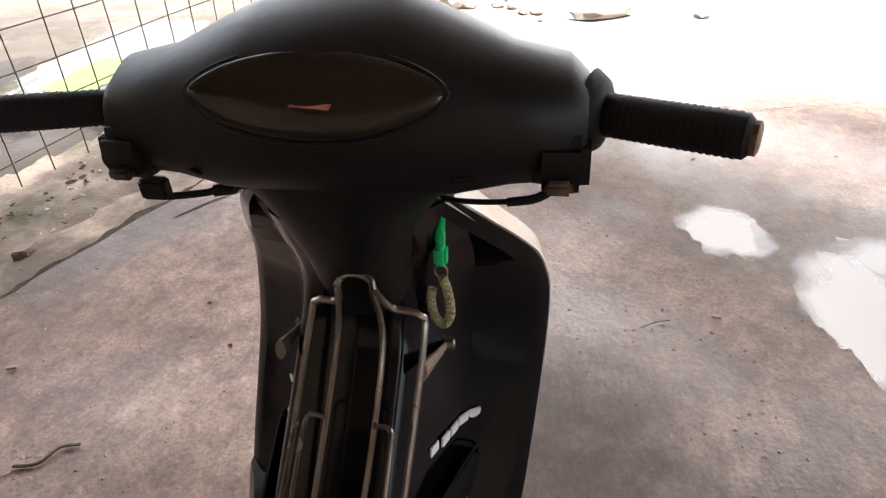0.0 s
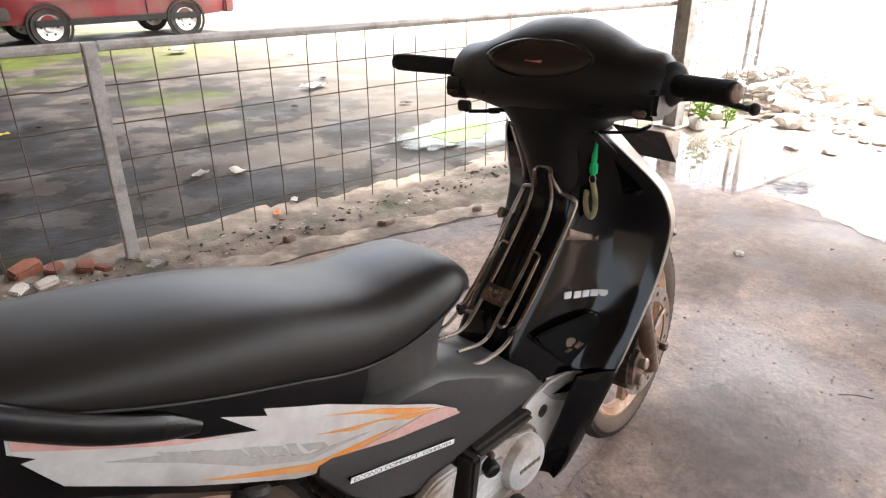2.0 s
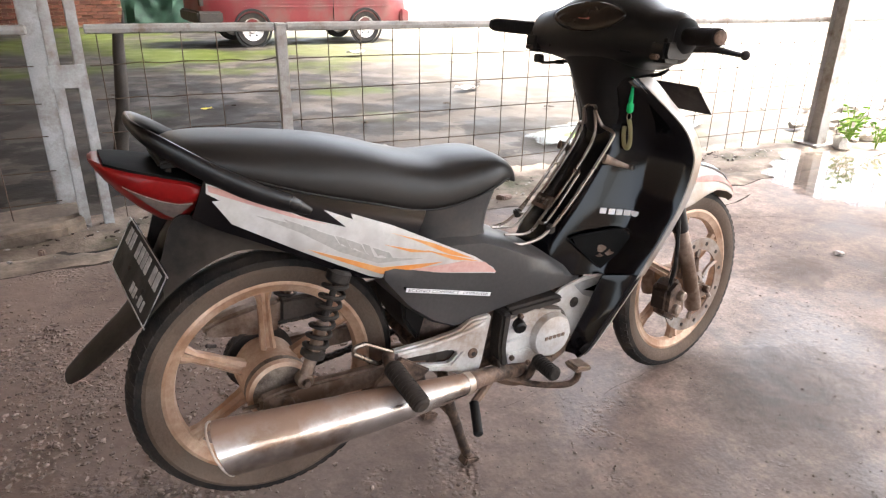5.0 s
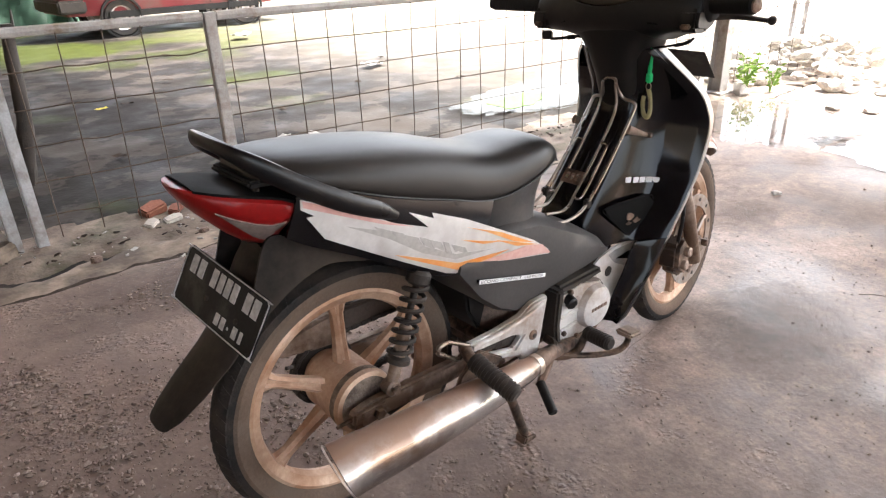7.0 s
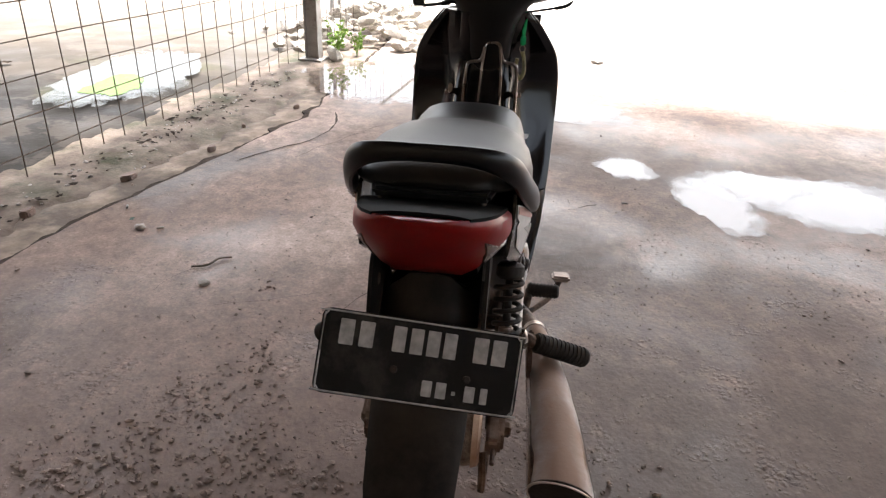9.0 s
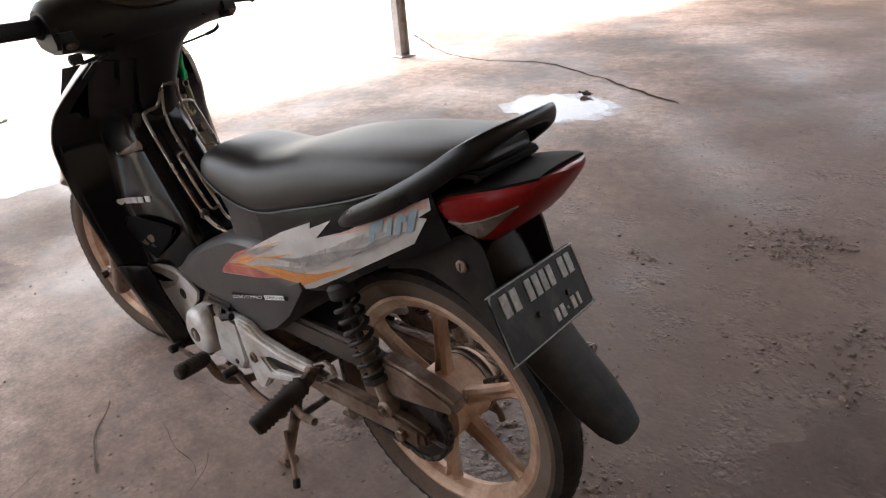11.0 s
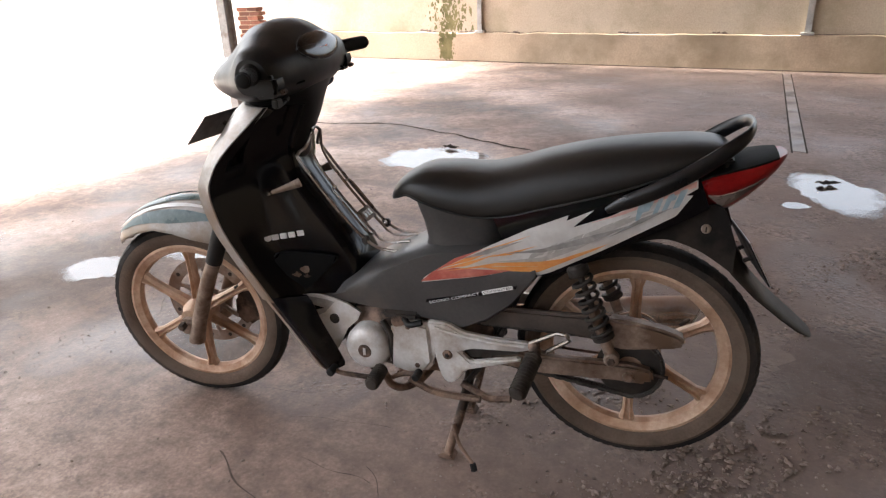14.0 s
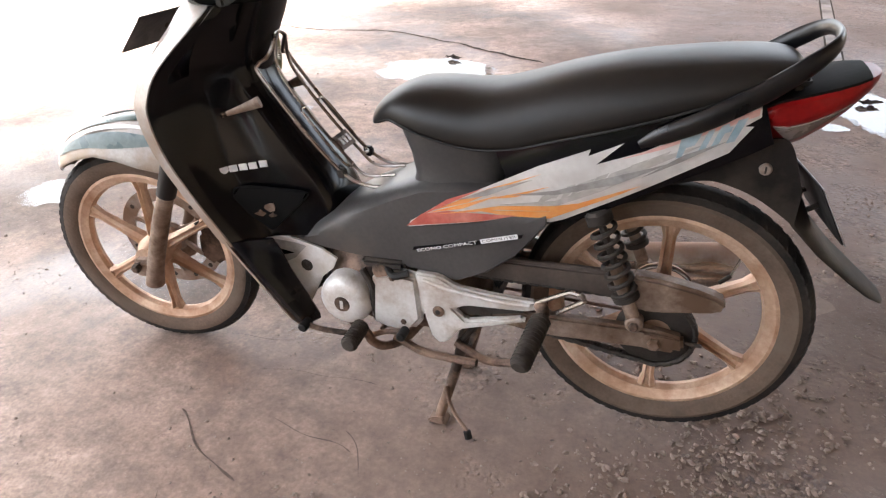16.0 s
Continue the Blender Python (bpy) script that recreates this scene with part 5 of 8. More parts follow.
FORK = Matrix.Translation(HEAD) @ Matrix.Rotation(radians(7.0), 4, Vector((-0.40, 0, 0.92))) @ Matrix.Translation(-HEAD)


def wheel(name, c, R, turn, tw, front):
    w = sub(name, bike)
    k = tw
    part("tyre", lathe([(R - 0.062, -k * 0.55), (R - 0.052, -k * 0.82), (R - 0.03, -k), (R - 0.012, -k * 0.8), (R - 0.003, -k * 0.42), (R, 0),
                        (R - 0.003, k * 0.42), (R - 0.012, k * 0.8), (R - 0.03, k), (R - 0.052, k * 0.82), (R - 0.062, k * 0.55)], c, "y", 72), M_WALL, w, "dusty black tyre")
    part("tread", lathe([(R - 0.023, -k * 0.945), (R - 0.0105, -k * 0.83), (R - 0.002, -k * 0.47), (R + 0.0015, 0), (R - 0.002, k * 0.47), (R - 0.0105, k * 0.83), (R - 0.023, k * 0.945), (R - 0.026, 0)], c, "y", 72), M_RUBBER, w, "dark worn tread")
    # tread blocks along the shoulders
    bm = bmesh.new()
    for i in range(64):
        a = 2 * math.pi * i / 64
        for s in (-1, 1):
            p = [Vector((r * math.cos(a + da), s * y, r * math.sin(a + da))) + Vector(c) for r, y, da in ((R + 0.0004, k * 0.34, 0.0), (R + 0.0004, k * 0.34, 0.06), (R - 0.0095, k * 0.86, 0.10), (R - 0.0095, k * 0.86, 0.04))]
            q = [v + (v - Vector(c)).normalized() * -0.008 for v in p]
            rings(bm, [p, q])
    t = part("tread_pattern", bm, M_RUBBER, w, smooth=0)
    t["kind"] = "stuff"
    ri = R - 0.062
    part("rim", lathe([(ri + 0.004, -k * 0.62), (ri - 0.004, -k * 0.66), (ri - 0.012, -k * 0.5), (ri - 0.022, -k * 0.40), (ri - 0.027, 0), (ri - 0.022, k * 0.40), (ri - 0.012, k * 0.5), (ri - 0.004, k * 0.66), (ri + 0.004, k * 0.62), (ri - 0.002, 0)], c, "y", 72), M_GOLD, w, "dusty gold alloy rim")
    hub = 0.042 if front else 0.052
    for i in range(6):
        a = radians(turn + 60 * i)
        d, n = Vector((math.cos(a), 0, math.sin(a))), Vector((-math.sin(a), 0, math.cos(a)))
        rows = []
        for f, hw, th in ((0.0, 0.017, 0.020), (0.45, 0.0125, 0.014), (0.85, 0.012, 0.012), (1.0, 0.019, 0.014)):
            p = Vector(c) + d * (hub * 0.8 + (ri - 0.024 - hub * 0.8) * f)
            rows.append([p + n * (hw * x) + Vector((0, th * y, 0)) for x, y in ((-1, -0.55), (-0.5, -1), (-0.22, -0.45), (0.22, -0.45), (0.5, -1), (1, -0.55), (1, 0.55), (0.5, 1), (0.22, 0.45), (-0.22, 0.45), (-0.5, 1), (-1, 0.55))])
        part("spoke", rings(bmesh.new(), rows), M_GOLD, w)
    part("valve", rod(Vector(c) + Vector((-0.155 if front else -0.12, 0.0, 0.10)), Vector(c) + Vector((-0.133 if front else -0.10, 0.012, 0.088)), 0.004, 8), M_DARKM, w)
    return w


fw = wheel("front_wheel", FAX, 0.281, 90, 0.030, True)
rw = wheel("rear_wheel", RA, 0.279, 90, 0.036, False)
part("hub", lathe([(0, -0.055), (0.030, -0.055), (0.034, -0.04), (0.044, -0.03), (0.044, 0.03), (0.034, 0.045), (0.03, 0.06), (0, 0.06)], FAX, "y", 32), M_GOLD, fw)
part("hub", lathe([(0, -0.05), (0.066, -0.05), (0.066, 0.045), (0.05, 0.05), (0.05, 0.075), (0, 0.075)], RA, "y", 36), M_GOLD, rw)
part("brake_drum", lathe([(0, -0.078), (0.045, -0.078), (0.064, -0.07), (0.068, -0.05), (0.0, -0.05)], RA, "y", 36), M_SPECK, rw, "speckled alloy drum cover")
part("drum_ring", lathe([(0.058, -0.080), (0.066, -0.076), (0.069, -0.066), (0.062, -0.070)], RA, "y", 40), M_GOLD, rw)
part("sprocket", lathe([(0.03, 0.078), (0.072, 0.078), (0.076, 0.081), (0.072, 0.084), (0.03, 0.084)], RA, "y", 36), M_DARKM, rw)
# front brake disc with cut-outs
bm = bmesh.new()
lathe([(0.108, -0.060), (0.145, -0.060), (0.145, -0.056), (0.108, -0.056)], FAX, "y", 56, bm)
lathe([(0.030, -0.060), (0.046, -0.060), (0.046, -0.055), (0.030, -0.055)], FAX, "y", 40, bm)
disc = part("brake_disc", bm, M_DISC, fw, "worn steel disc with cut-outs")
for i in range(6):
    a = radians(20 + 60 * i)
    pts = [FAX + Vector((r * math.cos(a + da), -0.058, r * math.sin(a + da))) for r, da in ((0.042, 0), (0.065, 0.12), (0.09, 0.16), (0.112, 0.1))]
    part("arm", tube(pts, 0.0075, 4, 6), M_DISC, disc)
for i in range(12):
    a = radians(11 + 30 * i)
    part("hole", lathe([(0, -0.0612), (0.0065, -0.0612), (0.0065, -0.0548), (0, -0.0548)], FAX + Vector((0.127 * math.cos(a), 0, 0.127 * math.sin(a))), "y", 8), M_DARKM, disc)
cal = part("brake_caliper", slab([(1.075, 0.245), (1.135, 0.205), (1.172, 0.235), (1.165, 0.305), (1.125, 0.345), (1.080, 0.32)], -0.095, -0.035, 0.012), M_RUSTY, bike, "dusty brake caliper")
for x, z in ((1.115, 0.255), (1.135, 0.29)):
    part("piston_boss", rod((x, -0.112, z), (x, -0.092, z), 0.015, 16), M_FORK, cal)
part("brake_hose", tube([(1.115, -0.09, 0.33), (1.11, -0.10, 0.42), (1.10, -0.09, 0.55), (1.05, -0.07, 0.70)], 0.006, 6, 8), M_MATT, bike)

# fork legs and front axle
for s in (1, -1):
    f = sub("fork_leg", bike)
    y = s * 0.078
    part("slider", tube([(1.128, y, 0.485), (1.16, y, 0.42), (1.215, y, 0.29), (1.238, y, 0.222)], [0.019, 0.021, 0.021, 0.024], 5, 16), M_FORK, f, "dusty alloy slider")
    part("upper_tube", tube([(0.99, y, 0.80), (1.06, y, 0.64), (1.128, y, 0.485)], 0.0225, 4, 16), M_MATT, f, "black fork shroud")
    part("axle_nut", rod((FA_X, s * 0.092, FA_Z), (FA_X, s * 0.112, FA_Z), 0.012, 6), M_RUSTY, f)
    part("pinch_lug", box(1.225, 1.275, y - 0.016, y + 0.016, 0.245, 0.295, 0.008), M_FORK, f)
part("front_axle", rod((FA_X, -0.1, FA_Z), (FA_X, 0.1, FA_Z), 0.008, 10), M_RUSTY, bike)

# front mudguard: an arched shell
def guard(c, line, name, material, th=0.004):
    """line: rows of angle in degrees, radius, half width, depth of the side lips."""
    rows, rows2 = [], []
    for a, r, hw, dp in line:
        d = Vector((math.cos(radians(a)), 0, math.sin(radians(a))))
        row = []
        for f in (-1, -0.98, -0.8, -0.45, 0, 0.45, 0.8, 0.98, 1):
            drop = dp * (abs(f) ** 3.2)
            row.append(c + d * (r - drop) + Vector((0, f * hw, 0)))
        rows.append(row)
        rows2.append([p - d * th for p in row])
    return rings(bmesh.new(), [a + b[::-1] for a, b in zip(rows, rows2)])


gl = [(48, 0.302, 0.020, 0.006), (52, 0.318, 0.040, 0.02), (58, 0.332, 0.055, 0.035), (68, 0.345, 0.062, 0.05), (80, 0.358, 0.066, 0.065), (92, 0.372, 0.068, 0.09), (104, 0.385, 0.068, 0.11), (116, 0.385, 0.066, 0.10), (130, 0.365, 0.062, 0.075), (146, 0.335, 0.058, 0.05)]
fg = part("front_mudguard", guard(FAX, gl, "front_mudguard", M_SILVER), M_SILVER, bike, "dusty silver mudguard with a coloured streak")
for a0, a1, fa, fb, lift, mt, sides in ((58, 116, 0.10, 0.50, 0.0014, M_TEAL, (1,)), (54, 110, 0.56, 0.66, 0.0018, M_DECW, (1,)), (56, 112, 0.70, 0.92, 0.0014, M_TEAL, (1,)),
                                         (56, 100, 0.35, 0.55, 0.0014, M_DECB, (-1,)), (50, 100, 0.78, 0.90, 0.0018, M_DECR, (-1,))):
    for s in sides:
        rows = []
        for i in range(14):
            a = a0 + (a1 - a0) * i / 13
            r, hw, dp = (ramp(a, [(q[0], q[k]) for q in gl]) for k in (1, 2, 3))
            f1 = fa + (fb - fa) * (0.15 + 0.85 * math.sin(math.pi * (0.08 + 0.84 * i / 13)))
            d = Vector((math.cos(radians(a)), 0, math.sin(radians(a))))
            rows.append([FAX + d * (r - dp * f ** 3.2 + lift) + Vector((0, s * (f * hw + lift * 0.6), 0)) for f in [fa + (f1 - fa) * k / 5 for k in range(6)]])
        part("streak", rings(bmesh.new(), rows, around=False), mt, fg)

# leg shield: inner cover with wings, and the silver front cover
SH = [  # z, edge x, edge half width, inner rear x, inner half width, side end x, front x
    (0.915, 0.880, 0.110, 0.800, 0.060, 0.850, 0.985),
    (0.880, 0.905, 0.140, 0.818, 0.062, 0.872, 1.020),
    (0.810, 0.965, 0.183, 0.848, 0.064, 0.915, 1.065),
    (0.760, 0.992, 0.197, 0.842, 0.066, 0.925, 1.085),
    (0.715, 1.000, 0.202, 0.815, 0.068, 0.922, 1.092),
    (0.635, 0.980, 0.202, 0.757, 0.070, 0.900, 1.080),
    (0.560, 0.940, 0.200, 0.700, 0.072, 0.868, 1.050),
    (0.500, 0.902, 0.197, 0.672, 0.076, 0.835, 1.015),
    (0.445, 0.868, 0.193, 0.665, 0.080, 0.800, 0.980)]
SH = [(*a, *b, c.x) for a, b, c in zip(spline([q[:3] for q in SH], 5), spline([q[3:6] for q in SH], 5), spline([(q[6], 0, 0) for q in SH], 5))]
rows = []
for z, xe, ye, xr, yr, xs, xf in SH:
    xe = xe - 0.012
    k = ramp(z, [(0.60, 1.0), (0.70, 0.62), (0.80, 0.9)])
    half = [(xr, 0.0), (xr, yr * 0.7), (xr + 0.008, yr * 0.93), (xr + 0.025, yr + 0.004), ((xr + xs) / 2, yr + 0.018 * k), (xs, yr + 0.040 * k), (xs + 0.02, yr + 0.035 + 0.020 * k), (xe - 0.02, ye - 0.022), (xe - 0.006, ye - 0.005), (xe, ye), (xe + 0.006, ye - 0.003)]
    outer = [(xe + 0.004, ye - 0.012), (xe - 0.008, ye - 0.03), (xs + 0.045, yr + 0.048), (xr + 0.05, yr * 0.8), (xr + 0.03, 0.0)]
    full = half + outer
    ring = [(x, y, z) for x, y in full] + [(x, -y, z) for x, y in full[::-1][1:-1]]
    rows.append(ring)
SHIELD = {round(r[0][2], 4): [(p[0], p[1]) for p in r[:10]] for r in rows}
def shield_y(x, z):
    """Half width of the shield's inner face."""
    row = SHIELD[min(SHIELD, key=lambda q: abs(q - z))]
    for (xa, ya), (xb, yb_) in zip(row, row[1:]):
        if ya > 0.06 and xb > xa and xa <= x <= xb:
            return ya + (yb_ - ya) * (x - xa) / (xb - xa)
    return 0.1


leg = part("leg_shield", rings(bmesh.new(), rows), M_GLOSS, bike, "glossy black inner leg shield with wide wings")
rows = []
for z, xe, ye, xr, yr, xs, xf in SH[:]:
    half = [(xe - 0.008, ye + 0.001), (xe + 0.030, ye * 0.95), ((xe + xf) / 2 + 0.014, ye * 0.68), (xf - 0.008, ye * 0.33), (xf, 0.0)]
    inn = [(x - 0.012, y * 0.94) for x, y in half]
    out = [(x, y, z) for x, y in half] + [(x, -y, z) for x, y in half[::-1][1:]]
    back = [(x, y, z) for x, y in inn] + [(x, -y, z) for x, y in inn[::-1][1:]]
    rows.append(out + back[::-1])
fc = part("front_cover", rings(bmesh.new(), rows), M_SILVER, bike, "dusty silver front cover")
for s in (1, -1):
    # lower wing tips, silver trim and white lower panels
    rows, rows2 = [], []
    for z, xe, ye, wd in ((0.456, 0.874, 0.1925, 0.074), (0.440, 0.864, 0.1925, 0.076), (0.38, 0.825, 0.186, 0.056), (0.30, 0.778, 0.174, 0.040), (0.262, 0.757, 0.166, 0.030), (0.246, 0.745, 0.160, 0.014)):
        x2, y2 = xe - 0.010, ye + 0.001
        rows.append([(x2, s * y2, z), (x2 + 0.006, s * (y2 - 0.008), z), (x2 - 0.01, s * (y2 - 0.026), z), (x2 - wd, s * (y2 - 0.046), z), (x2 - wd - 0.004, s * (y2 - 0.040), z), (x2 - wd * 0.45, s * (y2 - 0.017), z), (x2 - 0.012, s * (y2 - 0.001), z)])
        if z < 0.5:
            rows2.append([(xe + 0.002, s * (ye + 0.001), z), (xe + 0.022, s * (ye - 0.008), z), (xe + 0.03, s * (ye - 0.03), z), (xe + 0.012, s * (ye - 0.026), z), (xe + 0.008, s * (ye - 0.012), z)])
    part("wing_tip", rings(bmesh.new(), rows), M_GLOSS, bike, "black lower leg shield tip")
    part("edge_trim", rings(bmesh.new(), rows2), M_SILVER, bike, "dusty silver edge trim")
    yf = lambda x, z: 0.104 + 0.30 * max(0, x - 0.76) + 0.02 * (0.41 - z)
    lp = part("lower_panel", film_cut([(0.664, 0.404), (0.70, 0.424), (0.77, 0.440), (0.86, 0.452), (0.865, 0.40), (0.83, 0.33), (0.785, 0.245), (0.757, 0.250), (0.737, 0.312), (0.705, 0.352), (0.676, 0.378)], yf, s, 0.0, 0.006), M_WHITE, bike, "white lower side panel with grey flash")
    decal("grey_flash", [(0.735, 0.424), (0.79, 0.436), (0.855, 0.448), (0.85, 0.42), (0.80, 0.376), (0.765, 0.392)], M_DECG, s, 0.0070, lp, "", yf)
    decal("black_flash", [(0.765, 0.405), (0.80, 0.418), (0.85, 0.428), (0.845, 0.412), (0.80, 0.398)], M_GLOSS, s, 0.0080, lp, "", yf)
    b = part("bolt", rod((0.740, s * 0.108, 0.376), (0.740, s * 0.1125, 0.376), 0.014, 18), M_DARKM, lp)
    part("bolt_head", rod((0.740, s * 0.112, 0.376), (0.740, s * 0.1145, 0.376), 0.008, 6), M_DARKM, b)
    # vent with a raised lip; dark film paints its shaded opening under engine bits
    sy = lambda x, z: 0.100 + 0.27 * (x - 0.75) + 0.03 * max(0, 0.56 - z) * 0
    vent = [(0.727, 0.546), (0.80, 0.556), (0.860, 0.558), (0.878, 0.536), (0.852, 0.438), (0.828, 0.438), (0.740, 0.522)]
    part("vent_lip", tube([(x, s * (sy(x, z) + 0.001), z) for x, z in vent], 0.0018, 4, 8, True), M_COWL, leg)
    part("vent_hole", film_cut(vent, sy, s, 0.001, 0.003), M_COWL, leg, "dark film painted as the vent's shaded opening")
    for k_, (cx_, cz_, r_) in enumerate(((0.805, 0.512, 0.016), (0.826, 0.498, 0.012), (0.800, 0.494, 0.009))):
        pl = [(cx_ + r_ * (0.75 + 0.35 * math.sin(3.1 * q + k_)) * math.cos(q * 0.785), cz_ + r_ * 0.8 * (0.75 + 0.3 * math.cos(2.3 * q + k_)) * math.sin(q * 0.785)) for q in range(8)]
        part("vent_inner", film_cut(pl, sy, s, 0.0040 + 0.0006 * k_, 0.002), M_FORK if k_ < 2 else M_RUSTY, leg, "grimy engine seen through the vent")

# maker's mark on the inner shield: plain white bars
for s in (1, -1):
    for i in range(5):
        x = 0.822 + (0.0205 * i if i < 4 else 0.0762)
        z = 0.592 - 0.15 * (x - 0.868)
        slope = math.atan2(shield_y(x + 0.007, z) - shield_y(x - 0.007, z), 0.014)
        q = part("mark", slab([(-0.0088, -0.0072), (0.0088, -0.0072), (0.0088, 0.0072), (-0.0088, 0.0072)], -0.0015, 0.0015, 0.0006), M_LETTER, leg, "white lettering bar")
        q.matrix_basis = Matrix.Translation((x, s * (shield_y(x, z) + 0.0018), z)) @ Matrix.Rotation(s * slope, 4, "Z") @ Matrix.Rotation(radians(6), 4, "Y")

# steering head cover and handlebar cover
rows = []
for z, xr, xf, hw in ((0.995, 0.776, 0.975, 0.165), (0.965, 0.781, 0.965, 0.148), (0.945, 0.783, 0.965, 0.118), (0.925, 0.786, 0.975, 0.095), (0.905, 0.791, 0.982, 0.082), (0.88, 0.799, 0.980, 0.072), (0.845, 0.815, 0.965, 0.061), (0.80, 0.835, 0.935, 0.056), (0.76, 0.848, 0.94, 0.054)):
    cx, rx = (xr + xf) / 2, (xf - xr) / 2
    rows.append([(cx - rx * math.copysign(abs(math.cos(w)) ** 0.8, math.cos(w)), hw * math.copysign(abs(math.sin(w)) ** 0.8, math.sin(w)), z) for w in [2 * math.pi * k / 32 for k in range(32)]])
part("steering_cover", rings(bmesh.new(), rows), M_MATT, bike, "matt black steering column cover").location = (0, -0.010, 0.004)
hb = sub("handlebar", bike)
hb.matrix_basis = STEER @ Matrix.Translation((0, -0.012, 0.006)) @ Matrix.Diagonal((1, 0.925, 1, 1))
HB = [(0.0, (0.764, 0.985), (0.772, 1.045), (0.805, 1.082), (0.868, 1.102), (0.93, 1.085), (0.985, 1.035), (1.045, 0.985), (1.06, 0.955), (1.02, 0.925), (0.95, 0.915), (0.86, 0.925), (0.79, 0.945)),
      (0.06, (0.767, 0.985), (0.775, 1.043), (0.808, 1.079), (0.868, 1.098), (0.93, 1.08), (0.98, 1.03), (1.035, 0.985), (1.048, 0.955), (1.01, 0.925), (0.945, 0.916), (0.86, 0.925), (0.793, 0.945)),
      (0.115, (0.775, 0.98), (0.782, 1.035), (0.815, 1.065), (0.868, 1.078), (0.915, 1.062), (0.955, 1.02), (0.995, 0.985), (1.0, 0.958), (0.97, 0.932), (0.925, 0.922), (0.86, 0.928), (0.80, 0.945)),
      (0.165, (0.787, 0.978), (0.792, 1.025), (0.818, 1.048), (0.862, 1.058), (0.90, 1.045), (0.925, 1.015), (0.945, 0.988), (0.945, 0.965), (0.925, 0.945), (0.895, 0.938), (0.85, 0.94), (0.808, 0.952)),
      (0.215, (0.796, 0.975), (0.80, 1.018), (0.818, 1.040), (0.852, 1.050), (0.882, 1.04), (0.898, 1.015), (0.905, 0.99), (0.903, 0.97), (0.888, 0.952), (0.868, 0.945), (0.84, 0.945), (0.812, 0.955)),
      (0.232, (0.806, 0.98), (0.81, 1.010), (0.825, 1.028), (0.85, 1.034), (0.87, 1.028), (0.882, 1.01), (0.886, 0.99), (0.884, 0.975), (0.874, 0.962), (0.86, 0.957), (0.84, 0.957), (0.82, 0.964))]
rows = []
for sec in [(-s[0], *s[1:]) for s in HB[:0:-1]] + HB:
    rows.append([tuple((p.x, sec[0], p.y)) for p in spline([(*q, 0) for q in sec[1:]], 3, True)])
part("handlebar_cover", rings(bmesh.new(), rows), M_MATT, hb, "matt black handlebar cover")
# dash: lens with dial beneath, tilted towards the rider
D = Matrix.Translation((0.783, 0, 1.040)) @ Matrix.Rotation(radians(-60), 4, "Y")


def lemon(rx, ry, w):
    """An oval that runs out into a point at both ends, flatter towards the rider."""
    c, q = math.cos(w), math.sin(w)
    return rx * math.copysign(abs(c) ** 1.25, c) * (1.0 if c > 0 else 1.15), ry * q


rows = []
for f, z in ((1.0, -0.010), (0.985, 0.001), (0.94, 0.0035), (0.86, 0.0055), (0.72, 0.0075), (0.5, 0.009), (0.28, 0.0098), (0.07, 0.010)):
    rows.append([D @ Vector((*lemon(0.034 * f, 0.116 * f, w), z + 0.0035)) for w in [2 * math.pi * k / 48 for k in range(48)]])
dash = part("instrument_lens", rings(bmesh.new(), rows), M_LENS, hb, "smoked instrument lens")
bm = slab([(-0.015, -0.020), (-0.010, -0.023), (-0.009, 0.012), (-0.013, 0.017)], 0.0124, 0.0132, 0.0003, axis="z")
bmesh.ops.transform(bm, matrix=D, verts=bm.verts[:])
part("warning_light", bm, M_DECR, dash, "dull red warning strip")
rim = [D @ Vector((*lemon(0.0355, 0.1185, w), 0.0035)) for w in [2 * math.pi * k / 48 for k in range(48)]]
part("dash_rim", tube(rim, 0.0012, 1, 6, True), M_MATT, hb, "flush black rim round the instruments")
for s in (1, -1):
    part("cover_seam", tube([(0.772, s * 0.118, 0.972), (0.80, s * 0.16, 0.966), (0.806, s * 0.20, 0.975)], 0.0022, 5, 6), M_COWL, hb)
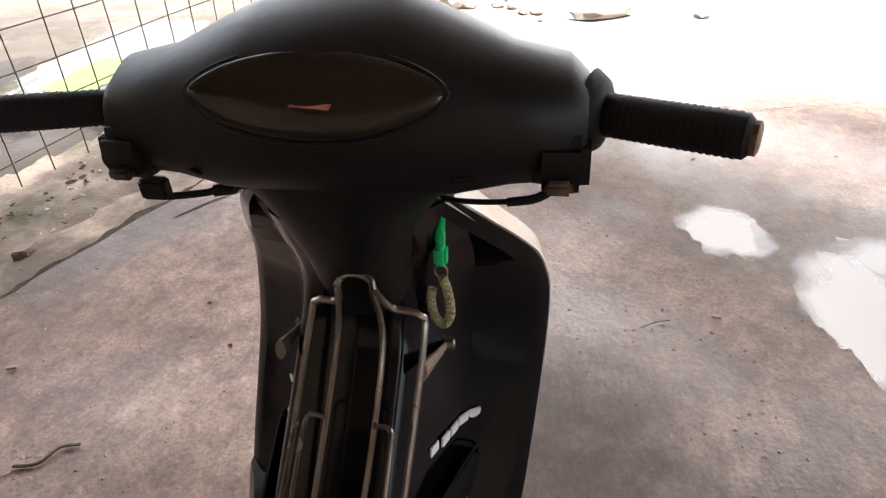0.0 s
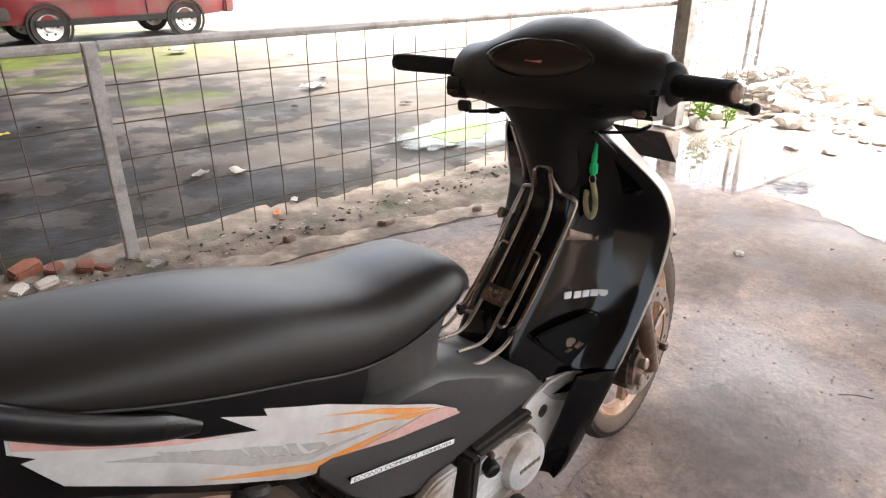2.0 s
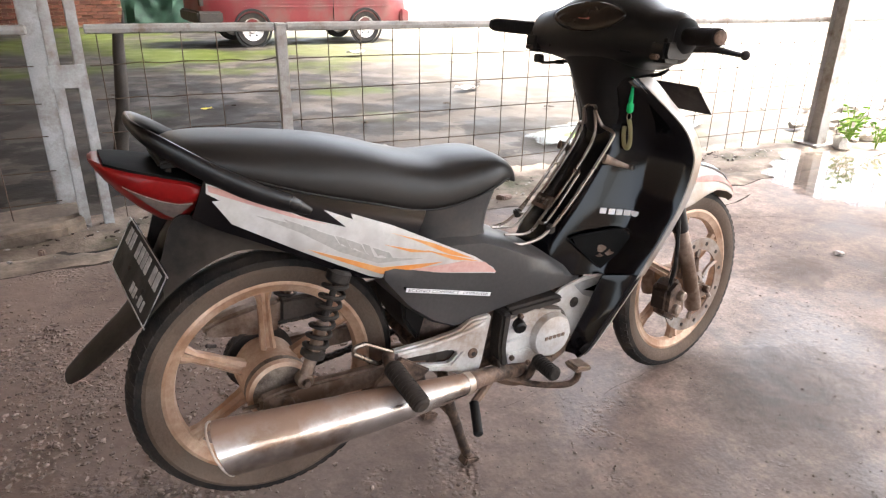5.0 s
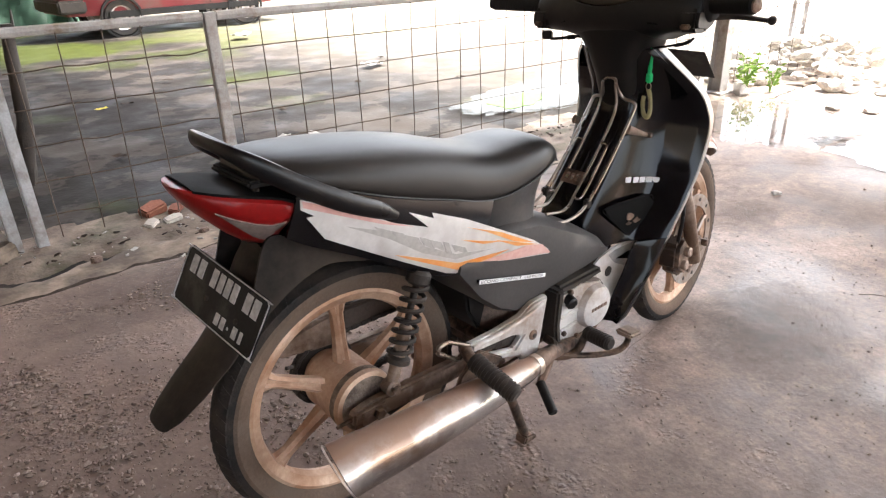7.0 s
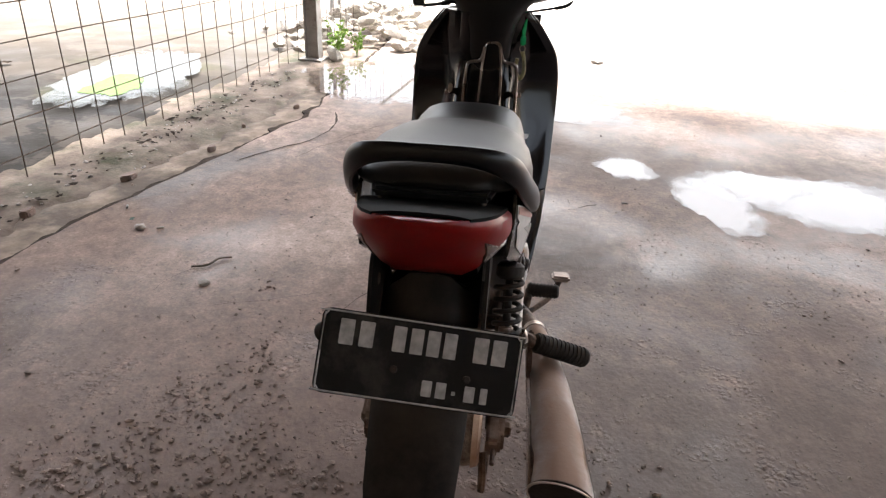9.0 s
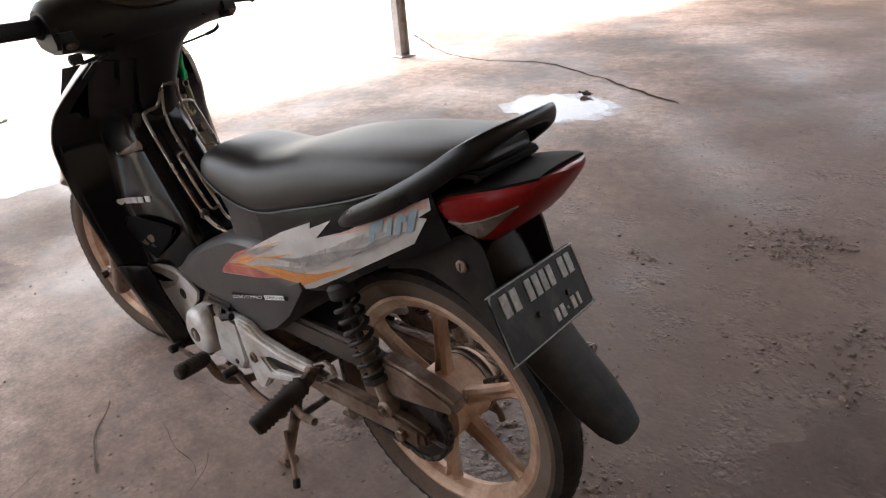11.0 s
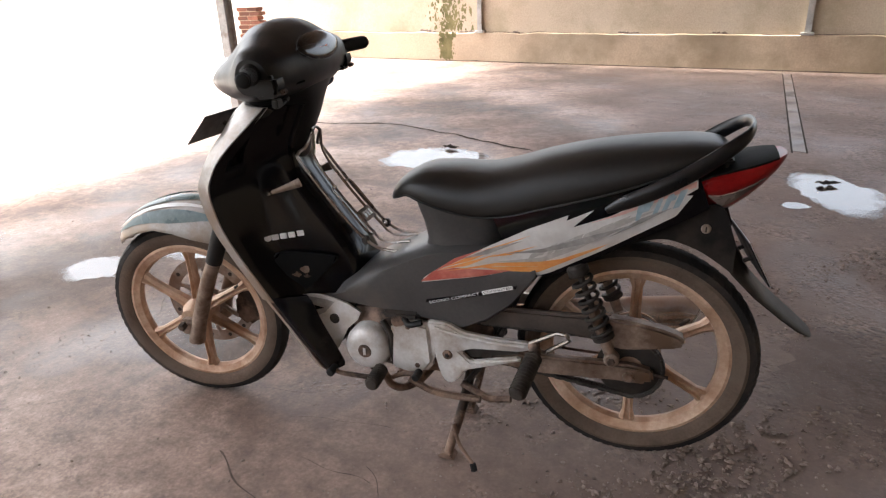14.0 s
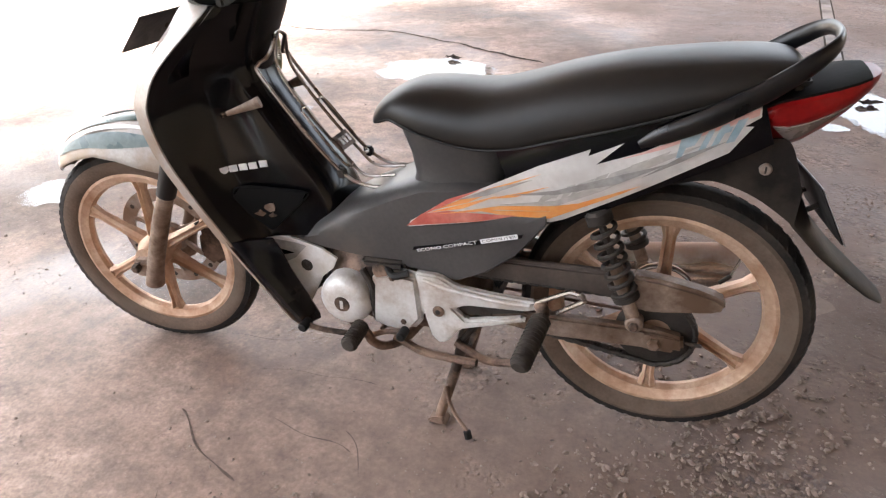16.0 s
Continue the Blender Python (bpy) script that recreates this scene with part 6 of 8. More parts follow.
# headlight
rows = []
for x, ry, rz, zc in ((0.985, 0.105, 0.045, 0.975), (1.03, 0.095, 0.042, 0.97), (1.06, 0.07, 0.033, 0.965), (1.075, 0.035, 0.018, 0.962)):
    rows.append([(x - 0.03 * abs(math.sin(w)) ** 2 * 0 - 0.04 * abs(math.cos(w)) ** 2, ry * math.cos(w), zc + rz * math.sin(w)) for w in [2 * math.pi * k / 28 for k in range(28)]])
part("headlight", rings(bmesh.new(), rows), M_HEAD, hb, "clear glossy headlight lens")
for s in (1, -1):
    ga, gb = Vector((0.842, s * 0.240, 1.003)), Vector((0.785, 0.375, 1.013)) if s > 0 else Vector((0.792, -0.360, 1.006))
    gd = (gb - ga).normalized()
    part("bar", rod((0.852, s * 0.22, 1.002), gb, 0.011, 12), M_DARKM, hb)
    g = part("grip", rod(ga, gb, 0.0175 if s < 0 else 0.0165, 20), M_GRIP, hb, "black ribbed rubber grip")
    fl = (0.036 if s < 0 else 0.024)
    part("grip_flange", rod(ga - gd * 0.009, ga + gd * 0.009, fl, 24, r2=fl * 0.8), M_GRIP, g)
    part("bar_end", rod(gb - gd * 0.002, gb + gd * 0.006, 0.0135, 16), M_RUSTY if s < 0 else M_GRIP, g)
    for i in range(18):
        f = 0.10 + 0.047 * i
        part("grip_rib", rod(ga.lerp(gb, f), ga.lerp(gb, f + 0.022), 0.0182 if s < 0 else 0.0172, 20, bevel=False), M_GRIP, g)
    sw = part("switch_box", slab([(0.790, 0.952), (0.845, 0.946), (0.862, 0.960), (0.86, 1.0), (0.790, 1.0), (0.783, 0.968)], s * 0.186, s * 0.236, 0.010), M_MATT, hb, "black switch housing")
    part("switch_button", box(0.776, 0.788, s * 0.210 - 0.012, s * 0.210 + 0.012, 0.958, 0.969, 0.003), M_RUSTY, sw, "worn brown button")
# brake lever on the right and its cable; clutchless left side has only a stub
lv = tube([(0.895, -0.215, 0.975), (0.915, -0.26, 0.975), (0.90, -0.31, 0.972), (0.885, -0.345, 0.970), (0.88, -0.36, 0.970)], [0.009, 0.008, 0.006, 0.005, 0.006], 5, 10, flat=1.2)
lever = part("brake_lever", lv, M_DARKM, hb, "dark metal brake lever")
bm = bmesh.new()
bmesh.ops.create_uvsphere(bm, u_segments=14, v_segments=10, radius=0.010, matrix=Matrix.Translation((0.879, -0.364, 0.970)))
part("ball_end", bm, M_DARKM, lever)
part("brake_cable", tube([(0.84, -0.205, 0.935), (0.835, -0.19, 0.924), (0.838, -0.15, 0.917), (0.855, -0.10, 0.908), (0.89, -0.06, 0.898)], 0.0028, 6, 8), M_GRIP, hb)
part("cable_boot", tube([(0.836, -0.20, 0.930), (0.835, -0.185, 0.923), (0.837, -0.16, 0.918)], 0.0045, 4, 8), M_GRIP, hb)
part("choke_lever", box(0.80, 0.815, 0.185, 0.215, 0.925, 0.946, 0.003), M_MATT, hb)
part("choke_cable", tube([(0.81, 0.19, 0.925), (0.815, 0.15, 0.928), (0.825, 0.11, 0.932), (0.84, 0.07, 0.92)], 0.0038, 5, 8), M_GRIP, hb)
part("cable_ferrule", rod((0.817, 0.142, 0.929), (0.822, 0.118, 0.931), 0.006, 8), M_GRIP, hb)

# small front number plate, tilted up in front of the shield
fp = part("front_number_plate", slab([(-0.125, -0.05), (0.125, -0.05), (0.125, 0.05), (-0.125, 0.05)], -0.001, 0.001, 0.0006, axis="z"), M_PLATE, bike, "dark dusty front number plate seen from behind")
fp.matrix_basis = Matrix.Translation((1.073, -0.015, 0.853)) @ Matrix.Rotation(radians(90), 4, "Z") @ Matrix.Rotation(radians(47), 4, "X")
part("plate_stay", tube([(1.05, 0.03, 0.86), (1.02, 0.02, 0.84), (0.99, 0.0, 0.86)], 0.006, 4, 8), M_DARKM, bike)
part("plate_stay", tube([(1.05, -0.05, 0.86), (1.02, -0.03, 0.84), (0.99, -0.01, 0.86)], 0.006, 4, 8), M_DARKM, bike)

# ---- luggage rack of bent steel rod ----
rack = sub("wire_rack", bike, "bent steel rod rack in the step-through")
rack.location, rack.scale = (0, -0.022, 0), (1, 0.90, 1)
RK = lambda z: ramp(z, [(0.55, 0.640), (0.70, 0.765), (0.80, 0.812), (0.86, 0.818)])
for s in (1, -1):
    part("outer_rod", tube([(RK(0.80), s * 0.022, 0.836), (0.822, s * 0.026, 0.815), (0.832, s * 0.036, 0.797), (0.836, s * 0.064, 0.790), (0.828, s * 0.072, 0.768), (RK(0.65) + 0.012, s * 0.074, 0.65), (RK(0.575) - 0.005, s * 0.075, 0.572), (0.60, s * 0.072, 0.553), (0.555, s * 0.068, 0.558), (0.532, s * 0.056, 0.565), (0.522, s * 0.030, 0.571), (0.520, 0, 0.573)], 0.0042, 7, 8), M_STEEL, rack)
    part("middle_rod", tube([(RK(0.80), s * 0.020, 0.836), (RK(0.77) + 0.012, s * 0.028, 0.77), (RK(0.68) - 0.002, s * 0.030, 0.68), (RK(0.60) - 0.008, s * 0.030, 0.60), (0.63, s * 0.032, 0.562), (0.56, s * 0.03, 0.568)], 0.0036, 6, 8), M_STEEL, rack)
    part("short_loop", tube([(RK(0.70) - 0.008, s * 0.030, 0.70), (RK(0.70) - 0.008, s * 0.050, 0.698), (RK(0.68) - 0.008, s * 0.055, 0.68), (RK(0.60) - 0.008, s * 0.056, 0.60), (RK(0.58) - 0.008, s * 0.050, 0.585), (RK(0.58) - 0.008, s * 0.032, 0.588)], 0.0032, 6, 8), M_STEEL, rack)
    y0, y1 = (-0.086 if s < 0 else 0.046), s * 0.092
    y0 = s * max(abs(y0), 0.080)
    y1 = s * max(abs(y1), shield_y(0.895, 0.699) + 0.001)
    ym = s * max(abs(y0 + y1) / 2, shield_y(0.855, 0.713) + 0.003)
    st = part("stay", tube([(0.815, y0, 0.728), (0.855, ym, 0.713), (0.895, y1, 0.699)], [0.012, 0.008, 0.005], 5, 10, flat=0.5), M_FORK, bike, "dull chrome bracket arm")
    part("stay_bolt", rod((0.896, y1 - s * 0.004, 0.699), (0.899, y1 + s * 0.010, 0.699), 0.0072, 14), M_STEEL, st)
part("top_hoop", tube([(RK(0.80), -0.022, 0.834), (RK(0.83) + 0.003, -0.016, 0.842), (RK(0.84) + 0.004, 0, 0.846), (RK(0.83) + 0.003, 0.016, 0.842), (RK(0.80), 0.022, 0.834)], 0.0042, 5, 8), M_STEEL, rack)
bd = part("badge", slab([(-0.032, -0.018), (0.032, -0.018), (0.032, 0.018), (-0.032, 0.018)], -0.002, 0.002, 0.001, axis="z"), M_RUSTY, rack, "tarnished metal badge with worn lettering")
bd.matrix_basis = Matrix.Translation((RK(0.624) - 0.013, 0, 0.624)) @ Matrix.Rotation(radians(-48), 4, "Y") @ Matrix.Rotation(radians(90), 4, "Z")
for i in range(3):
    part("badge_bar", slab([(-0.022 + 0.016 * i, -0.009), (-0.011 + 0.016 * i, -0.009), (-0.011 + 0.016 * i, 0.009), (-0.022 + 0.016 * i, 0.009)], 0.002, 0.0032, 0.0005, axis="z"), M_STEEL, bd)
for s in (1, -1):
    part("clamp", box(0.655, 0.675, s * 0.064, s * 0.082, 0.566, 0.588, 0.004), M_DARKM, rack)

# ---- body under the seat ----
rows = []
for x, z0, z1, hw in ((0.772, 0.424, 0.440, 0.085), (0.74, 0.420, 0.462, 0.106), (0.70, 0.418, 0.490, 0.112), (0.64, 0.415, 0.527, 0.116), (0.58, 0.413, 0.556, 0.118), (0.52, 0.408, 0.585, 0.118), (0.46, 0.402, 0.61, 0.119), (0.39, 0.394, 0.62, 0.122), (0.33, 0.425, 0.62, 0.127), (0.27, 0.475, 0.61, 0.130), (0.215, 0.548, 0.60, 0.128)):
    zm = z0 + (z1 - z0) * 0.55
    h = [(0.0, z0), (hw * 0.82, z0 + 0.002), (hw * 0.97, z0 + 0.012), (hw, zm), (hw * 0.95, z1 - 0.022), (hw * 0.80, z1 - 0.006), (hw * 0.45, z1), (0.0, z1 + 0.002)]
    rows.append([(x, y, z) for y, z in h] + [(x, -y, z) for y, z in h[::-1][1:-1]])
body = part("body_cover", rings(bmesh.new(), rows), M_GREY, bike, "dark grey plastic body cover, dusty")
rows = []
for z, x0, x1, hw in ((0.575, 0.30, 0.502, 0.104), (0.61, 0.30, 0.494, 0.100), (0.65, 0.29, 0.503, 0.099), (0.69, 0.28, 0.517, 0.106), (0.725, 0.27, 0.528, 0.110)):
    cx, rx = (x0 + x1) / 2, (x1 - x0) / 2
    rows.append([(cx + rx * math.copysign(abs(math.cos(w)) ** 0.55, math.cos(w)), hw * math.copysign(abs(math.sin(w)) ** 0.6, math.sin(w)), z) for w in [2 * math.pi * k / 36 for k in range(36)]])
part("seat_column", rings(bmesh.new(), rows), M_GREY, bike, "dark grey plastic column under the seat nose")

TX = [(-0.12, 0.096), (-0.06, 0.107), (0.05, 0.122), (0.20, 0.128), (0.35, 0.127), (0.52, 0.118)]
def tail_y(x, z):
    zc = ramp(x, [(-0.10, 0.775), (0.1, 0.69), (0.3, 0.62), (0.5, 0.54)])
    return ramp(x, TX) - 1.6 * (z - zc) ** 2 + 0.05 * min(0, z - zc)


FIELD = [(-0.100, 0.798), (-0.044, 0.773), (0.033, 0.733), (0.061, 0.717), (0.135, 0.688), (0.094, 0.728), (0.156, 0.698), (0.146, 0.713), (0.230, 0.676), (0.321, 0.627), (0.426, 0.570), (0.480, 0.530), (0.486, 0.516),
         (0.365, 0.543), (0.280, 0.564), (0.210, 0.562), (0.184, 0.572), (0.089, 0.628), (0.012, 0.674), (-0.066, 0.721), (-0.038, 0.711), (-0.054, 0.734), (-0.094, 0.766), (-0.081, 0.766), (-0.102, 0.781)]


for s in (1, -1):
    tc = part("tail_cover", sheet([(-0.100, 0.812), (-0.05, 0.806), (0.05, 0.770), (0.15, 0.735), (0.25, 0.705), (0.31, 0.69)], [(-0.128, 0.738), (-0.089, 0.712), (0.011, 0.660), (0.10, 0.606), (0.16, 0.572), (0.24, 0.552)], tail_y, s, 26, 8, 0.005), M_GLOSS, bike, "glossy black tail side cover with decals")
    # decals: white field with torn ends, red nose, orange flames, grey script-like streaks
    decal("decal_field", FIELD, M_DECW, s, 0.0056, tc, "silver-white decal, torn at its ends", tail_y)
    decal("decal_shade", [(-0.03, 0.735), (0.05, 0.690), (0.12, 0.640), (0.20, 0.600), (0.30, 0.592), (0.20, 0.612), (0.12, 0.655), (0.05, 0.705)], M_DECS, s, 0.0066, tc, "", tail_y)
    decal("decal_line", [(0.060, 0.655), (0.089, 0.637), (0.209, 0.572), (0.280, 0.569), (0.345, 0.575), (0.209, 0.588), (0.13, 0.624)], M_DECO, s, 0.0072, tc, "orange decal flame", tail_y)
    decal("decal_flame", [(0.225, 0.662), (0.321, 0.622), (0.425, 0.565), (0.360, 0.589), (0.275, 0.638)], M_DECO, s, 0.0072, tc, "", tail_y)
    decal("decal_flame", [(0.30, 0.612), (0.36, 0.588), (0.44, 0.556), (0.37, 0.575)], M_DECO, s, 0.0078, tc, "", tail_y)
    decal("decal_flame", [(0.21, 0.640), (0.27, 0.612), (0.33, 0.600), (0.26, 0.622)], M_DECO, s, 0.0074, tc, "", tail_y)
    decal("decal_nose", [(0.488, 0.519), (0.454, 0.551), (0.40, 0.566), (0.35, 0.568), (0.268, 0.572), (0.30, 0.562), (0.346, 0.549), (0.42, 0.534)], M_DECR if s > 0 else M_DECP, s, 0.0082, tc, "faded red decal nose", tail_y)
    decal("decal_top", [(-0.098, 0.795), (-0.044, 0.771), (0.033, 0.731), (0.10, 0.700), (0.033, 0.724), (-0.05, 0.762), (-0.098, 0.784)], M_DECP, s, 0.0072, tc, "", tail_y)
    for x, z, l, h in ((0.020, 0.722, 0.030, 0.016), (0.052, 0.706, 0.026, 0.018), (0.080, 0.690, 0.030, 0.022), (0.112, 0.676, 0.020, 0.024), (0.134, 0.664, 0.028, 0.024), (0.166, 0.650, 0.014, 0.030), (0.186, 0.638, 0.036, 0.020)):
        decal("decal_stroke", [(x, z), (x + l, z - l * 0.5), (x + l + 0.012, z - l * 0.5 - h), (x + l + 0.004, z - l * 0.5 - h * 0.8), (x + l * 0.55, z - l * 0.3 - h * 0.5), (x + 0.012, z - h)], M_DECS, s, 0.0074, tc, "", tail_y)
    if s > 0:
        for poly, mt in (([(0.02, 0.700), (0.10, 0.655), (0.20, 0.625), (0.28, 0.615), (0.20, 0.634), (0.10, 0.672)], M_DECG), ([(0.24, 0.650), (0.32, 0.610), (0.38, 0.592), (0.32, 0.622)], M_DECG), ([(0.13, 0.618), (0.20, 0.590), (0.30, 0.582), (0.42, 0.556), (0.30, 0.590), (0.20, 0.602)], M_DECO), ([(0.33, 0.622), (0.40, 0.580), (0.46, 0.545), (0.40, 0.590)], M_DECR), ([(-0.06, 0.742), (0.0, 0.705), (0.06, 0.672), (0.0, 0.716)], M_DECG)):
            decal("decal_streak", poly, mt, s, 0.0086, tc, "", tail_y)
        for poly in ([(0.008, 0.742), (-0.022, 0.755), (-0.020, 0.748), (-0.004, 0.741), (-0.003, 0.735), (-0.015, 0.739), (-0.013, 0.733), (-0.001, 0.728), (0.004, 0.712), (0.012, 0.709)],
                     [(-0.030, 0.757), (-0.040, 0.762), (-0.028, 0.722), (-0.018, 0.718)],
                     [(-0.048, 0.766), (-0.058, 0.771), (-0.056, 0.763), (-0.064, 0.766), (-0.062, 0.758), (-0.054, 0.755), (-0.046, 0.732), (-0.036, 0.728)],
                     [(-0.070, 0.776), (-0.084, 0.781), (-0.070, 0.742), (-0.058, 0.738)]):
            decal("decal_letter", poly, M_DECB, s, 0.0076, tc, "pale blue decal letter shape", tail_y)
    # name strip along the body, unreadable small words as bars
    yb = lambda x, z: ramp(x, [(0.22, 0.130), (0.33, 0.128), (0.39, 0.123), (0.46, 0.1195), (0.52, 0.1185), (0.58, 0.1185)])
    strip = part("name_strip", sheet([(0.254, 0.537), (0.36, 0.503), (0.478, 0.470)], [(0.257, 0.529), (0.36, 0.495), (0.480, 0.462)], yb, s, 14, 2, 0.001, 0.0012), M_GLOSS, body, "thin strip with small worn words")
    sl_ = math.atan2(0.0745, 0.224) if s > 0 else radians(16.5)
    turn = Matrix.Rotation(-s * 0.046, 4, "Z") @ Matrix.Rotation(sl_, 4, "Y")
    face = Matrix.Rotation(math.pi if s > 0 else 0, 4, "Z") @ Matrix.Rotation(radians(90), 4, "X") @ Matrix.Diagonal((1, 0.62, 1, 1))
    mid = Vector((0.366, s * (yb(0.366, 0.5) + 0.0046), 0.4992 if s > 0 else 0.4985))
    for txt, at, wide, mt, lb in (("ECONO COMPACT", -0.042 * (1 if s < 0 else -1), 0.132, M_LETTER if s > 0 else M_GLOSS, "small worn words"), ("COMMUTER", 0.070 * (1 if s < 0 else -1), 0.070, M_GLOSS, "small dark word on white")):
        wd = part("words", lettering(txt, wide), mt, strip, lb)
        wd.matrix_basis = Matrix.Translation(mid) @ turn @ Matrix.Translation((at, s * 0.0008, 0)) @ face
    hl = 0.038 if s > 0 else 0.113
    bar = part("white_bar", slab([(-hl, -0.0045), (hl, -0.0045), (hl, 0.0045), (-hl, 0.0045)], -0.0006, 0.0006, 0.0002), M_LETTER, strip)
    bar.matrix_basis = Matrix.Translation(mid) @ turn @ Matrix.Translation((0.0 if s < 0 else -0.070, 0, 0))
# cowl between the side covers
rows = []
for x, hw, z0, z1 in ((-0.225, 0.03, 0.815, 0.828), (-0.20, 0.045, 0.79, 0.820), (-0.15, 0.055, 0.765, 0.810), (-0.10, 0.078, 0.74, 0.802), (0.0, 0.100, 0.68, 0.80), (0.12, 0.105, 0.61, 0.745), (0.22, 0.105, 0.57, 0.70), (0.30, 0.10, 0.56, 0.68)):
    h = [(0, z0), (hw * 0.9, z0), (hw, z0 + 0.02), (hw, z1 - 0.02), (hw * 0.85, z1 - 0.004), (0, z1)]
    rows.append([(x, y, z) for y, z in h] + [(x, -y, z) for y, z in h[::-1][1:-1]])
part("tail_cowl", rings(bmesh.new(), rows), M_COWL, bike, "black tail cowl")

# tail light
LENS = [(-0.092, 0.094, 0.765, 0.784), (-0.108, 0.099, 0.750, 0.794), (-0.125, 0.099, 0.726, 0.803), (-0.145, 0.097, 0.719, 0.809), (-0.17, 0.093, 0.728, 0.816), (-0.20, 0.086, 0.752, 0.824), (-0.225, 0.075, 0.778, 0.831), (-0.245, 0.058, 0.803, 0.836), (-0.256, 0.041, 0.820, 0.839), (-0.262, 0.023, 0.830, 0.839), (-0.264, 0.006, 0.834, 0.838)]
lens_at = lambda x, k: ramp(-x, [(-q[0], q[k]) for q in LENS])
rows = []
for x, hw, z0, z1 in LENS:
    zm = z0 + (z1 - z0) * 0.6
    e = min(0.008, (z1 - z0) * 0.2)
    h = [(0.0, z0), (hw * 0.45, z0), (hw * 0.64, z0 + (z1 - z0) * 0.12), (hw * 0.93, zm - e), (hw, zm + e * 0.6), (hw * 0.985, z1 - e), (hw * 0.90, z1), (0.0, z1)]
    rows.append([(x, y, z) for y, z in h] + [(x, -y, z) for y, z in h[::-1][1:-1]])
tl = part("tail_light", rings(bmesh.new(), rows), M_RED, bike, "deep red wrap-around tail light lens")
for s in (1, -1):
    rows = []
    for f in range(15):
        u = f / 14
        x = -0.122 - 0.102 * u
        hw, z0, z1 = (lens_at(x, k) for k in (1, 2, 3))
        zm = z0 + (z1 - z0) * 0.6
        a, c_ = Vector((x, hw * 0.93, zm - 0.008)), Vector((x, hw * 0.64, z0 + (z1 - z0) * 0.12))
        k = ramp(u, [(0, 0.03), (0.12, 0.40), (0.30, 0.92), (0.60, 0.62), (1.0, 0.04)])
        c_ = a.lerp(c_, k)
        o, q = Vector((0, 0.0022, -0.0016)), Vector((0, -0.004, 0.003))
        rows.append([(p.x, s * p.y, p.z) for p in (a + o, a.lerp(c_, 0.5) + o * 1.2, c_ + o, c_ + q, a + q)])
    part("indicator_lens", rings(bmesh.new(), rows), M_CLEAR, tl, "clear grey indicator lens")

rows = []
for x, hw, _, z1 in LENS[7::-1]:
    hw, z = hw * 0.93, z1 + 0.0015
    rows.append([(x, f * hw, z + 0.004 * (1 - abs(f) ** 3)) for f in (-1, -0.9, -0.6, 0, 0.6, 0.9, 1)] + [(x, f * hw, z - 0.005) for f in (1, 0.6, 0, -0.6, -1)])
part("tail_top_cover", rings(bmesh.new(), rows), M_COWL, bike, "black cover over the tail light")
for s in (1, -1):
    part("cover_screw", rod((-0.150, s * 0.060, 0.812), (-0.150, s * 0.060, 0.8205), 0.006, 12), M_DARKM, bike)

# grab rail
gr = [(0.070, 0.127, 0.728), (0.035, 0.129, 0.748), (-0.03, 0.125, 0.780), (-0.10, 0.112, 0.822), (-0.150, 0.098, 0.858), (-0.180, 0.076, 0.880), (-0.192, 0.042, 0.889)]
gr = gr + [(-0.195, 0, 0.891)] + [(x, -y, z) for x, y, z in gr[::-1]]
part("grab_rail", tube(gr, [0.007, 0.0155, 0.0175, 0.0168, 0.0155, 0.0130, 0.0108, 0.0108, 0.0130, 0.0155, 0.0168, 0.0175, 0.0155, 0.007], 6, 14, flat=0.55), M_BLACK, bike, "smooth black plastic grab rail")
part("rail_plate", slab([(-0.165, -0.070), (-0.10, -0.085), (-0.10, 0.085), (-0.165, 0.070)], 0.822, 0.834, 0.004, axis="z"), M_MATT, bike)

# seat
top = [(0.590, 0.698), (0.578, 0.724), (0.554, 0.749), (0.524, 0.766), (0.49, 0.775), (0.43, 0.778), (0.355, 0.779), (0.28, 0.797), (0.21, 0.819), (0.13, 0.838), (0.05, 0.850), (-0.03, 0.858), (-0.10, 0.862), (-0.14, 0.858), (-0.158, 0.845)]
low = [(0.590, 0.688), (0.578, 0.694), (0.554, 0.705), (0.524, 0.716), (0.49, 0.708), (0.43, 0.692), (0.355, 0.683), (0.28, 0.692), (0.21, 0.714), (0.13, 0.738), (0.05, 0.764), (-0.03, 0.794), (-0.10, 0.818), (-0.14, 0.828), (-0.158, 0.835)]
wid = [0.028, 0.054, 0.080, 0.097, 0.109, 0.116, 0.120, 0.123, 0.125, 0.126, 0.125, 0.119, 0.104, 0.080, 0.046]
rows = []
for a, b, c in zip(spline([(*p, 0) for p in top], 3), spline([(*p, 0) for p in low], 3), spline([(w, 0, 0) for w in wid], 3)):
    x, zt, zl, hw = a.x, a.y, b.y, c.x
    d = zt - zl
    h = [(0, zt), (0.35 * hw, zt - 0.02 * d), (0.62 * hw, zt - 0.09 * d), (0.82 * hw, zt - 0.22 * d), (0.94 * hw, zt - 0.42 * d), (0.99 * hw, zt - 0.64 * d), (hw, zt - 0.85 * d), (0.985 * hw, zl + 0.004), (0.94 * hw, zl), (0, zl)]
    rows.append([(x, y, z) for y, z in h] + [(x, -y, z) for y, z in h[::-1][1:-1]])
seat = part("seat", rings(bmesh.new(), rows), M_SEAT, bike, "long black grained vinyl seat, worn shiny", smooth=60)
for s in (1, -1):
    part("seat_seam", tube([(x, s * (w * 0.99 + 0.001), z + 0.004) for (x, z), w in list(zip(low, wid))[2:13]], 0.0022, 3, 6), M_MATT, seat)

